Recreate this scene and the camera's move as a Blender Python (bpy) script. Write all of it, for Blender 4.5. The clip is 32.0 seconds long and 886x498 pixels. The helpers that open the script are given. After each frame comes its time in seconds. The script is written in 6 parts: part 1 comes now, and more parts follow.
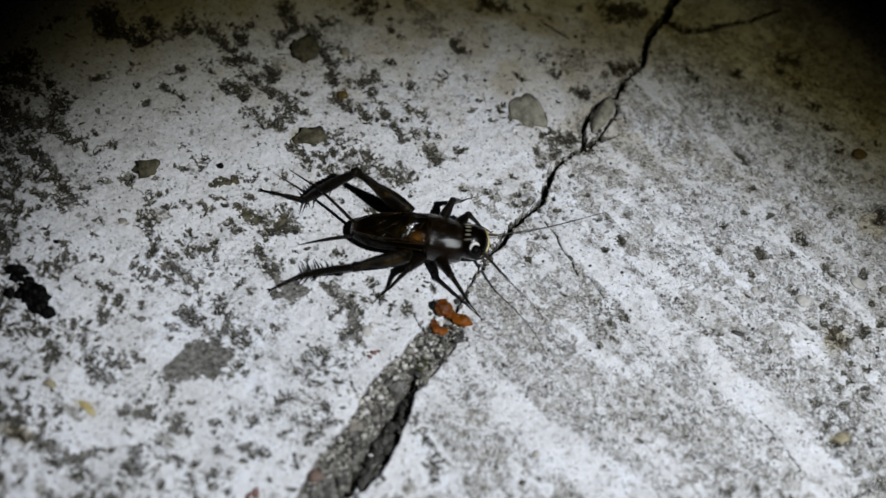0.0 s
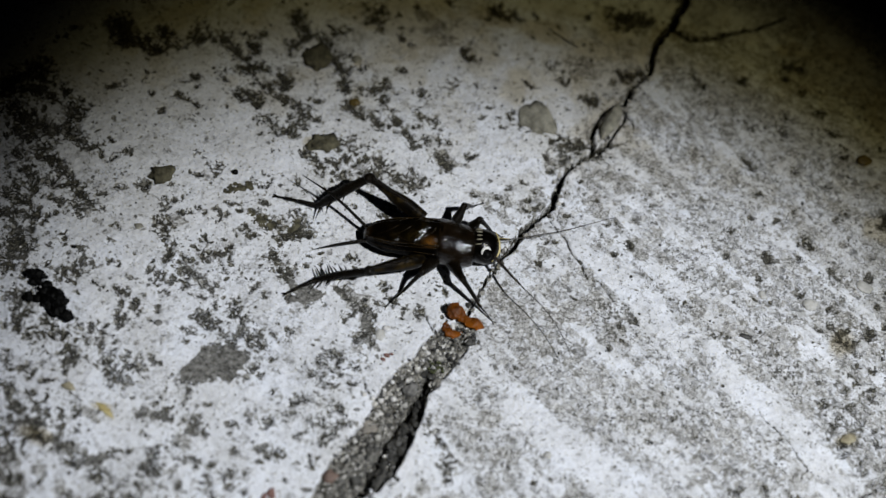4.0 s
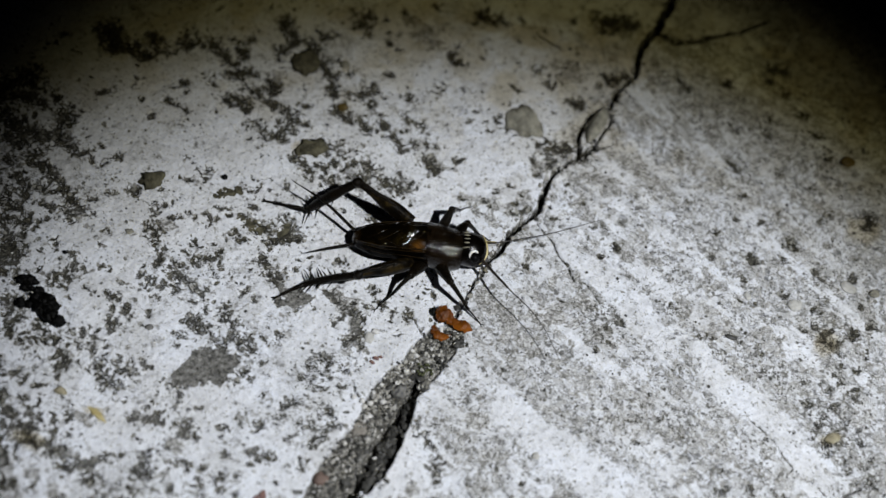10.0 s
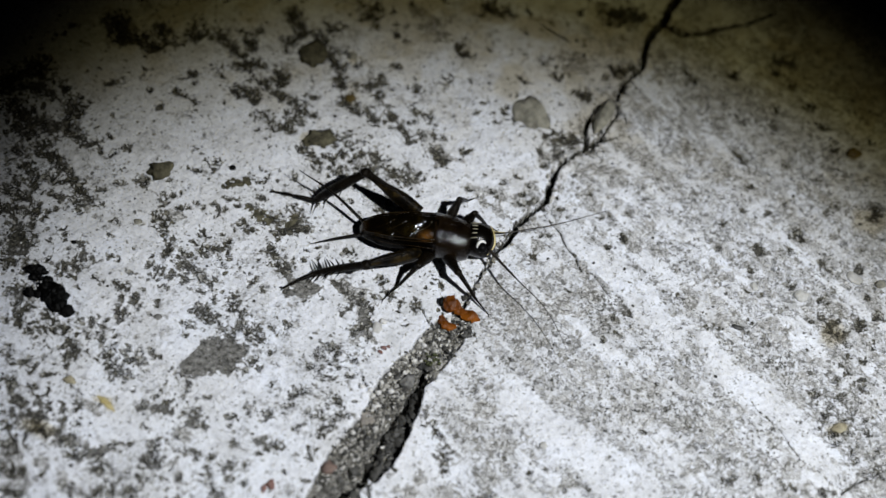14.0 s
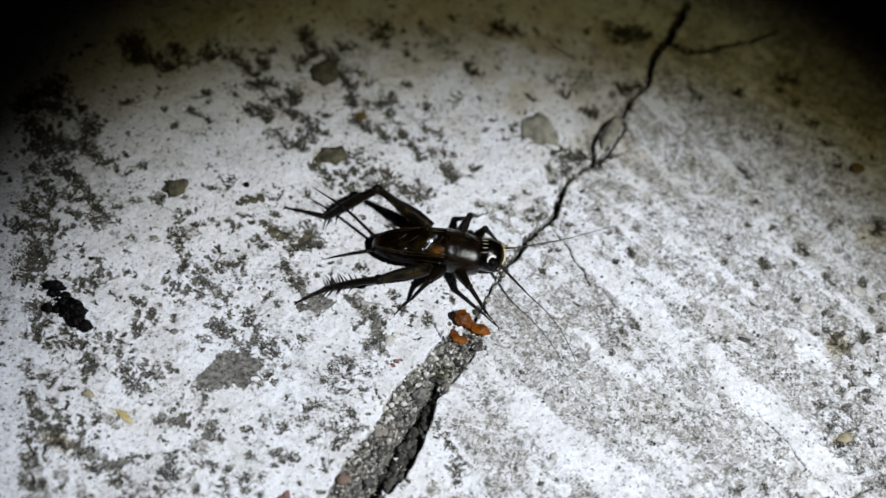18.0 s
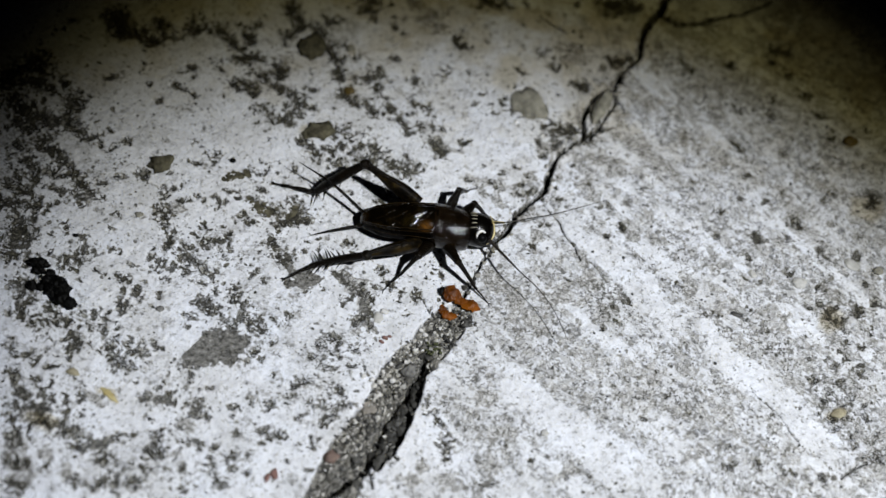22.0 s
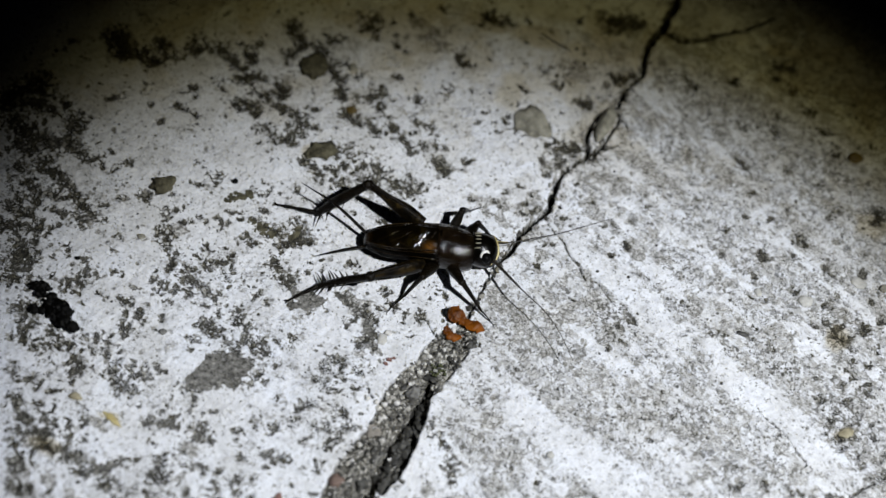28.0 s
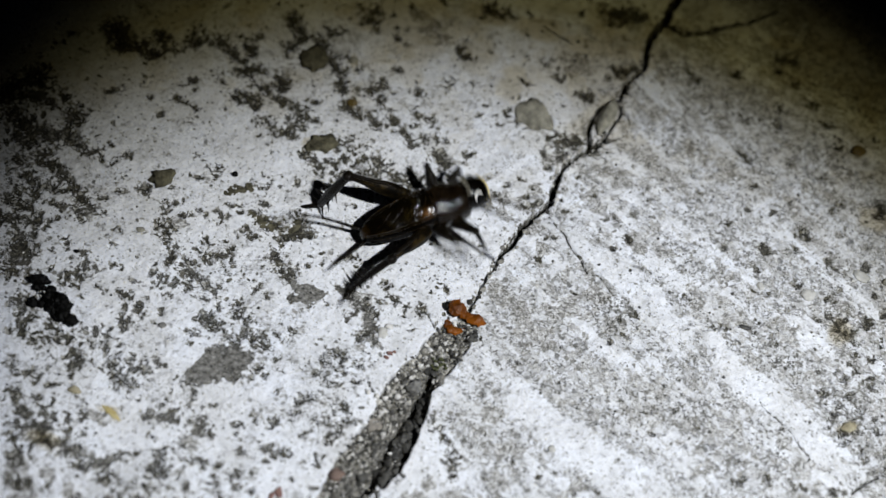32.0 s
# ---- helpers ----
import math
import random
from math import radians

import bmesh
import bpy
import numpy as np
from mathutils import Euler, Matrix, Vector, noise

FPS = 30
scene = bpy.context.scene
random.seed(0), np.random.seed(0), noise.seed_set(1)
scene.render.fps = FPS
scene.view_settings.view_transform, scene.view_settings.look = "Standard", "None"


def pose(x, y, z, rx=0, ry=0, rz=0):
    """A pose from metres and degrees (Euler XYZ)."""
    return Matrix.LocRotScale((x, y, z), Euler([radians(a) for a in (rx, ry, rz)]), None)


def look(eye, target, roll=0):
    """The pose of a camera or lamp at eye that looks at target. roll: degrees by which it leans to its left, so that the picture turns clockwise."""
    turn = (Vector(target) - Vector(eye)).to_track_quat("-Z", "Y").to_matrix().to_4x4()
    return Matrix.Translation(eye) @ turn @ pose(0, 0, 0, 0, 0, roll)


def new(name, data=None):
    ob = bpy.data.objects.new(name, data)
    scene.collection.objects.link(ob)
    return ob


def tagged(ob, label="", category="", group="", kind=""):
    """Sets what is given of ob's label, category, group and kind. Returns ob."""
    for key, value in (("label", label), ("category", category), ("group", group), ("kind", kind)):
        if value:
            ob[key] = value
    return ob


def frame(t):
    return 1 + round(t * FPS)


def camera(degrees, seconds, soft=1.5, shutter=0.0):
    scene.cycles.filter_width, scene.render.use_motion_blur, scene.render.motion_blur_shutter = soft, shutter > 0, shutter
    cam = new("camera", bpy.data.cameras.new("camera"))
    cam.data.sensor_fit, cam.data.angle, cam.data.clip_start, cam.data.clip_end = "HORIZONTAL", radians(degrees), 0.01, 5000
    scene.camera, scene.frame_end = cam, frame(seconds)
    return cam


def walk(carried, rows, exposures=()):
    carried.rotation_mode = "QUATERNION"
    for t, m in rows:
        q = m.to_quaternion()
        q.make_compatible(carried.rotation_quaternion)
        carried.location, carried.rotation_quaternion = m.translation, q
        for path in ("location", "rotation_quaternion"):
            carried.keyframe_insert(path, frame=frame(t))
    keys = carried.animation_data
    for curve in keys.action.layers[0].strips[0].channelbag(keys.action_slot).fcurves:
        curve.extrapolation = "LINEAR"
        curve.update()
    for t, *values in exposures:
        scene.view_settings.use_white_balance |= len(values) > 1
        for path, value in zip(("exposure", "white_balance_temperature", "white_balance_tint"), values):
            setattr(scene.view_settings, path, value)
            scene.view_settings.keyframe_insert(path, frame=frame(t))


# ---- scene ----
cam = camera(28.0, 32.0, soft=1.4, shutter=0.5)
cam.data.dof.use_dof = True
cam.data.dof.focus_distance = 0.226
cam.data.dof.aperture_fstop = 12.5
PATH = [
    (0, (0.00211, -0.11577, 0.19137), (0.00126, 0.01341, -0.02266), 9.129),
    (0.5, (0.00301, -0.11503, 0.19029), (0.00310, 0.01328, -0.02427), 9.484),
    (1, (0.00513, -0.11421, 0.18912), (0.00530, 0.01447, -0.02522), 9.366),
    (1.5, (0.00657, -0.11348, 0.18923), (0.00875, 0.01491, -0.02528), 10.195),
    (1.8, (0.00571, -0.11383, 0.18965), (0.00821, 0.01500, -0.02459), 10.309),
    (1.9, (0.00513, -0.11406, 0.18993), (0.00784, 0.01506, -0.02413), 10.386),
    (2, (0.00314, -0.11487, 0.19090), (0.00659, 0.01527, -0.02253), 10.649),
    (2.1, (0.00249, -0.11531, 0.19129), (0.00502, 0.01501, -0.02203), 10.298),
    (2.2, (0.00147, -0.11601, 0.19191), (0.00252, 0.01461, -0.02123), 9.740),
    (2.3, (-0.00005, -0.11705, 0.19283), (-0.00119, 0.01400, -0.02004), 8.913),
    (2.4, (-0.00058, -0.11742, 0.19315), (-0.00248, 0.01379, -0.01963), 8.623),
    (2.5, (-0.00066, -0.11747, 0.19320), (-0.00267, 0.01376, -0.01957), 8.582),
    (3, (0.00019, -0.11855, 0.19442), (-0.00217, 0.01296, -0.01817), 8.502),
    (3.5, (0.00080, -0.11863, 0.19292), (-0.00068, 0.01247, -0.01994), 8.787),
    (5.5, (-0.00090, -0.11994, 0.19540), (-0.00096, 0.01112, -0.01750), 9.551),
    (6, (-0.00007, -0.11939, 0.19350), (0.00043, 0.01144, -0.01954), 9.685),
    (6.5, (0.00019, -0.11830, 0.19430), (0.00036, 0.01214, -0.01897), 9.536),
    (7, (0.00071, -0.11632, 0.19218), (0.00153, 0.01430, -0.02098), 9.732),
    (7.5, (-0.00127, -0.11781, 0.19127), (-0.00053, 0.01317, -0.02167), 9.641),
    (8, (-0.00085, -0.11736, 0.19017), (-0.00086, 0.01360, -0.02278), 9.247),
    (8.5, (-0.00120, -0.11680, 0.18875), (-0.00150, 0.01290, -0.02498), 9.199),
    (9, (-0.00136, -0.11660, 0.18978), (-0.00246, 0.01284, -0.02409), 8.916),
    (9.5, (-0.00007, -0.11620, 0.19215), (-0.00113, 0.01272, -0.02205), 8.910),
    (10, (0.00081, -0.11912, 0.19573), (0.00127, 0.01158, -0.01738), 9.248),
    (10.5, (0.00115, -0.11971, 0.19638), (0.00135, 0.01061, -0.01696), 9.101),
    (11, (-0.00014, -0.12145, 0.19486), (0.00035, 0.01103, -0.01715), 9.224),
    (11.5, (0.00124, -0.12044, 0.19419), (0.00184, 0.01143, -0.01820), 9.200),
    (12, (0.00182, -0.11942, 0.19517), (0.00306, 0.01147, -0.01782), 9.426),
    (12.5, (0.00028, -0.12017, 0.19663), (0.00159, 0.01060, -0.01644), 9.577),
    (13, (-0.00062, -0.12069, 0.19593), (0.00076, 0.01005, -0.01716), 9.677),
    (13.5, (-0.00132, -0.12090, 0.19496), (-0.00027, 0.01017, -0.01792), 9.549),
    (14, (0.00015, -0.12058, 0.19558), (0.00049, 0.01007, -0.01756), 9.236),
    (14.5, (0.00075, -0.11969, 0.19459), (0.00114, 0.01162, -0.01814), 9.251),
    (16.5, (-0.00129, -0.11998, 0.19610), (-0.00036, 0.01081, -0.01696), 9.332),
    (17, (-0.00033, -0.12073, 0.19758), (-0.00009, 0.01053, -0.01519), 9.000),
    (17.5, (-0.00018, -0.12162, 0.19937), (0.00061, 0.01071, -0.01273), 9.135),
    (18, (-0.00139, -0.12306, 0.19866), (-0.00122, 0.00960, -0.01324), 8.943),
    (18.5, (-0.00241, -0.12341, 0.20013), (-0.00273, 0.00908, -0.01188), 8.706),
    (19, (-0.00078, -0.12321, 0.19994), (-0.00215, 0.00958, -0.01188), 8.250),
    (19.5, (-0.00022, -0.12315, 0.19990), (-0.00126, 0.00830, -0.01275), 8.434),
    (20, (-0.00044, -0.12279, 0.19967), (-0.00079, 0.00893, -0.01281), 8.628),
    (20.5, (0.00075, -0.12313, 0.19885), (0.00073, 0.00824, -0.01384), 8.738),
    (21, (0.00115, -0.12271, 0.19639), (0.00250, 0.00875, -0.01625), 9.228),
    (21.5, (0.00116, -0.12182, 0.19631), (0.00286, 0.00928, -0.01656), 9.242),
    (22, (-0.00016, -0.12257, 0.19574), (0.00074, 0.00842, -0.01719), 8.948),
    (22.5, (-0.00031, -0.12157, 0.19594), (0.00008, 0.00895, -0.01728), 8.806),
    (23, (-0.00129, -0.12144, 0.19556), (-0.00111, 0.00807, -0.01828), 8.718),
    (23.5, (-0.00011, -0.12047, 0.19539), (-0.00045, 0.01052, -0.01754), 8.409),
    (24, (-0.00048, -0.12077, 0.19410), (-0.00051, 0.01086, -0.01844), 8.537),
    (24.5, (-0.00193, -0.11930, 0.19620), (-0.00121, 0.00975, -0.01791), 8.864),
    (25, (-0.00222, -0.12021, 0.19675), (-0.00136, 0.01056, -0.01632), 8.809),
    (25.5, (-0.00147, -0.12006, 0.19590), (-0.00153, 0.01054, -0.01727), 8.489),
    (27.5, (-0.00073, -0.12023, 0.19687), (-0.00034, 0.01100, -0.01592), 8.489),
    (28, (-0.00090, -0.12009, 0.19579), (-0.00014, 0.01126, -0.01692), 8.577),
    (28.5, (-0.00009, -0.11951, 0.19399), (-0.00007, 0.01227, -0.01846), 8.362),
    (29, (-0.00040, -0.11898, 0.19417), (-0.00016, 0.01152, -0.01906), 8.523),
    (29.5, (-0.00028, -0.11952, 0.19523), (-0.00047, 0.01072, -0.01816), 8.276),
    (30, (-0.00092, -0.12024, 0.19488), (-0.00047, 0.01039, -0.01828), 8.591),
    (30.5, (-0.00120, -0.11966, 0.19436), (-0.00006, 0.01118, -0.01866), 8.727),
    (31, (-0.00066, -0.11937, 0.19262), (-0.00015, 0.01199, -0.02009), 8.600),
    (31.5, (-0.00080, -0.11898, 0.19342), (-0.00046, 0.01143, -0.01987), 8.553),
    (32, (-0.00096, -0.11997, 0.19453), (-0.00012, 0.01109, -0.01836), 8.619),
]
EXPOSURES = [(0, -0.4), (5, -0.39), (10, -0.35), (14, -0.23), (17, -0.14), (19, 0.01), (22, -0.17), (25, -0.1), (30, -0.15), (32, -0.14)]
walk(cam, [(t, look(eye, target, roll)) for t, eye, target, roll in PATH], EXPOSURES)

# ---- light: night, one hand torch beside the camera ----
world = bpy.data.worlds.new("night")
world.use_nodes = True
world.node_tree.nodes["Background"].inputs[0].default_value = (0.6, 0.7, 1.0, 1)
world.node_tree.nodes["Background"].inputs[1].default_value = 0.0008
scene.world = world

torch_data = bpy.data.lights.new("torch", "SPOT")
torch_data.energy = 3.7
torch_data.color = (0.96, 1.0, 1.085)
torch_data.spot_size = radians(35.2)
torch_data.spot_blend = 0.56
torch_data.shadow_soft_size = 0.004
torch = new("torch", torch_data)
torch.matrix_world = look((0.106, -0.0975, 0.246), (0.022, -0.050, 0))
# the torch's weak, warmer outer ring
spill_data = bpy.data.lights.new("torch_spill", "SPOT")
spill_data.energy = 0.42
spill_data.color = (1.0, 0.88, 0.36)
spill_data.spot_size = radians(29.2)
spill_data.spot_blend = 0.42
spill_data.shadow_soft_size = 0.006
spill = new("torch_spill", spill_data)
spill.matrix_world = look((0.106, -0.0975, 0.246), (0.0195, -0.018, 0))

MM = 0.001


# ---- materials ----
def material(name, rough=0.6, metal=0.0, spec=0.5):
    m = bpy.data.materials.new(name)
    m.use_nodes = True
    b = m.node_tree.nodes["Principled BSDF"]
    b.inputs["Roughness"].default_value = rough
    b.inputs["Metallic"].default_value = metal
    b.inputs["Specular IOR Level"].default_value = spec
    return m, m.node_tree.nodes, m.node_tree.links, b


def noise_node(nodes, links, scale, detail=4.0, rough=0.6, coord="Object", twist=0.0):
    tc = nodes.new("ShaderNodeTexCoord")
    n = nodes.new("ShaderNodeTexNoise")
    n.inputs["Scale"].default_value = scale
    n.inputs["Detail"].default_value = detail
    n.inputs["Roughness"].default_value = rough
    n.inputs["Distortion"].default_value = twist
    links.new(tc.outputs[coord], n.inputs["Vector"])
    return n.outputs["Fac"]


def ramp(nodes, links, fac, stops):
    r = nodes.new("ShaderNodeValToRGB")
    while len(r.color_ramp.elements) < len(stops):
        r.color_ramp.elements.new(0.5)
    for e, (p, c) in zip(r.color_ramp.elements, stops):
        e.position = p
        e.color = (*c, 1) if len(c) == 3 else c
    links.new(fac, r.inputs["Fac"])
    return r.outputs["Color"]


def mix(nodes, links, fac, a, b, kind="MIX"):
    n = nodes.new("ShaderNodeMix")
    n.data_type = "RGBA"
    n.blend_type = kind
    for sock, v in ((n.inputs["Factor"], fac), (n.inputs["A"], a), (n.inputs["B"], b)):
        if isinstance(v, bpy.types.NodeSocket):
            links.new(v, sock)
        elif isinstance(v, (int, float)):
            sock.default_value = v
        else:
            sock.default_value = (*v, 1)
    return n.outputs["Result"]


def bump(nodes, links, b, height, distance, strength=0.6):
    n = nodes.new("ShaderNodeBump")
    n.inputs["Distance"].default_value = distance
    n.inputs["Strength"].default_value = strength
    links.new(height, n.inputs["Height"])
    links.new(n.outputs["Normal"], b.inputs["Normal"])


def attribute(nodes, name):
    a = nodes.new("ShaderNodeAttribute")
    a.attribute_name = name
    return a.outputs["Fac"]


def simple(name, dark, light, scale, rough=0.6, spec=0.5, relief=0.00005, metal=0.0):
    m, nodes, links, b = material(name, rough, metal, spec)
    f = noise_node(nodes, links, scale)
    links.new(ramp(nodes, links, f, [(0.3, dark), (0.7, light)]), b.inputs["Base Color"])
    fine = noise_node(nodes, links, scale * 4)
    bump(nodes, links, b, fine, relief)
    return m


def math_node(nodes, links, op, a, b=0.0, c=0.0, clamp=False):
    n = nodes.new("ShaderNodeMath")
    n.operation = op
    n.use_clamp = clamp
    for sock, v in zip(n.inputs, (a, b, c)):
        if isinstance(v, bpy.types.NodeSocket):
            links.new(v, sock)
        else:
            sock.default_value = v
    return n.outputs[0]


def rise(nodes, links, value, low, high):
    """0 below low, 1 above high, smooth between (low may lie above high)."""
    n = nodes.new("ShaderNodeMapRange")
    n.interpolation_type = "SMOOTHSTEP"
    n.inputs["From Min"].default_value = min(low, high)
    n.inputs["From Max"].default_value = max(low, high)
    n.inputs["To Min"].default_value = 0.0 if low < high else 1.0
    n.inputs["To Max"].default_value = 1.0 if low < high else 0.0
    links.new(value, n.inputs["Value"])
    return n.outputs[0]


def cells(nodes, links, vector, scale, feature="F1"):
    n = nodes.new("ShaderNodeTexVoronoi")
    n.feature = feature
    n.inputs["Scale"].default_value = scale
    links.new(vector, n.inputs["Vector"])
    if feature == "DISTANCE_TO_EDGE":
        return n.outputs["Distance"]
    sep = nodes.new("ShaderNodeSeparateColor")
    links.new(n.outputs["Color"], sep.inputs[0])
    return n.outputs["Distance"], sep.outputs[0], sep.outputs[1]


def concrete_material():
    m, nodes, links, b = material("weathered_concrete", 0.85, 0.0, 0.3)
    bare, grit, stain, fill, crowd, film, slab = (attribute(nodes, k) for k in ("bare", "grit", "stain", "fill", "crowd", "film", "slab"))
    args = (nodes, links)
    # places looked up a little off, so that grains are irregular
    tc = nodes.new("ShaderNodeTexCoord")
    jolt = nodes.new("ShaderNodeTexNoise")
    jolt.inputs["Scale"].default_value = 1800
    jolt.inputs["Detail"].default_value = 2
    links.new(tc.outputs["Object"], jolt.inputs["Vector"])
    warp = nodes.new("ShaderNodeVectorMath")
    warp.operation = "MULTIPLY_ADD"
    warp.inputs[1].default_value = (0.0007, 0.0007, 0.0)
    links.new(jolt.outputs["Color"], warp.inputs[0])
    links.new(tc.outputs["Object"], warp.inputs[2])
    flat = nodes.new("ShaderNodeVectorMath")
    flat.operation = "MULTIPLY"
    flat.inputs[1].default_value = (1, 1, 0.15)
    links.new(warp.outputs[0], flat.inputs[0])
    place = flat.outputs[0]

    soft = noise_node(*args, 140, 5, 0.65)
    fine = noise_node(*args, 2600, 3, 0.6)
    mid = noise_node(*args, 800, 4, 0.65)
    rag = noise_node(*args, 1900, 4, 0.7)
    slow = noise_node(*args, 330, 3, 0.6)
    # thin white coat, faintly mottled
    coat = ramp(*args, soft, [(0.32, (0.63, 0.64, 0.66)), (0.5, (0.79, 0.81, 0.86)), (0.7, (0.83, 0.868, 0.95))])
    coat = mix(*args, 0.42, coat, ramp(*args, mid, [(0.32, (0.55, 0.55, 0.53)), (0.5, (1, 1, 1))]), "MULTIPLY")
    coat = mix(*args, 0.22, coat, ramp(*args, fine, [(0.33, (0.40, 0.40, 0.39)), (0.46, (1, 1, 1))]), "MULTIPLY")
    # sand grains that show through
    _, r1, g1 = cells(*args, place, 1250)
    _, r2, _ = cells(*args, place, 2700)
    big = ramp(*args, r1, [(0.0, (0.025, 0.025, 0.022)), (0.07, (0.13, 0.129, 0.122)), (0.2, (0.28, 0.28, 0.272)), (0.4, (0.47, 0.475, 0.48)), (0.58, (0.74, 0.76, 0.81))])
    small = ramp(*args, r2, [(0.0, (0.025, 0.025, 0.022)), (0.13, (0.17, 0.168, 0.16)), (0.36, (0.44, 0.445, 0.45)), (0.6, (0.76, 0.78, 0.84))])
    # the coat half worn away: cloudy greys in blots and worm-like marks, with a few single grains
    blot = noise_node(*args, 480, 5, 0.68, twist=0.8)
    worm = noise_node(*args, 1500, 4, 0.72, twist=1.3)
    blend = math_node(*args, "ADD", math_node(*args, "MULTIPLY", blot, 0.5), math_node(*args, "MULTIPLY", worm, 0.5))
    sandy = ramp(*args, blend, [(0.42, (0.045, 0.044, 0.038)), (0.46, (0.22, 0.216, 0.20)), (0.49, (0.42, 0.418, 0.405)), (0.525, (0.66, 0.675, 0.70)), (0.57, (0.81, 0.835, 0.90))])
    grains = mix(*args, rise(*args, mid, 0.40, 0.58), big, small)
    sandy = mix(*args, math_node(*args, "MULTIPLY", rise(*args, slow, 0.32, 0.50), 0.86), sandy, grains)
    sandy = mix(*args, math_node(*args, "MULTIPLY", rise(*args, g1, 0.92, 0.97), 0.4), sandy, (0.28, 0.255, 0.21))
    veil = rise(*args, math_node(*args, "ADD", grit, math_node(*args, "MULTIPLY", math_node(*args, "SUBTRACT", math_node(*args, "ADD", mid, slow), 1.0), 2.6)), 0.22, 0.72)
    col = mix(*args, math_node(*args, "MULTIPLY", veil, 0.93), coat, sandy)
    # dark half-open rims round single grains, and short dark worm-like marks
    rim = cells(*args, place, 900, "DISTANCE_TO_EDGE")
    rim = math_node(*args, "MULTIPLY", rise(*args, rim, 0.11, 0.04), rise(*args, noise_node(*args, 1100, 3, 0.6), 0.535, 0.585))
    mark = math_node(*args, "ABSOLUTE", math_node(*args, "SUBTRACT", noise_node(*args, 900, 3, 0.6, twist=1.0), 0.5))
    mark = math_node(*args, "MULTIPLY", rise(*args, mark, 0.022, 0.008), rise(*args, noise_node(*args, 800, 3, 0.6), 0.53, 0.58))
    rim = math_node(*args, "MULTIPLY", math_node(*args, "MAXIMUM", rim, mark), math_node(*args, "ADD", math_node(*args, "MULTIPLY", grit, 1.0), math_node(*args, "MULTIPLY", crowd, 0.5)), clamp=True)
    col = mix(*args, math_node(*args, "MULTIPLY", rim, 0.85), col, ramp(*args, fine, [(0.35, (0.04, 0.038, 0.032)), (0.6, (0.20, 0.195, 0.18))]))
    # thin grey cement film over the coat
    col = mix(*args, rise(*args, math_node(*args, "ADD", film, math_node(*args, "MULTIPLY", math_node(*args, "SUBTRACT", math_node(*args, "ADD", worm, mid), 1.0), 1.6)), 0.45, 0.75), col, ramp(*args, worm, [(0.38, (0.10, 0.098, 0.09)), (0.46, (0.27, 0.266, 0.256)), (0.54, (0.46, 0.459, 0.457)), (0.62, (0.70, 0.71, 0.73))]))
    # dark specks, as thick as the place has them
    for scale, size, share in ((1050, 0.36, 0.34), (1900, 0.42, 0.40), (3300, 0.44, 0.12)):
        d, r, g = cells(*args, place, scale)
        chosen = math_node(*args, "LESS_THAN", r, math_node(*args, "MULTIPLY", crowd, share))
        reach = math_node(*args, "ADD", math_node(*args, "MULTIPLY", g, size * 0.7), size * 0.35)
        inside = rise(*args, math_node(*args, "SUBTRACT", d, reach), 0.05, -0.06)
        speck = math_node(*args, "MULTIPLY", math_node(*args, "MULTIPLY", chosen, inside), 0.93)
        col = mix(*args, speck, col, ramp(*args, g, [(0.0, (0.026, 0.026, 0.023)), (0.6, (0.085, 0.083, 0.075)), (1.0, (0.22, 0.215, 0.20))]))
    # irregular pits and dirt clots
    for scale, base, gain in ((800, 0.72, 0.17), (1700, 0.70, 0.15), (3400, 0.74, 0.14)):
        n = noise_node(*args, scale, 5, 0.72)
        pit = rise(*args, math_node(*args, "ADD", n, math_node(*args, "MULTIPLY", crowd, gain)), base, base + 0.035)
        col = mix(*args, math_node(*args, "MULTIPLY", pit, 0.92), col, ramp(*args, rag, [(0.3, (0.028, 0.028, 0.024)), (0.55, (0.085, 0.083, 0.072)), (0.75, (0.22, 0.215, 0.20))]))
    # short wandering hair cracks
    thread = math_node(*args, "ABSOLUTE", math_node(*args, "SUBTRACT", noise_node(*args, 420, 3, 0.6), 0.5))
    thread = math_node(*args, "MULTIPLY", rise(*args, thread, 0.014, 0.003), rise(*args, noise_node(*args, 170, 2), 0.47, 0.56))
    col = mix(*args, math_node(*args, "MULTIPLY", thread, 0.25), col, (0.09, 0.088, 0.08))
    # bare cement under the flaked coat, its edge broken grain by grain
    edge = math_node(*args, "ADD", bare, math_node(*args, "MULTIPLY", math_node(*args, "SUBTRACT", rag, 0.5), 2.5))
    edge = math_node(*args, "ADD", edge, math_node(*args, "MULTIPLY", math_node(*args, "SUBTRACT", r2, 0.5), 0.6))
    shed = rise(*args, edge, 0.45, 0.58)
    thin = math_node(*args, "MULTIPLY", rise(*args, edge, 0.12, 0.5), rise(*args, mid, 0.30, 0.62))
    col = mix(*args, math_node(*args, "MULTIPLY", thin, 0.75), col, (0.27, 0.265, 0.24))
    gravel = noise_node(*args, 1900, 5, 0.8)
    cement = ramp(*args, gravel, [(0.40, (0.006, 0.006, 0.005)), (0.52, (0.036, 0.034, 0.026)), (0.60, (0.105, 0.097, 0.070)), (0.68, (0.30, 0.288, 0.24))])
    dusty = ramp(*args, gravel, [(0.36, (0.010, 0.0095, 0.008)), (0.47, (0.042, 0.040, 0.033)), (0.58, (0.105, 0.102, 0.090)), (0.68, (0.42, 0.415, 0.395))])
    cement = mix(*args, rise(*args, noise_node(*args, 260, 3, 0.6), 0.44, 0.62), cement, dusty)
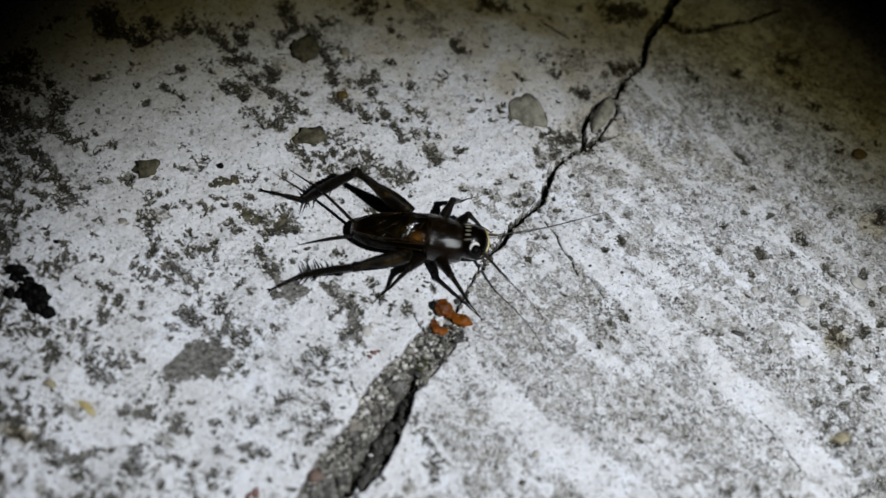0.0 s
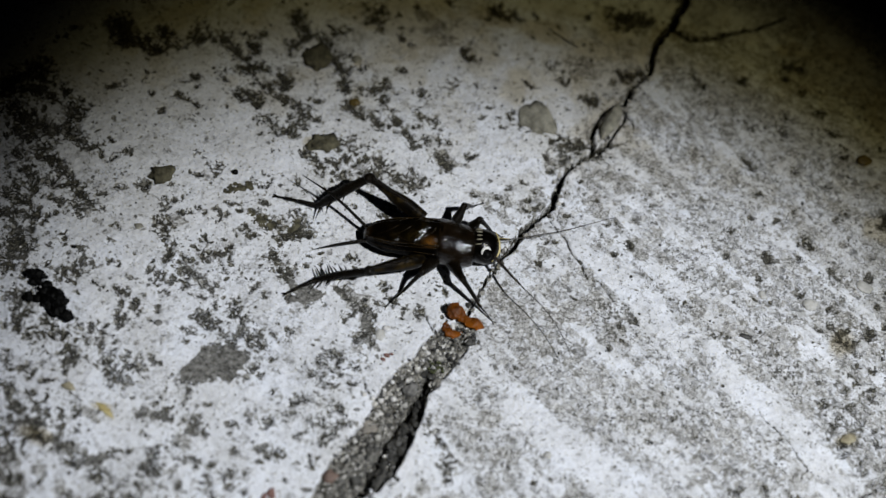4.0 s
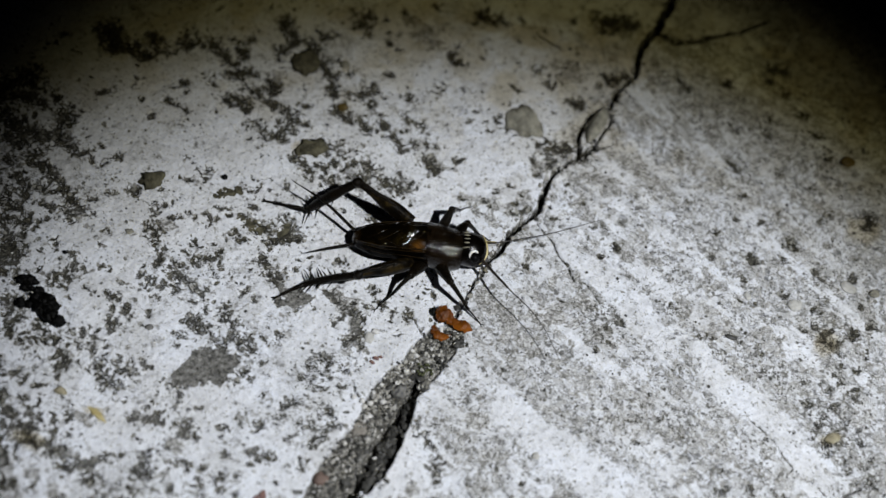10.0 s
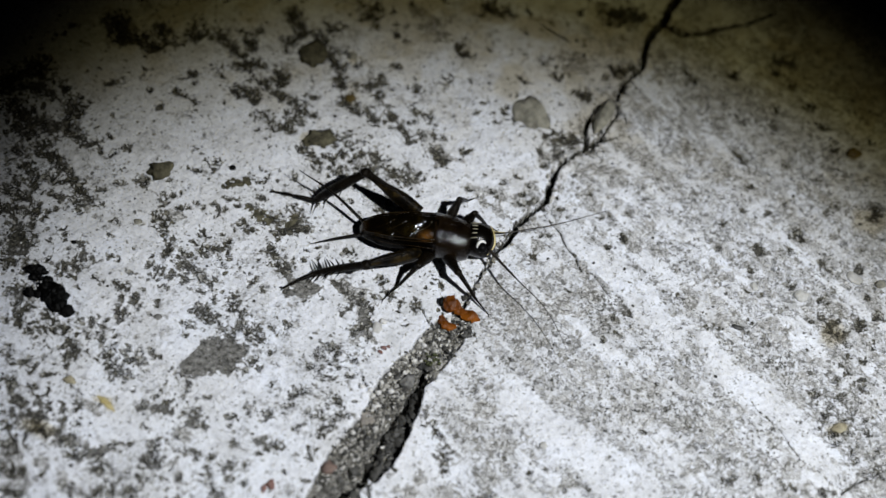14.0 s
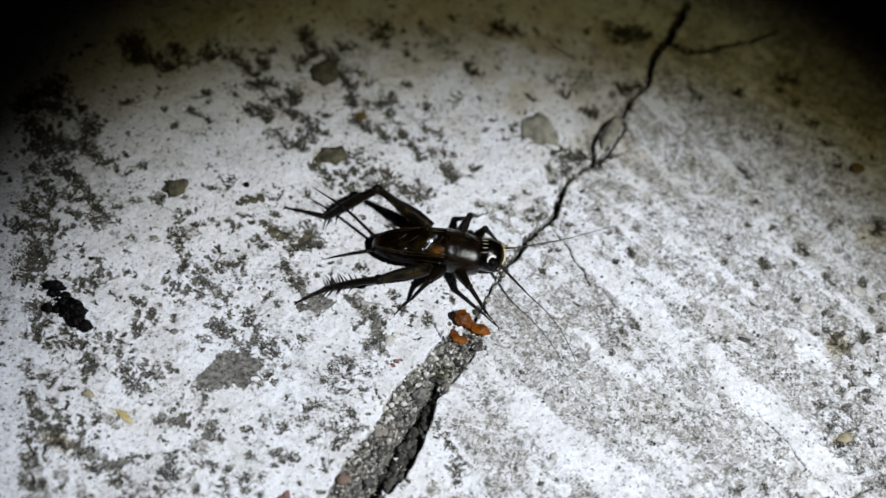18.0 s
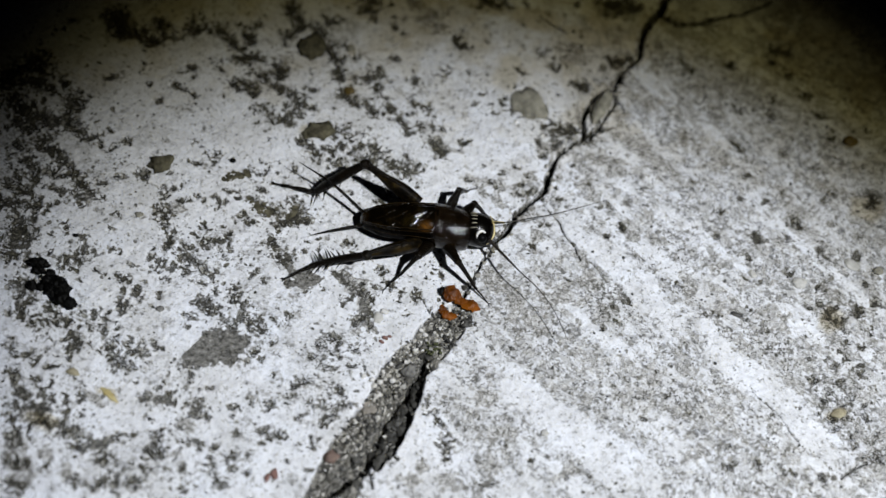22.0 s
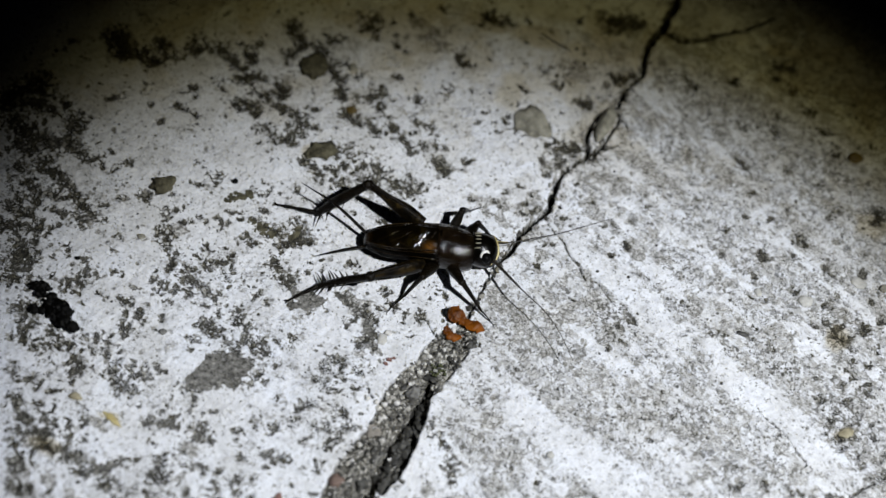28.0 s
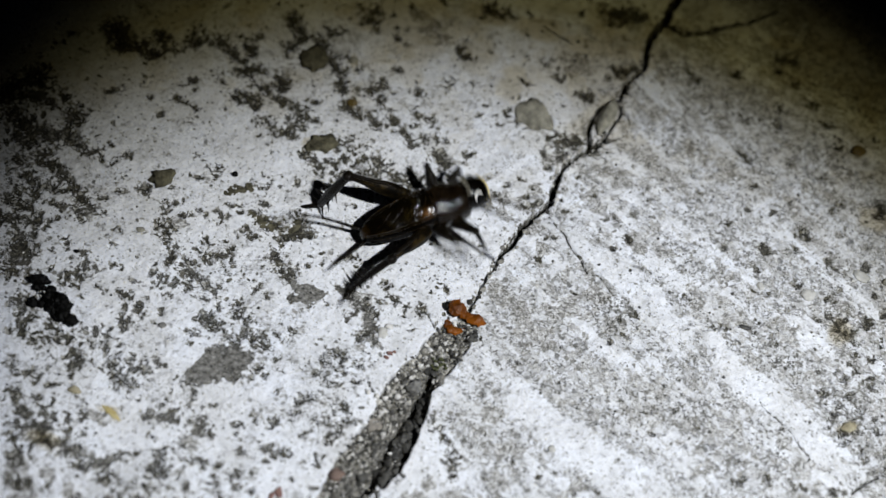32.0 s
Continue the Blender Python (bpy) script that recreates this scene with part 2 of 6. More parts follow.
    cement = mix(*args, rise(*args, r2, 0.93, 0.97), cement, (0.30, 0.295, 0.27))
    # crumbs of coat left standing in the flaked spots
    crumb = math_node(*args, "MULTIPLY", attribute(nodes, "crumb"), rise(*args, noise_node(*args, 2100, 4, 0.7, twist=1.4), 0.525, 0.575))
    cement = mix(*args, math_node(*args, "MULTIPLY", crumb, 0.8), cement, coat)
    cement = mix(*args, math_node(*args, "MULTIPLY", attribute(nodes, "crumb"), rise(*args, noise_node(*args, 2600, 3, 0.6, twist=1.0), 0.47, 0.41)), cement, (0.012, 0.012, 0.011))
    col = mix(*args, shed, col, cement)
    # solid grey cement where a whole scab of coat is gone
    smooth = ramp(*args, noise_node(*args, 1700, 4, 0.75), [(0.36, (0.03, 0.029, 0.026)), (0.46, (0.135, 0.132, 0.122)), (0.58, (0.215, 0.212, 0.20)), (0.70, (0.42, 0.415, 0.40))])
    col = mix(*args, math_node(*args, "MULTIPLY", rise(*args, math_node(*args, "ADD", slab, math_node(*args, "MULTIPLY", math_node(*args, "SUBTRACT", rag, 0.5), 0.8)), 0.4, 0.6), math_node(*args, "SUBTRACT", 1.0, math_node(*args, "MULTIPLY", shed, 0.6))), col, smooth)
    # crack mortar; its black stop paints in the shade between grains
    mortar = ramp(*args, noise_node(*args, 1500, 5, 0.8), [(0.41, (0.006, 0.006, 0.005)), (0.5, (0.18, 0.174, 0.155)), (0.61, (0.70, 0.685, 0.64))])
    mortar = mix(*args, 0.55, mortar, mix(*args, 0.5, big, small), "MULTIPLY")
    col = mix(*args, fill, col, mix(*args, 0.3, mortar, ramp(*args, slow, [(0.38, (0.07, 0.066, 0.054)), (0.62, (0.36, 0.345, 0.30))])))
    col = mix(*args, stain, col, (0.62, 0.52, 0.30), "MULTIPLY")
    links.new(col, b.inputs["Base Color"])
    relief = math_node(*args, "ADD", math_node(*args, "MULTIPLY", fine, 0.5), math_node(*args, "SUBTRACT", math_node(*args, "MULTIPLY", r2, math_node(*args, "MULTIPLY", veil, 0.5)), math_node(*args, "MULTIPLY", shed, 0.8)))
    relief = math_node(*args, "ADD", relief, math_node(*args, "MULTIPLY", noise_node(*args, 520, 3, 0.5, twist=0.6), 4.2))
    bump(*args, b, relief, 0.00014, 0.75)
    return m


CONCRETE = concrete_material()
CHITIN = simple("black_chitin", (0.0009, 0.0006, 0.0004), (0.012, 0.0072, 0.0034), 600, 0.14, 0.45, 0.00018)


def mottled_chitin():
    """Dark brown, with black blotches and olive-brown ones, finely wrinkled."""
    m, nodes, links, b = material("brown_chitin", 0.45, 0.0, 0.07)
    f = noise_node(nodes, links, 620, 4, 0.7)
    links.new(ramp(nodes, links, f, [(0.40, (0.0014, 0.001, 0.0005)), (0.52, (0.007, 0.0047, 0.0017)), (0.66, (0.038, 0.025, 0.0072))]), b.inputs["Base Color"])
    bump(nodes, links, b, noise_node(nodes, links, 1300, 3, 0.6), 0.00022, 0.8)
    return m


CHITIN_BROWN = mottled_chitin()
LEG = simple("dark_brown_leg", (0.001, 0.0008, 0.0005), (0.007, 0.0047, 0.0022), 900, 0.3, 0.12, 0.0003)
PALE = simple("cream_chitin", (0.42, 0.33, 0.12), (0.62, 0.54, 0.28), 700, 0.4)
WHITE_MARK = simple("white_marking", (0.68, 0.67, 0.62), (0.84, 0.83, 0.80), 900, 0.35)
STRIPE = simple("pale_stripe", (0.13, 0.115, 0.08), (0.30, 0.28, 0.21), 900, 0.5)
HEAD = simple("black_head", (0.0005, 0.0004, 0.0003), (0.0022, 0.0016, 0.001), 600, 0.22, 0.2, 0.00006)
EYE = simple("black_eye", (0.001, 0.001, 0.001), (0.003, 0.003, 0.003), 900, 0.45, 0.08, 0.00001)
FEELER = simple("brown_feeler", (0.012, 0.010, 0.008), (0.035, 0.027, 0.02), 900, 0.5)
ORANGE = simple("orange_dry_husk", (0.035, 0.008, 0.001), (0.27, 0.08, 0.005), 360, 0.42, 0.25, 0.0002)
CHAR = simple("black_char", (0.001, 0.001, 0.001), (0.004, 0.004, 0.0036), 900, 0.55, 0.12, 0.0001)


def grain_material():
    """Sand grains, each of its own grey."""
    m, nodes, links, b = material("grey_grit", 0.65, 0.0, 0.4)
    g = nodes.new("ShaderNodeNewGeometry")
    each = ramp(nodes, links, g.outputs["Random Per Island"], [(0.0, (0.035, 0.033, 0.028)), (0.35, (0.17, 0.163, 0.145)), (0.7, (0.42, 0.405, 0.365)), (1.0, (0.78, 0.77, 0.73))])
    links.new(mix(nodes, links, 0.5, each, ramp(nodes, links, noise_node(nodes, links, 1400), [(0.35, (0.35, 0.35, 0.34)), (0.6, (1, 1, 1))]), "MULTIPLY"), b.inputs["Base Color"])
    bump(nodes, links, b, noise_node(nodes, links, 4000), 0.0001)
    return m


GRIT = grain_material()
STONE = simple("grey_stone", (0.07, 0.069, 0.064), (0.30, 0.295, 0.28), 900, 0.75, 0.4, 0.0003)
TAN_STONE = simple("tan_stone", (0.17, 0.155, 0.135), (0.36, 0.335, 0.295), 1100, 0.8, 0.3, 0.0002)
PALE_STONE = simple("pale_stone", (0.36, 0.355, 0.33), (0.60, 0.595, 0.57), 1200, 0.85, 0.25, 0.0001)
DARK_GRIT = simple("dark_grit", (0.015, 0.015, 0.014), (0.09, 0.088, 0.08), 400, 0.6)
QUARTZ = simple("pale_quartz", (0.55, 0.54, 0.52), (0.80, 0.79, 0.77), 500, 0.25)
BEIGE = simple("beige_stone", (0.13, 0.125, 0.10), (0.40, 0.385, 0.32), 900, 0.85, 0.3, 0.0002)
BRICK = simple("brick_chip", (0.09, 0.06, 0.05), (0.24, 0.17, 0.14), 900, 0.8)
OCHRE = simple("ochre_stone", (0.20, 0.17, 0.10), (0.50, 0.46, 0.33), 900, 0.75, 0.4, 0.0002)
STRAW = simple("yellow_straw", (0.36, 0.28, 0.10), (0.56, 0.49, 0.26), 900, 0.5)
RED = simple("red_chip", (0.15, 0.075, 0.062), (0.30, 0.18, 0.155), 900, 0.6)
AMBER = simple("amber_grain", (0.05, 0.032, 0.006), (0.16, 0.11, 0.025), 700, 0.55)
OLIVE = simple("olive_crust", (0.022, 0.02, 0.012), (0.15, 0.138, 0.088), 1100, 0.85, 0.3, 0.0003)
MOSS = simple("green_moss", (0.035, 0.04, 0.014), (0.085, 0.095, 0.04), 600, 0.8)


def wing_material():
    """Dark brown skin, finely wrinkled along its length, amber near the root and black on the flank and towards the tip."""
    m, nodes, links, b = material("brown_wing", 0.19, 0.0, 0.5)
    f = noise_node(nodes, links, 300, 4)
    col = ramp(nodes, links, f, [(0.38, (0.001, 0.0007, 0.0004)), (0.52, (0.0024, 0.0016, 0.0005)), (0.68, (0.014, 0.0092, 0.002))])
    col = mix(nodes, links, attribute(nodes, "amber"), col, (0.10, 0.042, 0.007))
    col = mix(nodes, links, attribute(nodes, "flank"), col, (0.0012, 0.0009, 0.0006))
    links.new(col, b.inputs["Base Color"])
    links.new(math_node(nodes, links, "MULTIPLY_ADD", attribute(nodes, "flank"), -0.12, 0.18), b.inputs["Specular IOR Level"])
    tc = nodes.new("ShaderNodeTexCoord")
    long = nodes.new("ShaderNodeVectorMath")
    long.operation = "MULTIPLY"
    long.inputs[1].default_value = (0.35, 1, 1)
    links.new(tc.outputs["Object"], long.inputs[0])
    wrinkle = nodes.new("ShaderNodeTexNoise")
    wrinkle.inputs["Scale"].default_value = 900
    wrinkle.inputs["Detail"].default_value = 3
    links.new(long.outputs[0], wrinkle.inputs["Vector"])
    bump(nodes, links, b, wrinkle.outputs["Fac"], 0.00022, 0.7)
    return m


WING = wing_material()
GLINT_PLATE = simple("shiny_glint_plate", (0.0015, 0.001, 0.0006), (0.012, 0.008, 0.003), 700, 0.14, 0.7, 0.00012)
# slope halfway between torch and camera, so that the added plates shine
GLINT_TILT = Vector((0.206, -0.525, 0))
VEIN = simple("brown_vein", (0.004, 0.0025, 0.001), (0.028, 0.017, 0.006), 700, 0.22, 0.5, 0.00005)


# ---- mesh helpers (all sizes in millimetres) ----
def mesh_object(name, bm, mat, smooth=True):
    me = bpy.data.meshes.new(name)
    bmesh.ops.recalc_face_normals(bm, faces=bm.faces)
    bm.to_mesh(me)
    bm.free()
    if smooth:
        me.shade_smooth()
    me.materials.append(mat)
    return new(name, me)


def thing(name, bm, mat, at, rz=0.0, label="", category="", group="", kind="", smooth=True):
    ob = mesh_object(name, bm, mat, smooth)
    ob.matrix_world = pose(at[0] * MM, at[1] * MM, at[2] * MM, 0, 0, rz)
    return tagged(ob, label, category, group, kind)


def part(name, bm, mat, parent, label="", at=(0, 0, 0)):
    ob = mesh_object(name, bm, mat)
    ob.parent = parent
    ob.location = Vector(at) * MM
    return tagged(ob, label)


def smooth_path(points, steps=6):
    """Points of a Catmull-Rom curve; each point may carry radii, which glide too."""
    p = [np.array(q, float) for q in points]
    p = [2 * p[0] - p[1], *p, 2 * p[-1] - p[-2]]
    out = []
    for i in range(1, len(p) - 2):
        for k in range(steps):
            t = k / steps
            a, b, c, d = p[i - 1 : i + 3]
            out.append(0.5 * (2 * b + (c - a) * t + (2 * a - 5 * b + 4 * c - d) * t**2 + (3 * b - a - 3 * c + d) * t**3))
    out.append(p[-2])
    return out


def tube(bm, points, seg=8, steps=6, flat=1.0):
    """A round limb through points (x, y, z, radius); flat below 1 narrows it sideways."""
    path = smooth_path(points, steps)
    rings = []
    for i, q in enumerate(path):
        ahead = Vector(path[min(i + 1, len(path) - 1)][:3] - path[max(i - 1, 0)][:3]).normalized()
        side = ahead.cross(Vector((0, 0, 1)))
        side = side.normalized() if side.length > 1e-4 else Vector((1, 0, 0))
        up = side.cross(ahead)
        r = max(q[3], 0.01)
        ring = []
        for k in range(seg):
            a = 2 * math.pi * k / seg
            ring.append(bm.verts.new((Vector(q[:3]) + side * (r * flat * math.cos(a)) + up * (r * math.sin(a))) * MM))
        rings.append(ring)
    for a, b in zip(rings, rings[1:]):
        for k in range(seg):
            bm.faces.new((a[k], a[(k + 1) % seg], b[(k + 1) % seg], b[k]))
    bm.faces.new(rings[0][::-1])
    bm.faces.new(rings[-1])
    return bm


def loft(bm, sections, seg=28, steps=6, power=2.0, wobble=0.0):
    """A body along x through sections (x, y, z, half width, half height)."""
    rings = []
    for q in smooth_path(sections, steps):
        ring = []
        for k in range(seg):
            a = 2 * math.pi * k / seg
            c, s = math.cos(a), math.sin(a)
            e = 2 / power
            y = q[1] + max(q[3], 0.02) * math.copysign(abs(c) ** e, c)
            z = q[2] + max(q[4], 0.02) * math.copysign(abs(s) ** e, s)
            v = Vector((q[0], y, z))
            if wobble:
                v += noise.noise_vector(v * 0.8) * wobble
            ring.append(bm.verts.new(v * MM))
        rings.append(ring)
    for a, b in zip(rings, rings[1:]):
        for k in range(seg):
            bm.faces.new((a[k], a[(k + 1) % seg], b[(k + 1) % seg], b[k]))
    bm.faces.new(rings[0][::-1])
    bm.faces.new(rings[-1])
    return bm


def lump(bm, centre, size, rough=0.25, seed=0.0, level=2, freq=1.2):
    """A rough stone with half sizes, added to bm."""
    made = bmesh.ops.create_icosphere(bm, subdivisions=level, radius=1.0)["verts"]
    for v in made:
        n = noise.noise(v.co * freq + Vector((seed, seed * 1.7, -seed)))
        m = noise.noise(v.co * freq * 2.7 + Vector((-seed, seed, seed)))
        v.co = v.co * (1 + rough * n + 0.5 * rough * m)
        v.co = Vector((v.co.x * size[0] + centre[0], v.co.y * size[1] + centre[1], v.co.z * size[2] + centre[2])) * MM
    return bm


CRACK = [
    (28.5, 49.6, 0.61), (27.7, 46.8, 0.6), (26.2, 42.6, 0.6), (24.4, 38.9, 0.52), (23.9, 36, 0.44), (23.9, 33.8, 0.29), (22.3, 31.5, 0.29), (21.3, 29.4, 0.32),
    (20.9, 26.9, 0.29), (21.3, 25.2, 0.21), (20.3, 23.2, 0.21), (19.2, 20.8, 0.29), (17.6, 18.9, 0.5), (15.8, 17.3, 0.3), (14.5, 15.7, 0.36), (13.6, 13.7, 0.41),
    (13.3, 11.3, 0.42), (12.6, 8.8, 0.36), (11, 6.7, 0.4), (9.6, 4.8, 0.45), (8.8, 2.5, 0.42), (7.6, 0.6, 0.34), (6.5, -2.2, 0.22), (5.6, -4.1, 0.2),
    (4.9, -6.4, 0.18), (4.1, -8.8, 0.2),
]
CRACK_LOOP = [
    (19.1, 27.2, 0.13), (18.2, 26, 0.22), (17.5, 24.2, 0.3), (17.2, 21.6, 0.35), (17.5, 19.2, 0.35),
]
GAP = [
    (0.9, -17.2, 0.22), (0.5, -18.5, 0.37), (0.2, -19.9, 0.44), (-0.7, -21.5, 0.52), (-1.5, -23.3, 0.58), (-2.3, -25.3, 0.51), (-2.5, -26.8, 0.65), (-3.6, -28.9, 0.57), (-4.5, -31, 0.71), (-4.5, -32.9, 0.85), (-4.9, -34.4, 0.63), (-6.3, -35.4, 0.7), (-7.1, -36.6, 0.7), (-8.6, -38, 0.83), (-9.9, -40, 0.82),
]
RUBBLE = [
    (0.7, -19, 0.45), (0.2, -20.9, 0.66), (-0.2, -22.8, 0.95), (-0.6, -24.7, 1.09), (-1.1, -26.7, 1.08), (-1.8, -29, 1.22), (-2.8, -31.4, 1.28), (-3.7, -33.5, 0.77),
]
FILL = [
    (4.5, -10.7, 1.14), (3, -12.6, 2.37), (1.6, -14.6, 2.47), (0.5, -17.1, 2.46), (-1.2, -19.3, 2.55), (-2.5, -21.8, 2.54), (-3.3, -24.2, 2.41), (-3.8, -26.6, 2.5), (-5, -28.9, 2.59), (-6.1, -31, 2.69), (-7, -33.4, 2.78), (-8, -37.2, 2.9), (-9, -41.3, 2.87),
]
HAIRLINE_A = [
    (-4.6, -33.8, 0.17), (-4, -34.9, 0.13), (-3.5, -36.7, 0.13),
]
HAIRLINE_B = [
    (-9.5, -19.5, 0.06), (-8.3, -20.2, 0.07), (-7, -20.6, 0.08), (-6.1, -22, 0.1),
]
HAIRLINE_C = [
    (-1.3, -9.6, 0.04), (-0.5, -10.7, 0.07), (0.3, -12, 0.07),
]
HAIRLINE_D = [
    (12.3, 8.1, 0.06), (13.6, 6.3, 0.09), (15.3, 4.6, 0.13), (16, 3, 0.11), (17.6, 1.2, 0.13), (18.6, -0.7, 0.09),
    (20, -0.8, 0.1), (21.5, -2.5, 0.09), (22.6, -3.8, 0.06),
]
HAIRLINE_E = [
    (41.1, -15.3, 0.04), (42.6, -16.8, 0.06), (44.4, -18.2, 0.08), (45.6, -19.4, 0.07), (46.5, -20.9, 0.08), (48.1, -22.5, 0.08),
    (49.7, -23.2, 0.06), (51.3, -24.7, 0.07), (53.4, -25.8, 0.08),
]
HAIRLINE_F = [
    (53, -26.2, 0.12), (54.7, -24.6, 0.14), (56.4, -23.5, 0.13), (58.4, -23.2, 0.12),
]
HAIRLINE_G = [
    (26.4, 41.9, 0.32), (29.1, 40.7, 0.49), (31.9, 41.5, 0.41), (35, 43.2, 0.33), (38.1, 44.4, 0.25), (42.1, 47.3, 0.25),
]
HAIRLINE_H = [
    (30.8, -10, 0.04), (32.7, -11.9, 0.06), (34.2, -12.9, 0.04),
]
HAIRLINE_I = [
    (21.4, 25.5, 0.16), (22.4, 24.4, 0.1), (22.5, 23.4, 0.03), (22.2, 22.0, 0.04), (20.9, 20.9, 0.1), (20.1, 20.5, 0.16), (18.7, 19.7, 0.23),
]
DARK_WEAR_1 = [
    ((-59, 10.9, 1.16), (-55.5, 8.8, 0.99), (-52, 8.5, 1.15), (-51, 10.6, 0.83), (-50.1, 11.4, 0.66)), ((-51.6, 12.8, 1.16), (-51.7, 11.4, 0.66)),
    ((-57.4, 7.5, 0.82), (-56.1, 7.1, 0.73)), ((-54.8, 13.6, 1.08), (-57, 14.6, 1.09)), ((-60.6, 13.9, 1.34), (-58.9, 16.1, 1.35)),
    ((-50, 8, 0.57), (-48.7, 7.2, 0.73), (-47.8, 6.6, 0.65), (-46.5, 6.9, 0.49), (-45.7, 5.8, 0.32)), ((-44.4, 5.5, 0.41), (-43.9, 6, 0.41)),
    ((-42.9, 7.3, 0.49), (-42.2, 6.8, 0.49)), ((-42.3, 4.8, 0.24), (-41.2, 5.1, 0.24)), ((-43.1, 2.6, 0.32), (-42.5, 3.6, 0.32)), ((-56.9, 4.2, 0.57), (-56, 3.5, 0.56)),
    ((-54.5, 5, 0.41), (-52.8, 5.6, 0.49)),
]
DARK_WEAR_2 = [
    ((-53.5, 4.1, 0.57), (-51.8, 3.8, 0.65), (-50.5, 2.7, 0.8), (-49.8, 1.9, 0.72), (-48.7, 1.3, 0.48), (-47.9, 0.9, 0.48)), ((-54.6, 2.1, 0.48),),
    ((-54.2, 0.9, 0.4), (-53.3, 0.4, 0.72), (-53.2, -0.7, 0.56), (-52.8, -1.1, 0.4)), ((-56.6, 0.4, 0.4),), ((-54.8, -1, 0.48), (-54.4, -0.4, 0.48)),
    ((-51.5, 0.7, 0.4), (-50.3, 0.1, 0.48), (-49, 0.3, 0.4)), ((-47.2, -0.5, 1.11), (-46.3, -1.2, 0.95)), ((-51.6, -1.8, 0.4), (-49.8, -1.8, 0.47)),
    ((-56.7, -2.3, 0.79), (-55.5, -2.9, 0.63)), ((-44.9, -0.5, 0.4), (-44.3, -0.1, 0.24)), ((-39.9, 14.4, 0.59),), ((-42, 16.6, 0.34),),
    ((-39.3, 2.4, 0.64), (-38.9, 1.4, 0.48)), ((-36.2, 3.4, 0.48),),
]
DARK_WEAR_3 = [
    ((-33.9, 8.4, 0.41),), ((-32.7, 8, 0.33),), ((-31.2, 6.5, 0.73), (-30.8, 7.2, 0.49)), ((-34, 5.6, 0.41),), ((-32.8, 5.1, 0.4),), ((-31.4, 4.2, 0.32),),
    ((-38.5, 17.5, 0.51), (-37.1, 16.5, 0.34), (-35.5, 16, 0.34)), ((-36.7, 20.1, 0.68), (-36.1, 19.2, 0.51)),
    ((-56, -4.8, 0.94), (-54.1, -5, 0.78), (-52.3, -4.9, 0.63), (-51.4, -4.8, 0.31)), ((-54.6, -3.2, 0.79), (-53.1, -3.1, 0.63)),
    ((-47.5, -2.3, 0.95), (-45.9, -2.4, 1.18)), ((-48.9, -2.5, 0.47), (-50.1, -1.9, 0.4)), ((-54.4, -9.2, 1.08), (-52.9, -9.4, 1.39), (-51.9, -10.5, 1.07)),
    ((-53.4, -7.7, 0.93), (-53.2, -11.1, 0.92)), ((-51.5, -9.5, 0.77),), ((-54.4, -12.2, 0.76), (-52.5, -12.3, 0.61)),
]
DARK_WEAR_4 = [
    ((-51.1, -12.4, 0.46), (-50.2, -13.1, 0.38)), ((-51.5, -6.5, 0.62), (-50.6, -5.9, 0.47)), ((-49.4, -6.8, 0.39),), ((-50.2, -4.6, 0.23),),
    ((-47.6, -7.5, 0.62), (-47.2, -8.1, 0.39)), ((-41.8, -4.4, 0.47), (-41.2, -4.8, 0.39)), ((-41.7, -6.4, 0.47),), ((-44.8, -8.5, 0.39),),
    ((-44.5, -9.9, 0.38), (-44.5, -10.6, 0.23)), ((-45, -11.3, 0.54), (-44.3, -12, 0.46), (-44.3, -12.8, 0.38)), ((-46, -12.5, 0.53),), ((-44.5, -13.3, 0.46),),
    ((-42.1, -12.8, 0.3), (-41.3, -13.3, 0.3)), ((-41.3, -9.5, 0.31), (-40.6, -9.6, 0.38), (-39.8, -10, 0.31)), ((-36.6, 0.2, 0.56), (-36, -0.3, 0.48)),
    ((-36.3, -2.8, 1.02), (-35.5, -3.2, 0.94), (-36.5, -3.7, 0.63)),
]
DARK_WEAR_5 = [
    ((-35.2, -4.9, 0.63), (-34.9, -5.7, 0.78), (-34.3, -6.7, 0.62), (-34.3, -7.8, 0.54)), ((-33.9, -5.5, 0.47),),
    ((-33.9, -0.8, 0.48), (-33.1, -0.7, 0.4), (-32.6, -0.6, 0.32)), ((-32, 0.2, 0.32),), ((-30, -4, 0.63),), ((-30.9, -5.7, 0.39), (-29.8, -6, 0.62), (-29.1, -5.9, 0.39)),
    ((-34, -3, 0.31),), ((-32.4, -8.1, 0.46),), ((-32.1, -8.7, 0.39), (-31.1, -9.1, 0.46), (-29.7, -9.7, 0.54), (-29, -10.5, 0.69), (-28.1, -11.2, 0.61)),
    ((-27.4, -11.9, 0.46), (-29.1, -12.5, 0.3)), ((-34.5, -10.7, 0.46),), ((-36, -10, 0.31),), ((-33.1, -10.9, 0.38), (-32.7, -10.1, 0.23)), ((-31, -11.3, 0.46),),
    ((-39.4, -13.2, 0.38), (-38.6, -13.4, 0.53), (-37.8, -13.9, 0.3)),
]
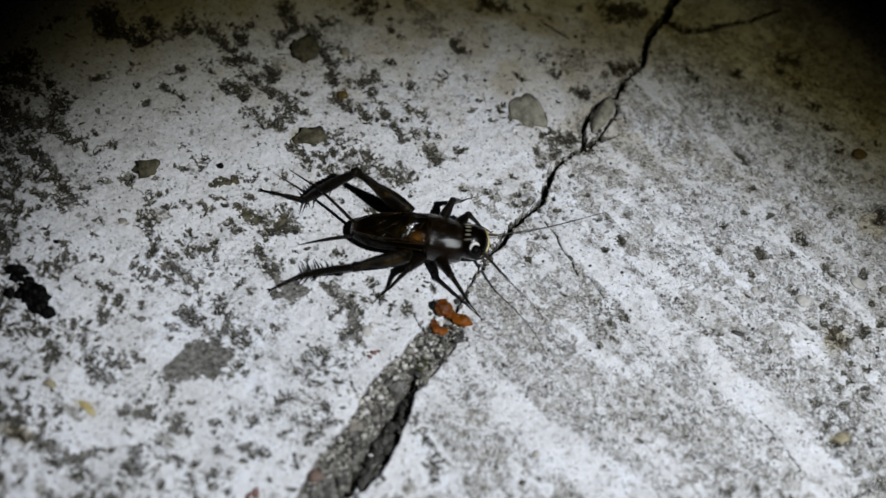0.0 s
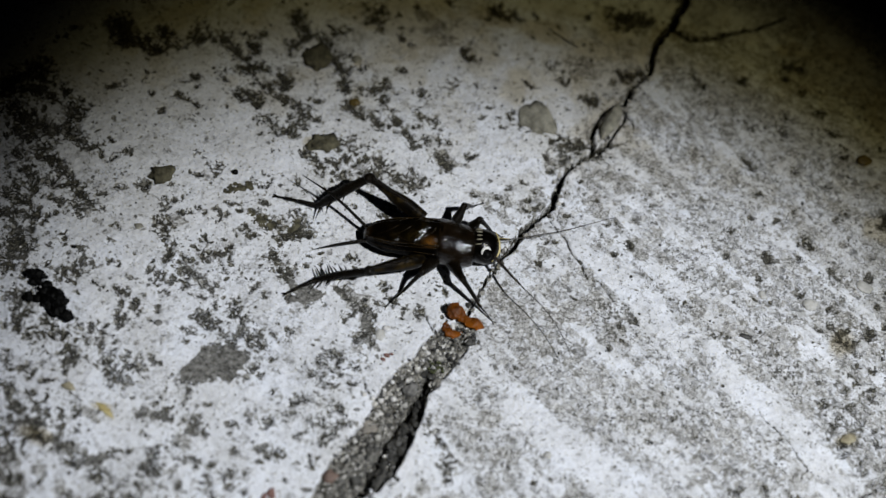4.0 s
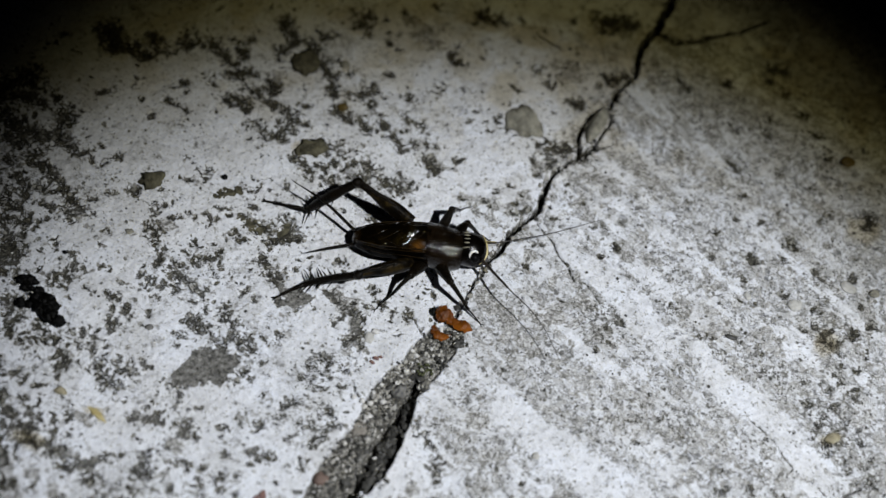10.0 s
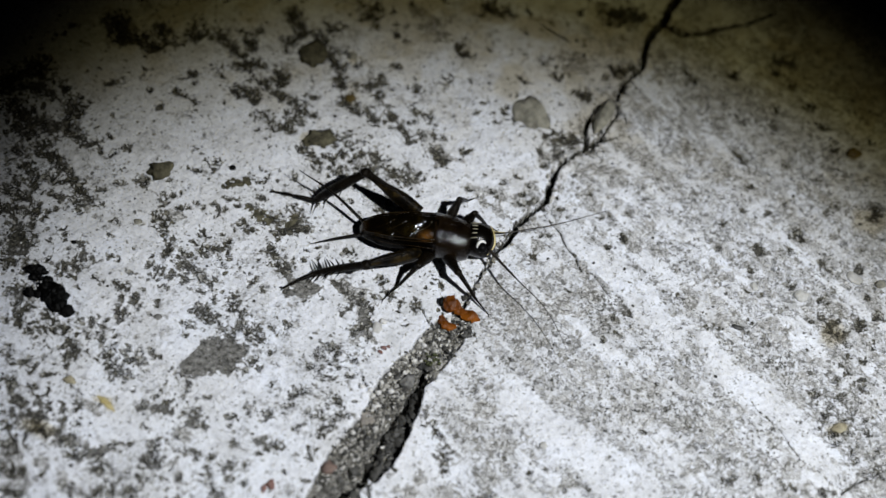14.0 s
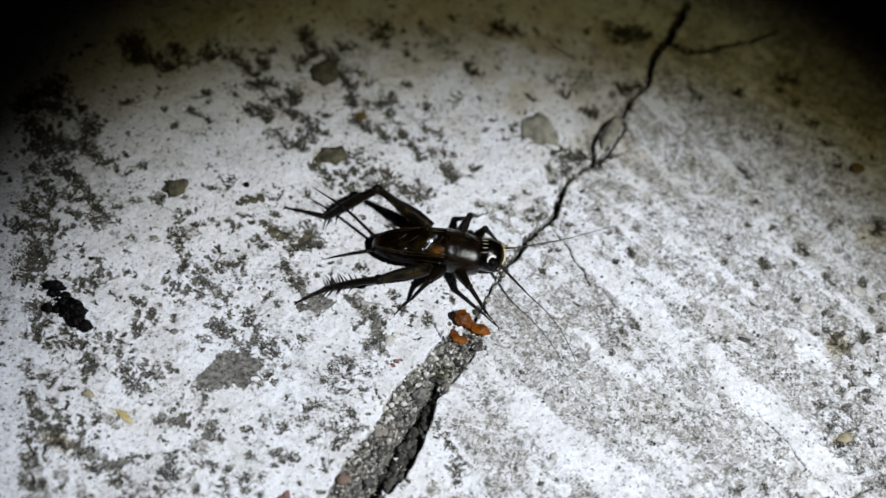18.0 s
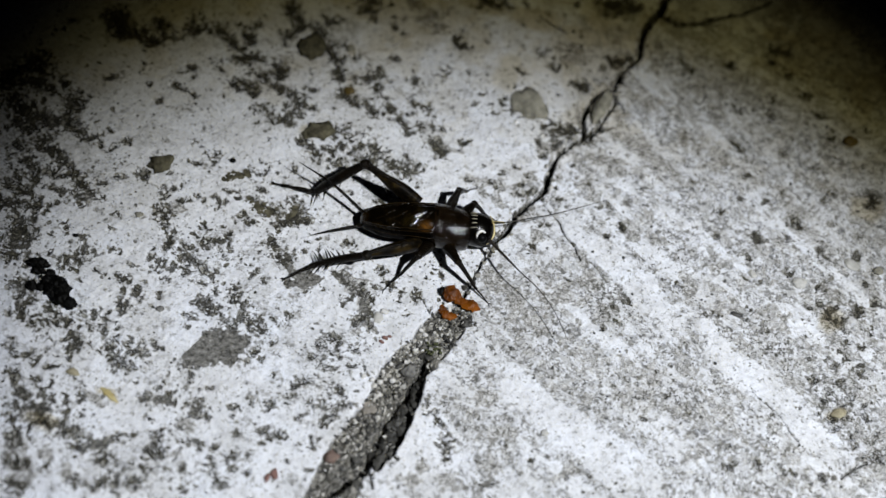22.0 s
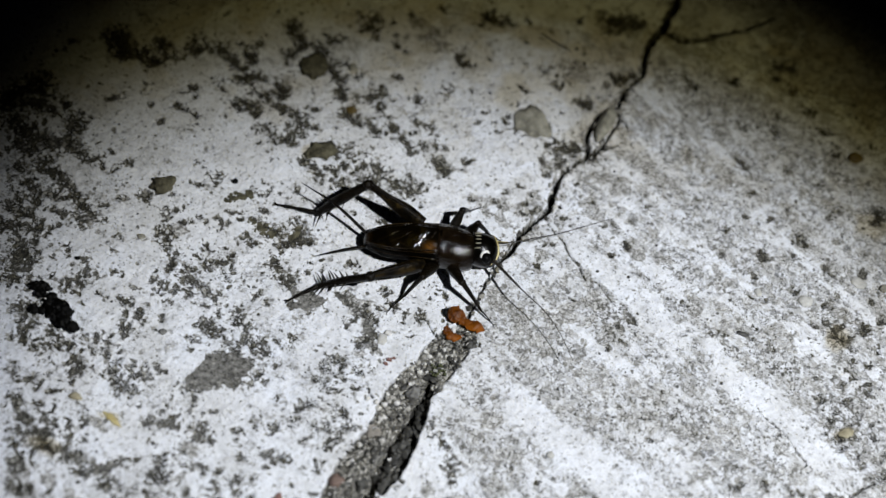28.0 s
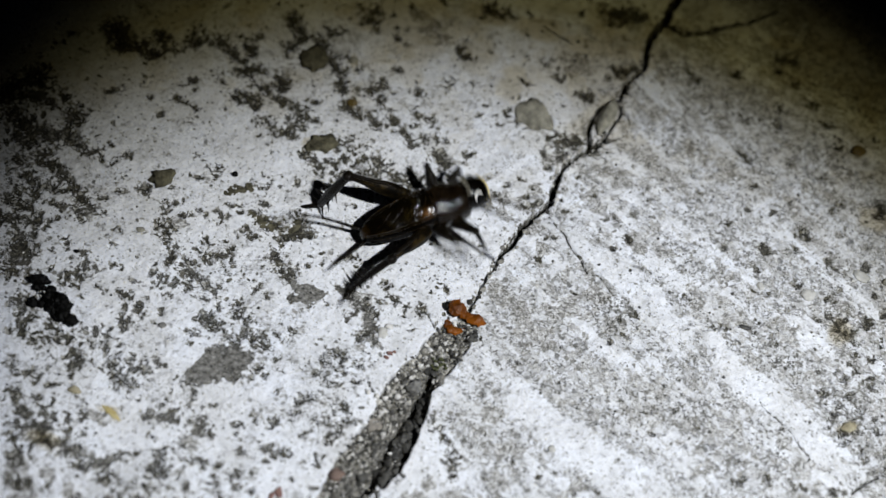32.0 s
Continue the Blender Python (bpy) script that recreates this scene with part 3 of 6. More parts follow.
DARK_WEAR_6 = [
    ((-36.7, -14.7, 0.45), (-36.3, -15.6, 0.53)), ((-37.1, -16.2, 0.45),), ((-38.2, -16.9, 0.52), (-37.4, -17.3, 0.75)), ((-33.6, -15, 0.38),),
    ((-29, -14.9, 0.6), (-28.1, -15.6, 0.68), (-27, -15.8, 0.45)), ((-26.9, -13.7, 0.38),), ((-27.2, -5.8, 0.7),), ((-26.7, -8.3, 0.62),),
    ((-51.4, -16.6, 0.75), (-50.2, -17.2, 0.9), (-51, -18.2, 0.6)), ((-49.7, -16.3, 0.6),), ((-49.5, -18.3, 0.75),), ((-50.1, -20.1, 0.44), (-49.6, -20.8, 0.3)),
    ((-51.5, -20.3, 0.37),), ((-47.8, -20.8, 0.44), (-46.8, -21.7, 0.59)), ((-46.5, -19, 0.6), (-45.1, -20.4, 0.67), (-43.6, -20.6, 0.67)), ((-44.2, -21.4, 0.44),),
    ((-42.9, -19.5, 0.59),), ((-41.4, -18.4, 0.45), (-40.1, -19, 0.52), (-39, -19.8, 0.3)),
]
DARK_WEAR_7 = [
    ((-40.9, -20.9, 0.59),), ((-43.2, -22.4, 0.44), (-43.4, -23, 0.51)), ((-42.3, -23.4, 0.73), (-42.4, -24.4, 0.66), (-41.6, -24.5, 0.51)),
    ((-50.3, -25.3, 0.51), (-49.3, -25.9, 0.58), (-48.2, -26.2, 0.58), (-47.5, -25.6, 0.51)), ((-46.6, -27, 0.29),), ((-44.8, -27.2, 0.36), (-43.7, -26.8, 0.29)),
    ((-45.6, -23.4, 0.22),), ((-40.5, -23.4, 0.44),), ((-38.4, -23.5, 0.58), (-37.2, -24.2, 0.58)), ((-36.3, -25.1, 0.87), (-35, -25.9, 1.09), (-33.7, -25.7, 0.73)),
    ((-36.9, -26.8, 0.58),), ((-35.4, -23.4, 0.44), (-34.2, -23.5, 0.58)), ((-36, -21.7, 0.37),), ((-33.9, -22.1, 0.29),), ((-29.4, -17.9, 0.6), (-29.5, -19.1, 0.37)),
    ((-27.7, -15.9, 0.53), (-26.6, -15.9, 0.6), (-26, -16.4, 0.37)),
]
DARK_WEAR_8 = [
    ((-24.9, -17.5, 0.52),), ((-24.7, -19.7, 0.37), (-25.2, -19.5, 0.22)), ((-24, -21.7, 0.29),), ((-28, -24.6, 0.44), (-27, -24.2, 0.36)), ((-29.5, -24.3, 0.44),),
    ((-33.7, -27.4, 0.43),), ((-30.2, -27.3, 0.29),), ((-31.2, -29.1, 0.93), (-30.1, -29.4, 1), (-29.1, -29.6, 0.57)), ((-32.4, -29.5, 0.43),),
    ((-26.5, -29.9, 0.71), (-25.5, -29.9, 0.86)), ((-26.8, -28.5, 0.43),), ((-26.1, -27.2, 0.36), (-24.6, -26.8, 0.43)), ((-27, -30.8, 0.43),), ((-32, -31.7, 0.43),),
    ((-49.3, -28.6, 0.57), (-48.3, -29.6, 0.57)), ((-47.3, -31, 0.57), (-46.5, -31.4, 0.57)), ((-46.7, -33.1, 0.71), (-45.1, -32.9, 0.99), (-44.3, -32, 0.71)),
    ((-44.4, -34.2, 0.56), (-43, -34.4, 0.56)), ((-40.8, -34.7, 0.7),),
]
DARK_WEAR_9 = [
    ((-40.1, -31, 0.36),), ((-45.4, -29.2, 0.21),), ((-41.8, -31.4, 0.21),), ((-43.3, -34.6, 0.63), (-42.5, -34.9, 0.42)), ((-41.3, -34.1, 0.42), (-40.6, -35.1, 0.63)),
    ((-47.1, -37, 0.7), (-45.9, -37.5, 0.83)), ((-47.3, -34.8, 0.56),), ((-37.1, -36.2, 0.7), (-36.1, -36.2, 0.7), (-34.9, -35.3, 0.56), (-34.1, -34.8, 0.35)),
    ((-39.6, -37, 0.35), (-38.2, -37.3, 0.42)), ((-36.3, -38, 0.55), (-35.5, -38.6, 0.35)), ((-46.2, -40.1, 0.83), (-45.3, -41.1, 0.69)), ((-44.6, -40, 0.48),),
    ((-42.2, -40.2, 0.41), (-41.8, -39.4, 0.34)), ((-45.5, -42.9, 0.95), (-44.4, -43.1, 0.82)), ((-38.9, -41.1, 0.55), (-38.1, -41.6, 0.55)),
    ((-35.1, -41.1, 0.41), (-35.3, -41.5, 0.34)),
]
DARK_WEAR_10 = [
    ((-33.8, -39.8, 0.55), (-33.3, -40.8, 0.41)), ((-32.3, -40.6, 0.55), (-31, -40.4, 0.69)), ((-30.1, -34, 0.56),), ((-29.6, -35.6, 0.63), (-29.2, -36.4, 0.63)),
    ((-27.7, -32.4, 0.57),), ((-27.1, -33.8, 0.56),), ((-25, -33.8, 0.42), (-24.7, -34.9, 0.35)), ((-23.1, -34.6, 0.42),),
    ((-22.7, -36.8, 0.56), (-22.1, -38, 0.83), (-21.2, -39.1, 0.69)), ((-22.8, -37.9, 0.55),), ((-27.8, -38.4, 0.35),), ((-29.3, -39, 0.41),), ((-32.9, -34.5, 0.28),),
    ((-30.8, -38.5, 0.41),), ((-21, -17.2, 0.75), (-20.5, -16.3, 0.6)), ((-20.2, -17.8, 0.75),), ((-21.5, -18.5, 0.6),), ((-24.8, -17.4, 0.6),),
    ((-22.8, -22.7, 0.44), (-20.8, -22.1, 0.37)), ((-19.6, -21.7, 0.37),), ((-18.5, -19.1, 0.37),), ((-23, -16.3, 0.6),),
]
DARK_WEAR_11 = [
    ((-23.4, -8.9, 0.46),), ((-22, -10.3, 0.69), (-21.3, -11, 0.38)), ((-24.8, -12.5, 0.61), (-24, -12.8, 0.53)), ((-24.2, -14.1, 0.45),),
    ((-19.6, -7.8, 0.77), (-19, -6.8, 0.62)), ((-19.1, -14.4, 0.23),), ((-15.7, -11.4, 0.38),), ((-18.1, -10.5, 0.46),), ((-13.6, -10.9, 0.38),), ((-17.1, -15.2, 0.45),),
    ((-12, -8.5, 0.31), (-10, -9.8, 0.38)), ((-7.4, -11, 0.38), (-7, -12.1, 0.3)), ((-7.2, -14.6, 0.38),), ((-10.6, -11.8, 0.53), (-10.8, -12.7, 0.46)),
    ((-8.8, -14.8, 0.38),), ((-6.8, -13.6, 0.3),), ((-6.8, -6.7, 0.47),), ((-13, -18.3, 0.37),), ((-12.6, -19, 0.37),), ((-13, -20.5, 0.44), (-11.9, -20.7, 0.59)),
    ((-10.8, -17.1, 0.52),), ((-10, -17.6, 0.3),), ((-8.8, -18.3, 0.45),),
]
DARK_WEAR_12 = [
    ((-17.8, -24.1, 0.29),), ((-14.7, -24.8, 0.65), (-13.8, -24.2, 0.66)), ((-9.9, -24.3, 0.29), (-9, -25.3, 0.29)), ((-15.4, -26.8, 0.51), (-14.6, -26.1, 0.36)),
    ((-12.5, -27.1, 0.43), (-11.2, -26.8, 0.65), (-10.1, -27, 0.58)), ((-10.5, -28.6, 0.57), (-10.7, -29.4, 0.29)), ((-9.2, -26.5, 0.43), (-8, -26.3, 0.36)),
    ((-19.7, -27.6, 0.43),), ((-17.6, -27.8, 0.43),), ((-21.6, -28.8, 0.36),), ((-17.6, -31.4, 0.5),), ((-15.7, -31.6, 0.57),), ((-20.5, -32.3, 0.42),),
    ((-17.4, -33.1, 0.35),), ((-13.5, -29.4, 0.29),), ((-11.8, -31.5, 0.5), (-11.3, -32.4, 0.42)), ((-10.8, -31.3, 0.35),), ((-20.7, -35.7, 0.91), (-20.1, -37.1, 0.83)),
    ((-18.4, -37.1, 0.42),), ((-18.4, -34.5, 0.35),), ((-13.3, -32.5, 0.21),),
]
DARK_WEAR_13 = [
    ((1.7, -24.6, 0.51), (1.6, -25.6, 0.36)), ((2.8, -25.1, 0.58),), ((3.7, -26.9, 0.51),), ((4.4, -29.1, 0.57), (4.7, -31.3, 0.5)), ((1.7, -31.8, 0.35),),
    ((-30, 19.5, 1.02), (-28.4, 19.3, 1.02), (-27.8, 18, 0.68)), ((-30.2, 18.7, 0.68),), ((-27.6, 20.9, 0.85), (-26.8, 20.6, 0.68)),
    ((-25.1, 20, 0.51), (-24.1, 19, 0.51)), ((-25.1, 21.9, 0.69),), ((-26.5, 15.4, 0.92), (-25.4, 15.6, 0.84), (-25.3, 14.7, 0.67), (-24.3, 13.7, 0.67)),
    ((-23.3, 14.5, 0.84), (-22.4, 13.9, 0.75)), ((-22.5, 15.3, 0.5),), ((-22.5, 18.6, 0.85), (-21.5, 17.4, 0.84), (-21, 15.9, 0.59)), ((-21, 18.9, 0.68),),
    ((-19.5, 16.8, 0.51),), ((-16.7, 14.1, 0.83), (-16.1, 12.8, 0.58)),
]
DARK_WEAR_14 = [
    ((-20.1, 11.4, 0.58), (-19.1, 10.4, 0.66)), ((-17.9, 9.7, 0.66),), ((-16.1, 10.2, 0.66), (-15.6, 9.5, 0.49)), ((-15, 14.4, 0.67), (-14.6, 13.6, 0.42)),
    ((-14.8, 11.7, 0.5),), ((-13.5, 10.7, 0.41),), ((-12, 11.8, 0.5),), ((-10.8, 12.5, 0.5), (-10.4, 11.1, 0.58)), ((-12.2, 14, 0.42),), ((-12.2, 9.6, 0.41),),
    ((-14.7, 8.5, 0.65),), ((-8.1, 10, 0.66), (-6.5, 9.6, 0.82), (-5.8, 8.7, 0.49)), ((-8.8, 11.9, 0.33),), ((-10.3, 9.3, 0.57),), ((-4.4, 10.2, 0.33),),
    ((-15.4, 20, 0.85), (-14.5, 19.2, 0.68)), ((-14.7, 22.6, 0.6),), ((-17.1, 23, 0.69), (-17.6, 23.9, 0.69)),
    ((-12.8, 22.9, 0.69), (-12.2, 24, 0.86), (-11.7, 24.6, 0.69)),
]
DARK_WEAR_15 = [
    ((-11.6, 21.7, 0.6), (-11.1, 20.8, 0.51)), ((-12.1, 18.7, 0.85), (-11.6, 17.7, 0.68)), ((-13.7, 18.6, 0.51),),
    ((-9.5, 19.3, 0.68), (-8.6, 18.3, 0.68), (-7.7, 17.3, 0.67), (-7.4, 16.2, 0.5)), ((-6.6, 15.4, 0.5), (-5.5, 15.3, 0.34)), ((-6.7, 23.7, 0.69),),
    ((-7, 20.7, 0.51), (-5.8, 20, 0.77), (-4.6, 19.8, 0.68)), ((-5.8, 18.6, 0.51),), ((-4.9, 16.4, 0.59),), ((-3.1, 16.7, 0.51),),
    ((-3, 14.4, 0.58), (-2.2, 14.1, 0.67), (-1.3, 12.9, 0.75)), ((-2.8, 25.9, 0.78),), ((-48.1, 26.9, 2.12), (-47.2, 24.7, 1.26), (-45, 25.2, 1.18)),
    ((-42.4, 27.2, 1.19), (-41.4, 25.9, 1.01), (-40, 25.2, 0.84)), ((-42.8, 24, 1.18), (-44.4, 24.3, 1.01)),
]
DARK_WEAR_16 = [
    ((-37.8, 29.1, 1.03), (-37.8, 27.1, 1.19), (-36.4, 27.9, 1.02)), ((-34.1, 27.9, 0.85), (-33.1, 26.7, 0.76), (-31.7, 25.5, 0.68), (-30.8, 24.9, 0.67)),
    ((-30.6, 27.7, 0.77), (-29.8, 26.7, 0.68)), ((-30.9, 23.5, 0.84), (-29.4, 23.8, 0.84), (-27.9, 23.7, 0.92)), ((-28.1, 20.8, 1), (-26.9, 20.6, 0.66)),
    ((-29.9, 18.5, 0.58), (-28.5, 19.1, 0.83)), ((-33.4, 21.8, 0.67),), ((-36.7, 20.5, 0.66),), ((-47.5, 16.6, 0.33), (-45.8, 17.4, 0.33)),
    ((-25, 22.6, 0.84), (-24.9, 21.2, 0.67)), ((-29.4, 29.4, 0.51),), ((-25.1, 28.8, 0.85),), ((-57.1, 17.4, 1.81), (-56, 16.2, 1.23)), ((-53, 15, 0.82),),
    ((-51.3, 12.6, 0.81), (-50.3, 11.4, 0.64)), ((-58.1, 14.4, 1.22),),
]
DARK_WEAR_17 = [
    ((-25.6, 33.6, 0.87), (-24.1, 32, 0.86), (-23.5, 30.6, 0.77), (-24.1, 29.5, 0.77), (-24.6, 28.2, 0.77)), ((-22, 31, 0.69), (-20.6, 29.8, 0.86), (-20.8, 28.3, 0.68)),
    ((-19.5, 32, 0.69), (-17.7, 32.8, 0.69)), ((-18.7, 27.3, 1.02), (-17.6, 25.6, 0.84), (-17.3, 23.8, 0.67), (-16.7, 22.5, 0.58)), ((-15.1, 26.6, 0.68),),
    ((-14.6, 35, 1.04), (-14.4, 36.5, 0.88)), ((-13.6, 33.7, 0.61),), ((-9.8, 27.2, 0.59),), ((-10.6, 32.4, 0.52),), ((-9.4, 31.9, 0.52),),
    ((-1.7, 32.3, 0.6), (-2, 31.3, 0.52), (-0.4, 31.3, 0.52)), ((-2.8, 26.3, 0.76),), ((2.1, 21.6, 0.42),), ((1.5, 39.9, 1.06), (3.9, 39.9, 0.88), (5.1, 39.6, 0.71)),
]
DARK_WEAR_18 = [
    ((11.6, 30.7, 0.6), (12.5, 29.4, 0.51)), ((10.3, 32.3, 0.69),), ((15.8, 27.7, 0.59), (16.6, 27.1, 0.59)),
    ((19.5, 32.8, 0.52), (20.4, 32, 0.69), (21.9, 32.8, 0.78), (22.6, 33.4, 0.61)), ((18.9, 31.2, 0.43),), ((7.2, 28.8, 0.34), (8.1, 28, 0.26)), ((6, 23.4, 0.33),),
    ((4.3, 22.1, 0.33),), ((13.7, 19.4, 0.91), (13, 18.3, 0.66), (14.9, 18.7, 0.82)), ((11.8, 19.5, 0.41),), ((19, 42.1, 1.61), (21.8, 42.7, 1.61)),
    ((27.8, 41.4, 0.71), (29.4, 41.3, 0.71)), ((42.9, 38.6, 0.88), (44.5, 39, 0.88)), ((36.5, 34.9, 0.61),), ((42.8, 36.5, 0.53),), ((36, 29.7, 0.51),),
    ((29.9, 34.5, 0.44), (31.5, 32.9, 0.43)),
]
DARK_WEAR_19 = [
    ((37.6, 27.9, 0.43), (38.4, 27.4, 0.43)), ((45, 34.7, 0.52),), ((53.6, 34.1, 0.61),), ((47.5, 31.8, 0.61),), ((43.3, 30.3, 0.43),), ((42.6, 27.4, 0.6),),
    ((48.7, 28.8, 0.51), (49.9, 28.6, 0.43)), ((56, 27.5, 0.51),), ((15.9, 20, 0.85), (14.2, 18.2, 0.76), (13.5, 16.7, 0.67)), ((18, 18.5, 0.68),), ((12.2, 15.1, 0.59),),
    ((8.6, 12.5, 0.33),), ((1.1, 14.9, 0.42), (1.8, 15.4, 0.34)), ((-1, 13.4, 0.67),), ((11.2, 16.7, 0.51),), ((16.1, 14, 0.42),), ((15, 8.3, 0.49),), ((26.7, 0.8, 0.4),),
    ((22.2, -10.3, 0.31),), ((51.4, 25, 0.52),), ((37.5, 22, 0.43), (38.9, 20.7, 0.43)), ((44.5, 21.3, 0.52),), ((39.7, 16.7, 0.42),), ((32.4, 14.1, 0.33),),
]
DARK_WEAR_20 = [
    ((38.9, 12.7, 0.42),), ((42.4, 12.6, 0.42),), ((44.7, 14.7, 0.34),), ((45.8, 16.5, 0.34),), ((48.8, 19.4, 0.43),), ((55.4, 20.9, 0.43),),
    ((57.3, 16.9, 0.68), (56.6, 14.9, 0.67)), ((51.6, 15.8, 0.51),), ((50.1, 14.6, 0.34),), ((36.5, 10.2, 0.33),), ((41.6, 6.7, 0.57),), ((40.3, 3.4, 0.4),),
    ((31.5, -2.1, 0.4),), ((45.9, 2.3, 0.4),), ((42.3, -0.1, 0.32),), ((39.2, -5.2, 0.2), (39.9, -5.4, 0.2)), ((40.5, -5.8, 0.31),),
    ((43.1, -5.9, 0.23), (43.4, -6.8, 0.23)), ((44.6, -2.2, 0.4), (45.2, -2.6, 0.4)), ((51.2, -2.7, 0.63), (52, -3.8, 0.63)), ((52.6, -1.2, 0.48),), ((53.4, -5.1, 0.47),),
    ((53.1, -3.5, 0.47),), ((51.8, 2.1, 0.48),), ((52.6, 0.3, 0.48),),
]
DARK_WEAR_21 = [
    ((49.7, 0.4, 0.48),), ((50.1, -1.7, 0.48),), ((55.2, -2, 0.56),), ((45.4, 7.4, 0.57),), ((46.8, 9.9, 0.58), (46.4, 10.7, 0.5)), ((49.9, 6.5, 0.41), (50.7, 5.3, 0.41)),
    ((54.8, 6.1, 0.57),), ((55.1, 9.7, 0.41),), ((47.9, -4.6, 0.39),), ((48, -6.6, 0.39),), ((51.4, -14.5, 0.61),), ((52.5, -13.2, 0.61),), ((51.4, -18.2, 0.6),),
    ((53.3, -18.1, 0.45),), ((54.4, -20.3, 0.52),), ((54.8, -21.4, 0.37),), ((54, -14.9, 0.45), (54.3, -15.2, 0.38)), ((57.6, -19.3, 0.37), (57.9, -19.7, 0.3)),
    ((56.5, -17.6, 0.38),), ((55.8, -15.7, 0.38),), ((57.9, -22, 0.37), (57.2, -22.9, 0.59), (56.2, -23.4, 0.44)), ((51.3, -26.5, 0.8), (50.6, -26.3, 0.58)),
    ((51.7, -25.3, 0.29),),
]
DARK_WEAR_22 = [
    ((55, -11.5, 0.61),), ((50.8, -16.2, 0.6),), ((48, -18.7, 0.3),), ((47.6, -17.2, 0.3),), ((44.2, -22.8, 0.37),), ((38.5, -26.9, 0.29),), ((39, -24.1, 0.29),),
    ((39.7, -26.5, 0.22), (39.4, -27.1, 0.22)), ((44.1, -19, 0.22),), ((9.5, -34.1, 0.84),), ((8.5, -33.9, 0.35),), ((4.3, -28.3, 0.57),), ((8.3, -31.2, 0.28),),
    ((35.2, -5.9, 0.31),), ((37, -5.7, 0.31),), ((33, 6, 0.24),), ((36, 6.5, 0.33),), ((-24.1, 0.7, 0.72), (-22.9, 0.2, 0.87), (-21.5, -0.4, 0.79)),
    ((-19.5, 1.6, 0.56), (-18.7, 0.6, 0.64), (-18.1, -0.5, 0.71), (-19.6, -1.1, 0.71)), ((-21, -1.9, 0.71), (-20, -2, 0.63)),
]
DARK_WEAR_23 = [
    ((-21.4, -4.7, 0.63), (-20.6, -5.6, 0.7), (-19.9, -6.8, 0.7), (-19.2, -7.7, 0.54)), ((-12, -3.3, 0.39), (-11.1, -3.4, 0.31)), ((-17.2, -0.9, 0.4),),
    ((-22.2, -3.3, 0.39),), ((-15.4, -4.9, 0.31),), ((-24.7, -1.9, 0.39),), ((-25.9, -1.7, 0.32),), ((50.6, 0.1, 0.48),), ((51.8, -2, 0.48),), ((52.9, -4.5, 0.55),),
    ((53.5, -6.9, 0.47),), ((52.8, -8.2, 0.39),), ((52.1, -10.6, 0.46),), ((51.4, -13.1, 0.53),), ((53.5, -9.3, 0.39),), ((55.3, -11.4, 0.38),), ((51.1, -15.8, 0.45),),
    ((50.4, -17.9, 0.37),), ((51.9, -19.6, 0.45),), ((54, -18, 0.45),), ((55.1, -19.4, 0.37),), ((56.9, -20.6, 0.37),), ((57.4, -21.9, 0.37),), ((54.8, 4.4, 0.41),),
    ((55.9, 2.4, 0.4),), ((57.4, -0.3, 0.48),),
]
DARK_WEAR_24 = [
    ((56.7, -4.6, 0.47),), ((55.7, -7.3, 0.47),), ((49.3, -13.3, 0.46),), ((48.5, -10.2, 0.39),), ((5.5, 9.4, 0.41),), ((7.2, 11.1, 0.41),), ((10, 9.7, 0.49),),
    ((9.1, 7.8, 0.41),), ((11.4, 8.9, 0.41),), ((10.2, 11.1, 0.33),), ((6.3, 8.6, 0.33),),
    ((-22.1, -19.1, 0.61), (-21.2, -17.8, 0.69), (-20.6, -16.9, 0.92), (-20.1, -16.5, 0.61)), ((-23.9, -17.8, 0.53), (-25, -18.8, 0.3)),
    ((-20.4, -21.1, 0.53), (-21, -21.8, 0.45)), ((-28.7, -24.5, 0.45), (-27.6, -24.4, 0.37)), ((-24.5, -19.5, 0.23),), ((-23.9, -21.6, 0.23),), ((-22.1, -21.1, 0.3),),
    ((-23.3, -14.9, 0.46),), ((-12.5, -8, 0.31), (-11.5, -8.6, 0.39)), ((-10.3, -9, 0.46), (-9.3, -9.9, 0.54)),
]
DARK_WEAR_25 = [
    ((-8.6, -10.6, 0.61), (-7.8, -11.3, 0.53)), ((-8.2, -13.2, 0.61), (-7.7, -14.1, 0.6)), ((-6.8, -15.1, 0.3),), ((-10.8, -8.1, 0.23),), ((2.6, 9, 0.33),),
    ((5.6, 7.4, 0.33),), ((9.3, 7.9, 0.33), (11.1, 8.7, 0.33)), ((9.2, 12.3, 0.25),), ((14.5, 8.4, 0.33),), ((14.3, 11.5, 0.25),), ((18.8, 11.5, 0.33),),
    ((8.7, 6, 0.33),),
]
DARK_WEAR = [*DARK_WEAR_1, *DARK_WEAR_2, *DARK_WEAR_3, *DARK_WEAR_4, *DARK_WEAR_5, *DARK_WEAR_6, *DARK_WEAR_7, *DARK_WEAR_8, *DARK_WEAR_9, *DARK_WEAR_10, *DARK_WEAR_11, *DARK_WEAR_12, *DARK_WEAR_13, *DARK_WEAR_14, *DARK_WEAR_15, *DARK_WEAR_16, *DARK_WEAR_17, *DARK_WEAR_18, *DARK_WEAR_19, *DARK_WEAR_20, *DARK_WEAR_21, *DARK_WEAR_22, *DARK_WEAR_23, *DARK_WEAR_24, *DARK_WEAR_25]
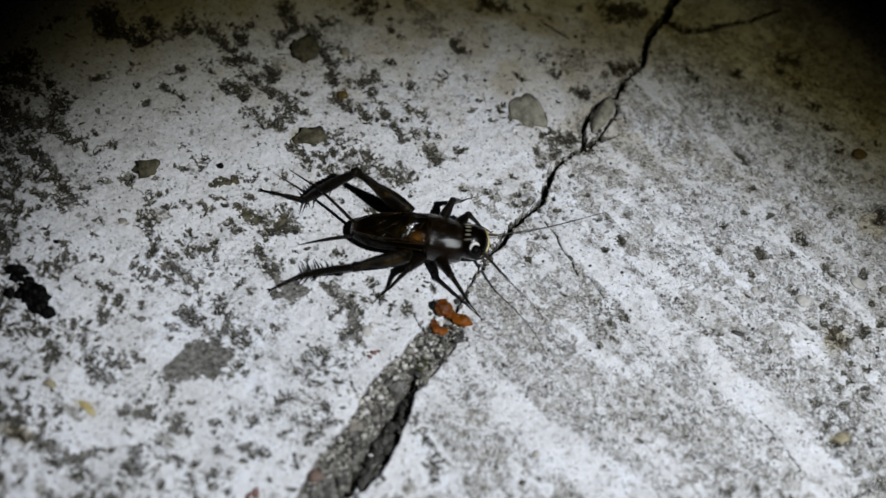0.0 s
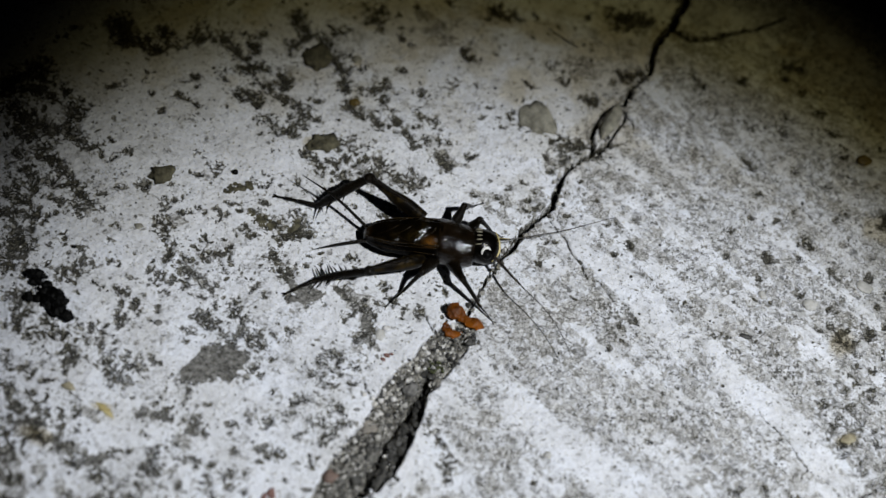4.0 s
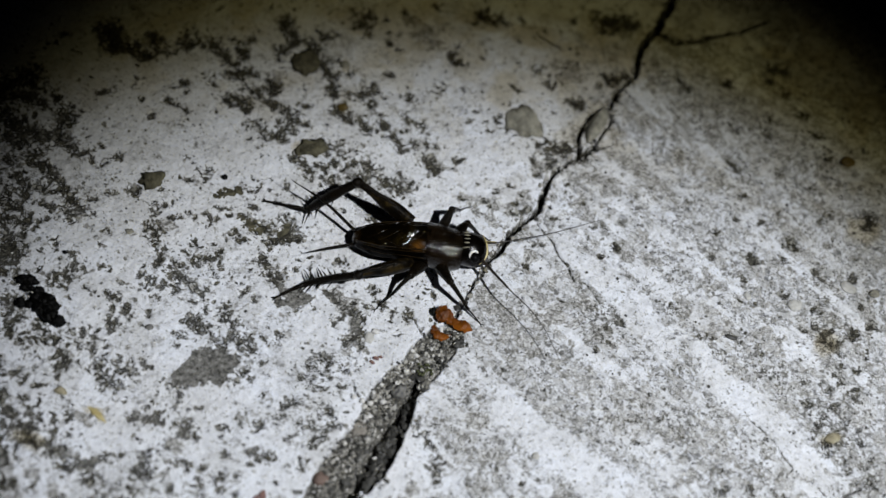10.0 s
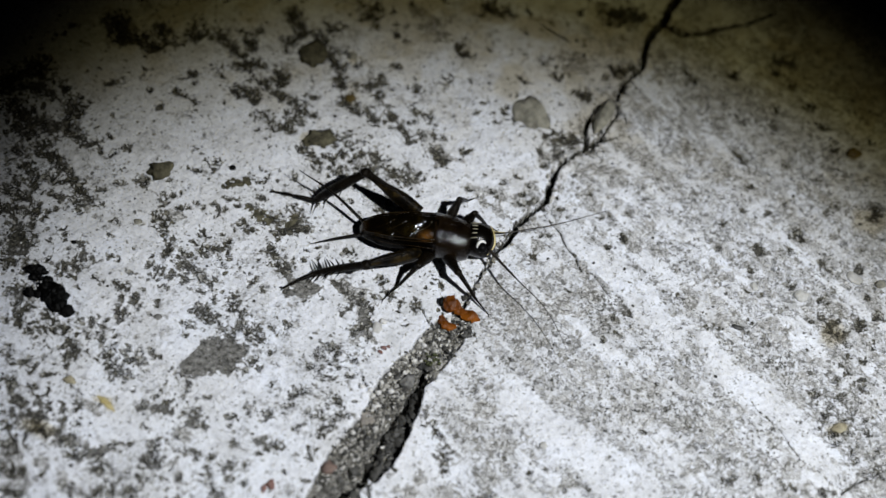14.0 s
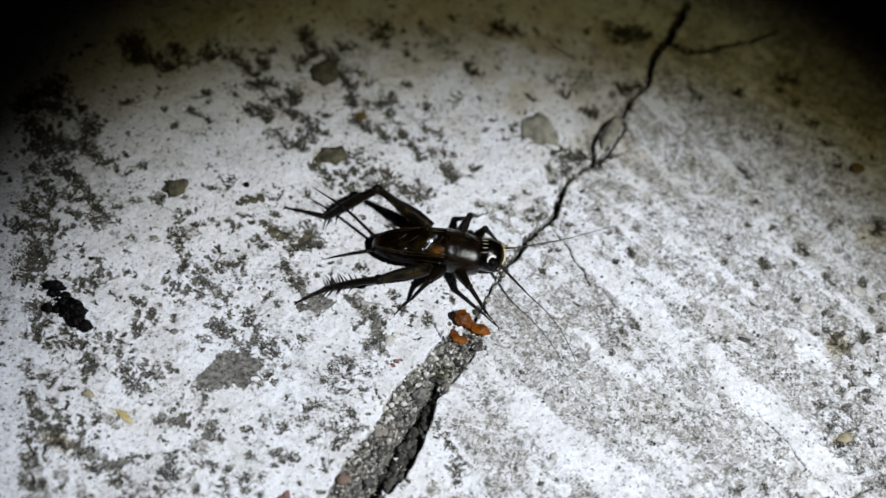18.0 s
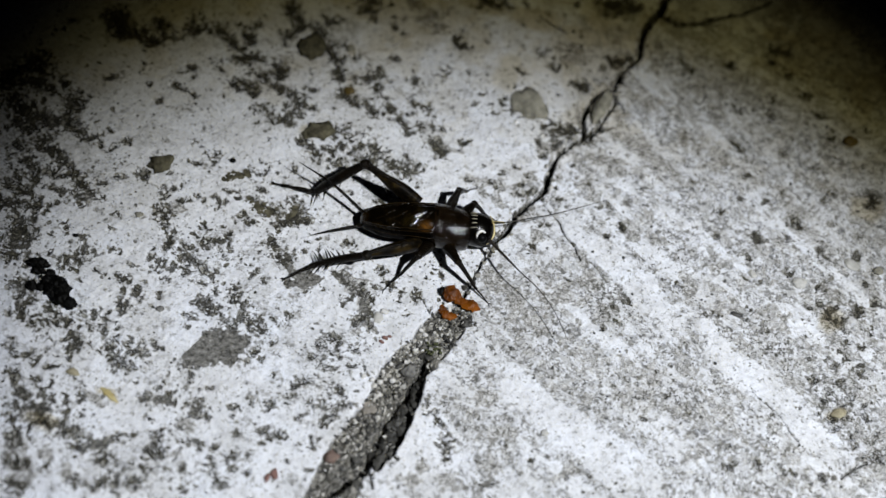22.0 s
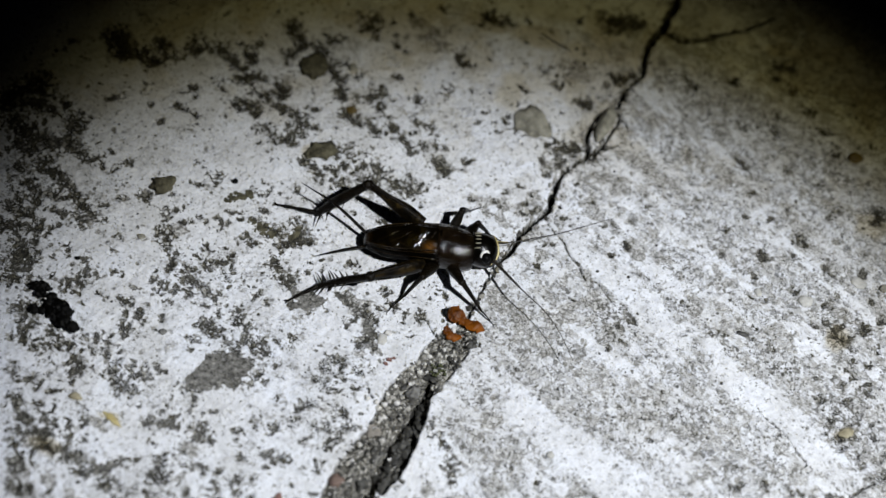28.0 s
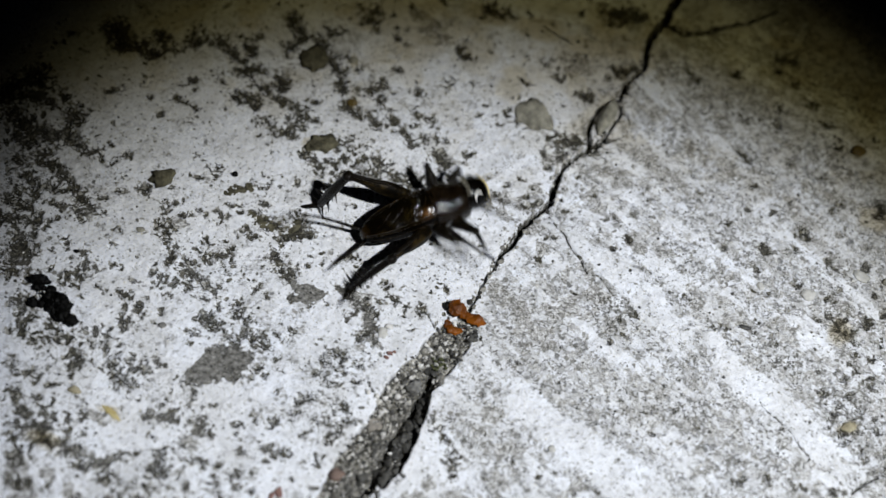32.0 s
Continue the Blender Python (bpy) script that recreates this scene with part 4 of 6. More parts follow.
GREY_CEMENT_1 = [
    ((51.9, -0.1, 0.64),), ((52.6, -4.6, 0.71),), ((52.3, -12, 0.69),), ((52.9, -17.4, 0.6),), ((49, -1.9, 0.71),), ((56.7, 4.7, 0.73), (57.1, -3.7, 0.63)),
    ((56.5, -13.6, 0.61),), ((-46.4, -38, 1.39), (-44.4, -42, 1.5)), ((-44.6, -33.5, 1.27),), ((-39.7, -40.5, 0.96),), ((-48, -30.7, 1),), ((-42.5, -38.8, 0.83),),
    ((-45.4, -3.4, 0.94),), ((-38.4, -4.1, 0.63),), ((-47.8, -9.7, 0.46),), ((-33.9, -2.1, 0.63),), ((-34.7, -19.7, 0.89), (-35.3, -20.3, 0.44)),
    ((-39.2, -30.3, 0.5), (-37.7, -30.8, 0.5)), ((-35.7, -28.9, 0.5),), ((-27.2, -36.4, 0.7),), ((-26.4, -32.2, 0.85),), ((-8.3, -16.1, 0.53),), ((-12.1, -24.5, 0.58),),
    ((1.9, -33.2, 0.7),), ((0.8, -34.9, 0.98),), ((4.7, -34.2, 0.84),),
]
GREY_CEMENT_2 = [
    ((19.4, 15.5, 1.51), (21.7, 15.1, 1.68), (22.6, 13.9, 1)), ((23.7, 19.6, 1.36), (25.2, 19.5, 1.02)), ((18.9, 12.7, 1.33), (18.3, 11.2, 0.99)), ((18.9, 9.1, 0.66),),
    ((25.7, 18.2, 0.85), (27.8, 16.2, 0.84)), ((14.1, 11.3, 0.58),), ((5.1, 6.9, 1.14), (3.3, 9.7, 0.82), (2.4, 10.9, 0.66)), ((11, 8.5, 0.82), (10.4, 6.6, 0.81)),
    ((6.5, 8.5, 0.82),), ((35.4, 17.7, 1.19), (36.5, 18.8, 1.02)), ((30.2, 14.4, 0.84),), ((30.9, 21, 1.2),), ((48.5, 17, 1.02),), ((46.9, 18.1, 0.68),),
    ((7.4, -5.3, 1.56), (9, -6.7, 1.4), (10.6, -8.1, 1.24), (13.9, -11.6, 1.07)), ((12.5, 1.2, 0.8), (11.6, 2.8, 0.8)),
]
GREY_CEMENT_3 = [
    ((17.8, 0.1, 0.95), (18.6, -0.7, 0.79)), ((15.7, -1.2, 0.79),), ((16.5, -5.3, 1.09), (17, -6.5, 0.93)), ((19.7, -3.9, 1.26), (21.2, -4.4, 1.1)), ((19.3, -7.3, 1.09),),
    ((21.8, -7.3, 0.93),), ((18.7, -9.5, 0.62),), ((14.1, -6.6, 0.93), (15.3, -8, 0.77)), ((24, 5.6, 0.81), (25.3, 4.1, 0.65)), ((28.9, 0.4, 0.64),),
    ((24.4, -7.2, 0.93), (23.8, -9, 0.77)), ((43.6, 3.1, 0.97),), ((36.6, 1.8, 0.96), (37.3, 2.4, 0.64)), ((33.1, -2.2, 1.11), (31.6, -0.8, 0.79)),
    ((39.3, -0.2, 0.8), (39.7, -1.4, 0.63)), ((43.2, -3.8, 0.55),), ((45, -4.3, 0.55),), ((38.9, -21.5, 1.03), (39.7, -22.5, 0.59)), ((41.1, -23, 0.59),),
    ((44.5, -20.9, 0.59),),
]
GREY_CEMENT_4 = [
    ((35, -26, 1.02), (34, -26.9, 0.58)), ((36.3, -18.4, 0.9), (37, -17.9, 0.6)), ((33.5, -20.1, 0.59),), ((52.3, -22.2, 0.59),),
    ((4.7, -23.6, 1.17), (6.9, -24.8, 1.45), (8.7, -22.1, 0.73)), ((10, -27.3, 1.15), (12.1, -26.9, 0.87), (11.8, -30, 1.14)), ((10.5, -31, 1.28),), ((5.4, -34.1, 0.98),),
    ((19.4, -30.9, 1), (18.8, -31.8, 0.85)), ((16.9, -19.5, 0.59), (18.3, -19.3, 0.45)), ((21.3, -21.1, 0.89),), ((-35.5, 19.3, 0.66),), ((-13.2, 29.4, 0.68),),
    ((-6.1, 35.8, 1.92), (-4.6, 33.6, 1.21)), ((-7.5, 37, 1.31),), ((16.3, 22.7, 1), (16.1, 21.2, 0.83)), ((35.5, 25.6, 1.52), (34.3, 26.8, 0.85)), ((35.5, 30.8, 0.69),),
    ((26.5, 32.8, 1.21),),
]
GREY_CEMENT_5 = [
    ((29.4, 25.8, 1.18),), ((25.5, 26, 0.85),), ((32.1, 30.1, 1.03),), ((10.7, 10.8, 1.16),), ((9.7, 8.8, 0.99),), ((6.6, 10, 1.07),), ((4.7, 10.1, 0.91),),
    ((8.5, 6.3, 0.81),), ((11.5, 6, 0.9),), ((3.2, 9.4, 0.74),), ((15, 32.2, 1.9),), ((13.3, 33.4, 1.04),),
    ((-12.5, -8, 0.46), (-10.9, -8.7, 0.77), (-9, -10, 1.07), (-7.9, -11.3, 1.15), (-8.1, -12.8, 1.22), (-7.6, -14.1, 0.91), (-6.4, -15.3, 0.45)),
    ((-1.3, 13.8, 1.18), (0, 12.6, 1.17), (1.8, 10.6, 1), (3.1, 9.5, 0.99)), ((5.2, 7.2, 1.15), (7.2, 6.2, 0.98), (8.8, 5.7, 0.82)),
    ((9.3, 7.5, 0.99), (10.8, 8.4, 0.99), (11.8, 9.3, 0.66)), ((5.2, 9, 0.66),),
]
GREY_CEMENT_6 = [
    ((18.2, 14.6, 0.67), (18.8, 11.9, 1), (19.4, 9.7, 0.83)), ((11.7, 14.3, 0.84), (12.3, 16.3, 1.02)), ((21.3, 14.2, 1.85),), ((20.2, 17.7, 1.02),),
    ((10.4, 4.5, 0.65), (11.8, 5.7, 0.82), (12.9, 5.4, 0.65)), ((21.1, 11.4, 1),), ((7.1, 3.9, 0.65),),
]
GREY_CEMENT = [*GREY_CEMENT_1, *GREY_CEMENT_2, *GREY_CEMENT_3, *GREY_CEMENT_4, *GREY_CEMENT_5, *GREY_CEMENT_6]
SOLID_CEMENT_1 = [
    ((-17.9, -9, 0.77), (-16, -9.5, 1.08), (-14.5, -9.5, 0.69)), ((-17.9, -10.4, 0.69), (-16.2, -10.7, 0.61)), ((52, -26.4, 0.58),), ((9.5, -34, 0.7),),
    ((-30.8, -29.3, 0.72), (-29.6, -29.6, 0.57)), ((-26.2, -30, 0.64),), ((-37, -36.3, 0.49), (-35.2, -35.6, 0.35)), ((-8.4, -11.7, 0.53), (-8, -12.8, 0.61)),
    ((-28.5, -23.1, 0.67), (-27.3, -22.1, 1.28), (-26, -21.1, 1.81), (-24.5, -20.5, 1.73), (-23, -20.6, 1.43), (-22, -19.7, 0.76)),
    ((-26.8, -19.8, 0.76), (-23.9, -18.9, 0.68)), ((-28.5, -23.8, 0.52), (-26.1, -23.4, 0.75), (-23.1, -22, 0.68)),
]
SOLID_CEMENT = [*SOLID_CEMENT_1]
WHITE_COAT_1 = [

    ((16.8, 3.3, 1.77), (20.7, 0.6, 2.07), (25.4, -2.4, 2.05), (30.1, -6.2, 1.95), (34.6, -7.8, 1.71), (39.9, -13.4, 1.52), (44.3, -15.8, 1.66), (48.7, -20.5, 1.78), (53, -23.6, 1.17)),
    ((11.1, -18.6, 2.08), (15.1, -22.6, 2.64), (18.8, -25, 3.35), (23.2, -27.3, 2.6), (28.3, -29.4, 2.43)), ((7.3, -16.1, 1.35),),
    ((-1.3, -30.1, 1.28), (-0.2, -28.3, 0.93)), ((-0.9, -33, 1.27),), ((7.7, -30.7, 1.42),), ((-13.1, -13.7, 3.18),), ((-24.2, -26.1, 2.61), (-20.4, -24.2, 1.89)),
    ((-35, -33.3, 2.54),), ((-25.5, -36.5, 1.11),), ((6.3, 16.2, 2.86),), ((-7.8, 13, 1.83),), ((-28, 10.9, 2.64),), ((29.8, 8.9, 1.48),), ((-40.4, 5.8, 2.43),),
    ((10.7, 11.1, 1.49),),
]
WHITE_COAT = [*WHITE_COAT_1]
PITTED_1 = [
    ((-13.7, 11.9, 4.55),), ((-34.5, 2.4, 2),), ((-12.8, -19.7, 2.96),), ((-11.9, -26.6, 3.61),), ((-29.3, -18.3, 1.86),), ((-27.3, -27.8, 1.8),), ((-45.1, -11.7, 3.05),),
    ((26, -19.1, 3.72),), ((22.3, -17.3, 2.24),), ((-32.5, -10.2, 3.45),), ((-50.8, -0.7, 3.97),), ((-51.9, -10.5, 3.84),), ((-48.1, -19.7, 3.71),),
    ((-35.9, -23.9, 2.92),), ((-44.6, -33.2, 4.24),), ((-29.2, -34.9, 2.8),), ((32.3, -17.9, 2.99),), ((43, -19.2, 2.98),), ((51.9, -1.3, 3.98),), ((52.2, -16, 3.4),),
    ((55.8, -21.6, 2.96),), ((22.8, -6.7, 3.11),), ((-7.3, -18.7, 2.97),), ((-4.4, 15.6, 3.35),), ((-27, 17.7, 4.22),), ((-12.8, 20.5, 3.84),),
]
PITTED = [*PITTED_1]
GRIT_BANDS = [
    (9.2, -6.6, 4.2, 2.6, 140),     (46.6, 26.6, 9, 3.5, 139), (29.2, 22.4, 7, 1.6, 139), (48.9, 8.2, 7.3, 2.2, 136),
    (13.2, -9.3, 8.7, 2.3, 136), (29.1, -11.6, 16.7, 3.6, 139), (29, 4.3, 8.3, 2.5, 134), (38.8, 15.1, 12.5, 5.4, 154), (53.1, -13.5, 14.4, 2.5, 108), (8.2, -28.7, 7.6, 2.8, 130), (44.4, -8.7, 9.7, 2.5, 144), (56.3, 14.1, 4.1, 2.9, 104), (19, 15.7, 5.3, 3, 67),
]
STAINS = [
    (8.7, 37.8, 5, 2.6, 170), (15.2, 36, 4, 2.2, 160), (1.2, 39, 5, 2, 172),
       (-15.1, 20.6, 1.1, 0.9, 95), (-16, 27.6, 1.3, 0.9, 97), (53.9, 24.8, 1.3, 1, -153), (52.5, -17.5, 1.6, 1.1, -162), (-37.6, 4.2, 1.4, 1.2, -172), (43.1, 41.9, 2.5, 1.9, -152),
    (9.1, 23, 2.8, 2.3, 86), (-36.8, -29.8, 1.9, 0.7, 147), (-43.7, -34.5, 2.7, 1.4, 166), (-18.8, 13, 2.7, 1.4, -168), (21.4, 32.3, 2.4, 1.9, -156), (56.3, 14.1, 3.2, 2.5, -148),
    (51.4, -4.1, 2.6, 2.1, 67),
]

# ---- the ground: one sheet of old concrete, modelled in relief ----
def lattice(x, y, scale, seed):
    """Smooth random values from 0 to 1, in cells of the given size."""
    table = np.random.RandomState(seed).rand(256, 256)
    u, v = x / scale, y / scale
    i, j = np.floor(u).astype(int), np.floor(v).astype(int)
    fu, fv = u - i, v - j
    fu, fv = fu * fu * (3 - 2 * fu), fv * fv * (3 - 2 * fv)
    i0, i1, j0, j1 = i % 256, (i + 1) % 256, j % 256, (j + 1) % 256
    return (table[i0, j0] * (1 - fu) + table[i1, j0] * fu) * (1 - fv) + (table[i0, j1] * (1 - fu) + table[i1, j1] * fu) * fv


def cloudy(x, y, scale, seed, octaves=4, keep=0.55):
    total, weight, amount = 0.0, 0.0, 1.0
    for k in range(octaves):
        total = total + amount * lattice(x + 17.3 * k, y - 9.1 * k, scale / 2**k, seed + k)
        weight += amount
        amount *= keep
    return total / weight


def step(x, low, high):
    t = np.clip((x - low) / (high - low), 0, 1)
    return t * t * (3 - 2 * t)


def line_field(x, y, points):
    """How deep inside a line of changing half width each place lies: 1 on it, 0 on its edge, falling outside."""
    best = np.full(x.shape, -9.0)
    for (ax, ay, aw), (bx, by, bw) in zip(points, points[1:]):
        reach = 6 * max(aw, bw) + 1.0
        near = (x > min(ax, bx) - reach) & (x < max(ax, bx) + reach) & (y > min(ay, by) - reach) & (y < max(ay, by) + reach)
        px, py = x[near], y[near]
        dx, dy = bx - ax, by - ay
        t = np.clip(((px - ax) * dx + (py - ay) * dy) / (dx * dx + dy * dy), 0, 1)
        d = np.hypot(px - ax - t * dx, py - ay - t * dy)
        best[near] = np.maximum(best[near], 1 - d / (aw + t * (bw - aw)))
    return best


def spot_field(x, y, spots, xs, ys, slack=3.0):
    """1 in the middle of an oval spot (x, y, long half, short half, angle), 0 on its edge, below outside."""
    best = np.full(x.shape, -3.0)
    for cx, cy, a, b, turn in spots:
        reach = 2.4 * a + slack
        i0, i1 = np.searchsorted(xs, (cx - reach, cx + reach))
        j0, j1 = np.searchsorted(ys, (cy - reach, cy + reach))
        c, s = math.cos(radians(turn)), math.sin(radians(turn))
        px, py = x[j0:j1, i0:i1] - cx, y[j0:j1, i0:i1] - cy
        d = np.hypot((px * c + py * s) / a, (py * c - px * s) / b)
        best[j0:j1, i0:i1] = np.maximum(best[j0:j1, i0:i1], 1 - d)
    return best


def stroke_field(x, y, strokes, xs, ys, uneven=0.0):
    """How far inside the nearest broad stroke (points with half widths) each place lies: 0 on its edge, 1 deep inside, below 0 outside.
    uneven: how much fainter single strokes may be."""
    best = np.full(x.shape, -3.0)
    chance = np.random.RandomState(19)
    for stroke in strokes:
        faint = uneven * chance.rand() ** 2
        for (ax, ay, aw), (bx, by, bw) in zip(stroke, stroke[1:] or stroke):
            reach = 3.2 * max(aw, bw) + 1.5
            i0, i1 = np.searchsorted(xs, (min(ax, bx) - reach, max(ax, bx) + reach))
            j0, j1 = np.searchsorted(ys, (min(ay, by) - reach, max(ay, by) + reach))
            px, py = x[j0:j1, i0:i1], y[j0:j1, i0:i1]
            dx, dy = bx - ax, by - ay
            t = np.clip(((px - ax) * dx + (py - ay) * dy) / (dx * dx + dy * dy + 1e-9), 0, 1)
            w = aw + t * (bw - aw)
            d = np.hypot(px - ax - t * dx, py - ay - t * dy)
            best[j0:j1, i0:i1] = np.maximum(best[j0:j1, i0:i1], (w - d) / np.clip(w, 0.35, 0.9) - faint)
    return best


def axis_ticks(low, high, cell, reach):
    fine = np.arange(low, high + cell / 2, cell)
    grow = cell * np.cumprod(np.full(46, 1.32))
    grow = np.cumsum(grow)
    grow = np.append(grow[grow < reach], reach)
    return np.concatenate([low - grow[::-1], fine, high + grow])


def build_ground():
    cell = 0.15
    xs, ys = axis_ticks(-74, 72, cell, 60000), axis_ticks(-54, 64, cell, 60000)
    x, y = np.meshgrid(xs, ys)
    inside = step(np.minimum(np.minimum(x + 74, 72 - x), np.minimum(y + 54, 64 - y)), -1, 2)
    # ragged edges: places are looked up a little off
    wx = x + 0.9 * (cloudy(x, y, 1.6, 11, 4, 0.7) - 0.5)
    wy = y + 0.9 * (cloudy(x, y, 1.6, 23, 4, 0.7) - 0.5)
    fx = x + 1.8 * (cloudy(x, y, 2.6, 31, 4, 0.7) - 0.5)
    fy = y + 1.8 * (cloudy(x, y, 2.6, 43, 4, 0.7) - 0.5)

    # strokes of the old broom finish run down to the right
    turn = radians(-38)
    along, across = x * math.cos(turn) + y * math.sin(turn), y * math.cos(turn) - x * math.sin(turn)
    broom = cloudy(along / 7, across, 4.0, 51, 4, 0.6)

    bands = step(spot_field(fx, fy, GRIT_BANDS, xs, ys), -0.25, 0.5)
    pitted = step(stroke_field(fx, fy, PITTED, xs, ys), -1.0, 0.8)
    clean = step(stroke_field(fx, fy, WHITE_COAT, xs, ys) + 4.5 * (cloudy(along / 2.2, across, 4.5, 57, 5, 0.7) - 0.5), -0.5, 0.6)
    right_side = step(x - 0.35 * y, 4, 16)
    streak = cloudy(along / 6, across, 2.3, 53, 4, 0.65)
    grit = right_side * (0.60 + 0.18 * step(x, 22, 40) - 0.10 * step(-y - 0.25 * x, 8, 24) + 0.13 * step(y + 0.25 * x, -6, 6) + 4.2 * (streak - 0.5) + 1.6 * (broom - 0.5)) + 0.35 * bands + 0.3 * step(cloudy(x, y, 9, 61), 0.5, 0.7)
    grit = np.clip(np.clip(grit, 0, 1) * (1 - 0.8 * clean), 0, 1)

    # flakes: the white coat is gone, grey cement shows
    ragged = cloudy(x, y, 1.3, 71, 4, 0.78)
    flakes = stroke_field(wx, wy, DARK_WEAR, xs, ys, 0.4)
    worn = np.clip(0.475 + 0.09 * step(-x, 44, 50) + 0.46 * np.clip(flakes, -1.5, 1.0) + (2.2 - 0.9 * step(y, 2, 18)) * (ragged - 0.5) + 0.07 * step(y, 2, 18), 0, 1) * step(flakes, -2.2, -0.9)
    bare = step(worn, 0.42, 0.62)
    film = stroke_field(wx, wy, GREY_CEMENT, xs, ys)
    film = step(0.5 + 0.4 * np.clip(film, -1.4, 1.2) + 2.0 * (cloudy(x, y, 2.2, 81, 4, 0.7) - 0.5), 0.25, 0.8) * step(film, -2.2, -0.9)
    film = np.maximum(film, 0.7 * right_side * (1 - 0.55 * step(-y - 0.25 * x, 8, 24)) * step(cloudy(along / 1.7, across, 1.9, 83, 4, 0.62) + 0.03 * step(x, 20, 40), 0.505, 0.59) * (1 - clean))
    film = np.maximum(film, 0.5 * step(y + 0.2 * x, 8, 20) * step(cloudy(x, y, 3.4, 85, 4, 0.6), 0.52, 0.62))
    slab = stroke_field(x + 0.6 * (wx - x), y + 0.6 * (wy - y), SOLID_CEMENT, xs, ys)
    slab = step(0.5 + 0.7 * np.clip(slab, -1.0, 1.0) + 1.7 * (ragged - 0.5), 0.35, 0.65) * step(slab, -2.2, -0.9)
    # specks and pits: thick in the gritty bands and round the flakes, sparse in the clean bands
    crowd = 0.15 + 1.5 * (cloudy(x, y, 5, 91) - 0.45) + 0.34 * pitted + 0.15 * bands + 0.3 * step(flakes, -2.5, 0.0) + 0.12 * grit
    crowd = np.clip(crowd * (1 - 0.8 * clean) * (1 - 0.4 * step(y, 6, 16)), 0.02, 1)
    rnd = np.random.RandomState(77)
    clots = []
    while len(clots) < 1700:
        px, py = rnd.uniform(-74, 72), rnd.uniform(-54, 64)
        thick = crowd[np.searchsorted(ys, py) - 1, np.searchsorted(xs, px) - 1]
        if rnd.rand() < thick**1.8 * 1.5 * (1 - 0.9 * right_side[np.searchsorted(ys, py) - 1, np.searchsorted(xs, px) - 1]):
            size = 0.12 + 0.20 * rnd.rand() + 0.4 * rnd.rand() ** 5
            clots.append((px, py, size * rnd.uniform(1.0, 1.7), size * rnd.uniform(0.6, 1.0), rnd.normal(-33, 50)))
    kx, ky = x + 0.6 * (fx - x) + 0.3 * (wx - x), y + 0.6 * (fy - y) + 0.3 * (wy - y)
    clot = spot_field(kx, ky, clots, xs, ys, 1.4)
    bare = np.maximum(bare, 0.8 * step(clot, 0.0, 0.5))
    worn = np.maximum(worn, np.clip(0.46 + 0.6 * clot, 0, 0.9) * step(clot, -0.5, -0.1))

    # the crack
    crack = np.maximum(line_field(wx, wy, CRACK), line_field(wx, wy, CRACK_LOOP))
    gap = line_field(wx + 0.55 * (fx - x), wy + 0.55 * (fy - y), GAP)
    mortar = line_field(wx, wy, FILL)
    rubble = step(line_field(wx, wy, RUBBLE), -0.1, 0.2)
    hair = np.full(x.shape, -9.0)
    for line in (HAIRLINE_A, HAIRLINE_B, HAIRLINE_C, HAIRLINE_D, HAIRLINE_E, HAIRLINE_F, HAIRLINE_G, HAIRLINE_H, HAIRLINE_I):
        hair = np.maximum(hair, line_field(x + 0.35 * (wx - x), y + 0.35 * (wy - y), line))
    fill = np.maximum(step(mortar, -0.03, 0.06), rubble)
    # bare cement in the crack; its dark colour also stands for the shade there
    bare = np.maximum(bare, 0.85 * step(crack, -0.1, 0.1))
    bare = np.maximum(bare, 0.8 * step(hair, -0.5, 0.3))
    worn = np.maximum(worn, np.maximum(0.9 * step(crack, -0.25, 0.1), 0.85 * step(hair, -0.8, 0.3)))

    height = 0.5 * (cloudy(x, y, 22, 101, 3) - 0.5) + 0.22 * (cloudy(x, y, 2.2, 111, 4, 0.6) - 0.5)
    height = height + 0.35 * right_side * (broom - 0.5)
    height = height + 0.07 * (lattice(x, y, 0.4, 121) - 0.5)
    height = height - (0.28 + 0.35 * (ragged - 0.5)) * bare
    grains = cloudy(x, y, 0.8, 131, 3, 0.75)
    height = height * (1 - fill) + fill * (-0.7 + 2.3 * (grains - 0.5) + 0.8 * np.clip(mortar, 0, 0.4))
    height = height * (1 - rubble) + rubble * (-2.2 + 2.6 * (grains - 0.5))
    height = height - 3.4 * step(crack, -0.05, 0.4) - 3.4 * step(gap, -0.25, 0.4) - 0.6 * step(hair, -0.1, 0.7)
    height = height * inside

    stain = 0.65 * step(spot_field(fx, fy, STAINS, xs, ys), -0.1, 0.5)
    # old yellowish dirt, thickest beyond the stone
    dirt = step(cloudy(fx, fy, 9, 141), 0.44, 0.62) * (0.05 + 0.40 * step(y, 8, 36)) + 0.2 * step(cloudy(fx, fy, 3, 151), 0.5, 0.64) * step(y, 4, 20)
    dirt = np.maximum(dirt, (0.06 + 0.09 * cloudy(x, y, 12, 161)) * step(-x, -6, 14) * step(y, -16, 4))
    stain = np.clip(np.maximum(stain, dirt), 0, 0.7)

    crumb = step(-y + 6 * (cloudy(x, y, 6, 171) - 0.5), 6, 18) * (0.35 + 0.65 * step(pitted + 2.4 * (cloudy(x, y, 5, 181) - 0.5), 0.2, 0.8)) * step(x, -46, -30)
    me = bpy.data.meshes.new("ground")
    ny, nx = x.shape
    co = np.stack([x, y, height], -1).reshape(-1, 3) * MM
    k = np.arange(nx * ny).reshape(ny, nx)
    quads = np.stack([k[:-1, :-1], k[:-1, 1:], k[1:, 1:], k[1:, :-1]], -1).reshape(-1, 4)
    me.vertices.add(len(co))
    me.vertices.foreach_set("co", co.ravel())
    me.loops.add(quads.size)
    me.loops.foreach_set("vertex_index", quads.ravel())
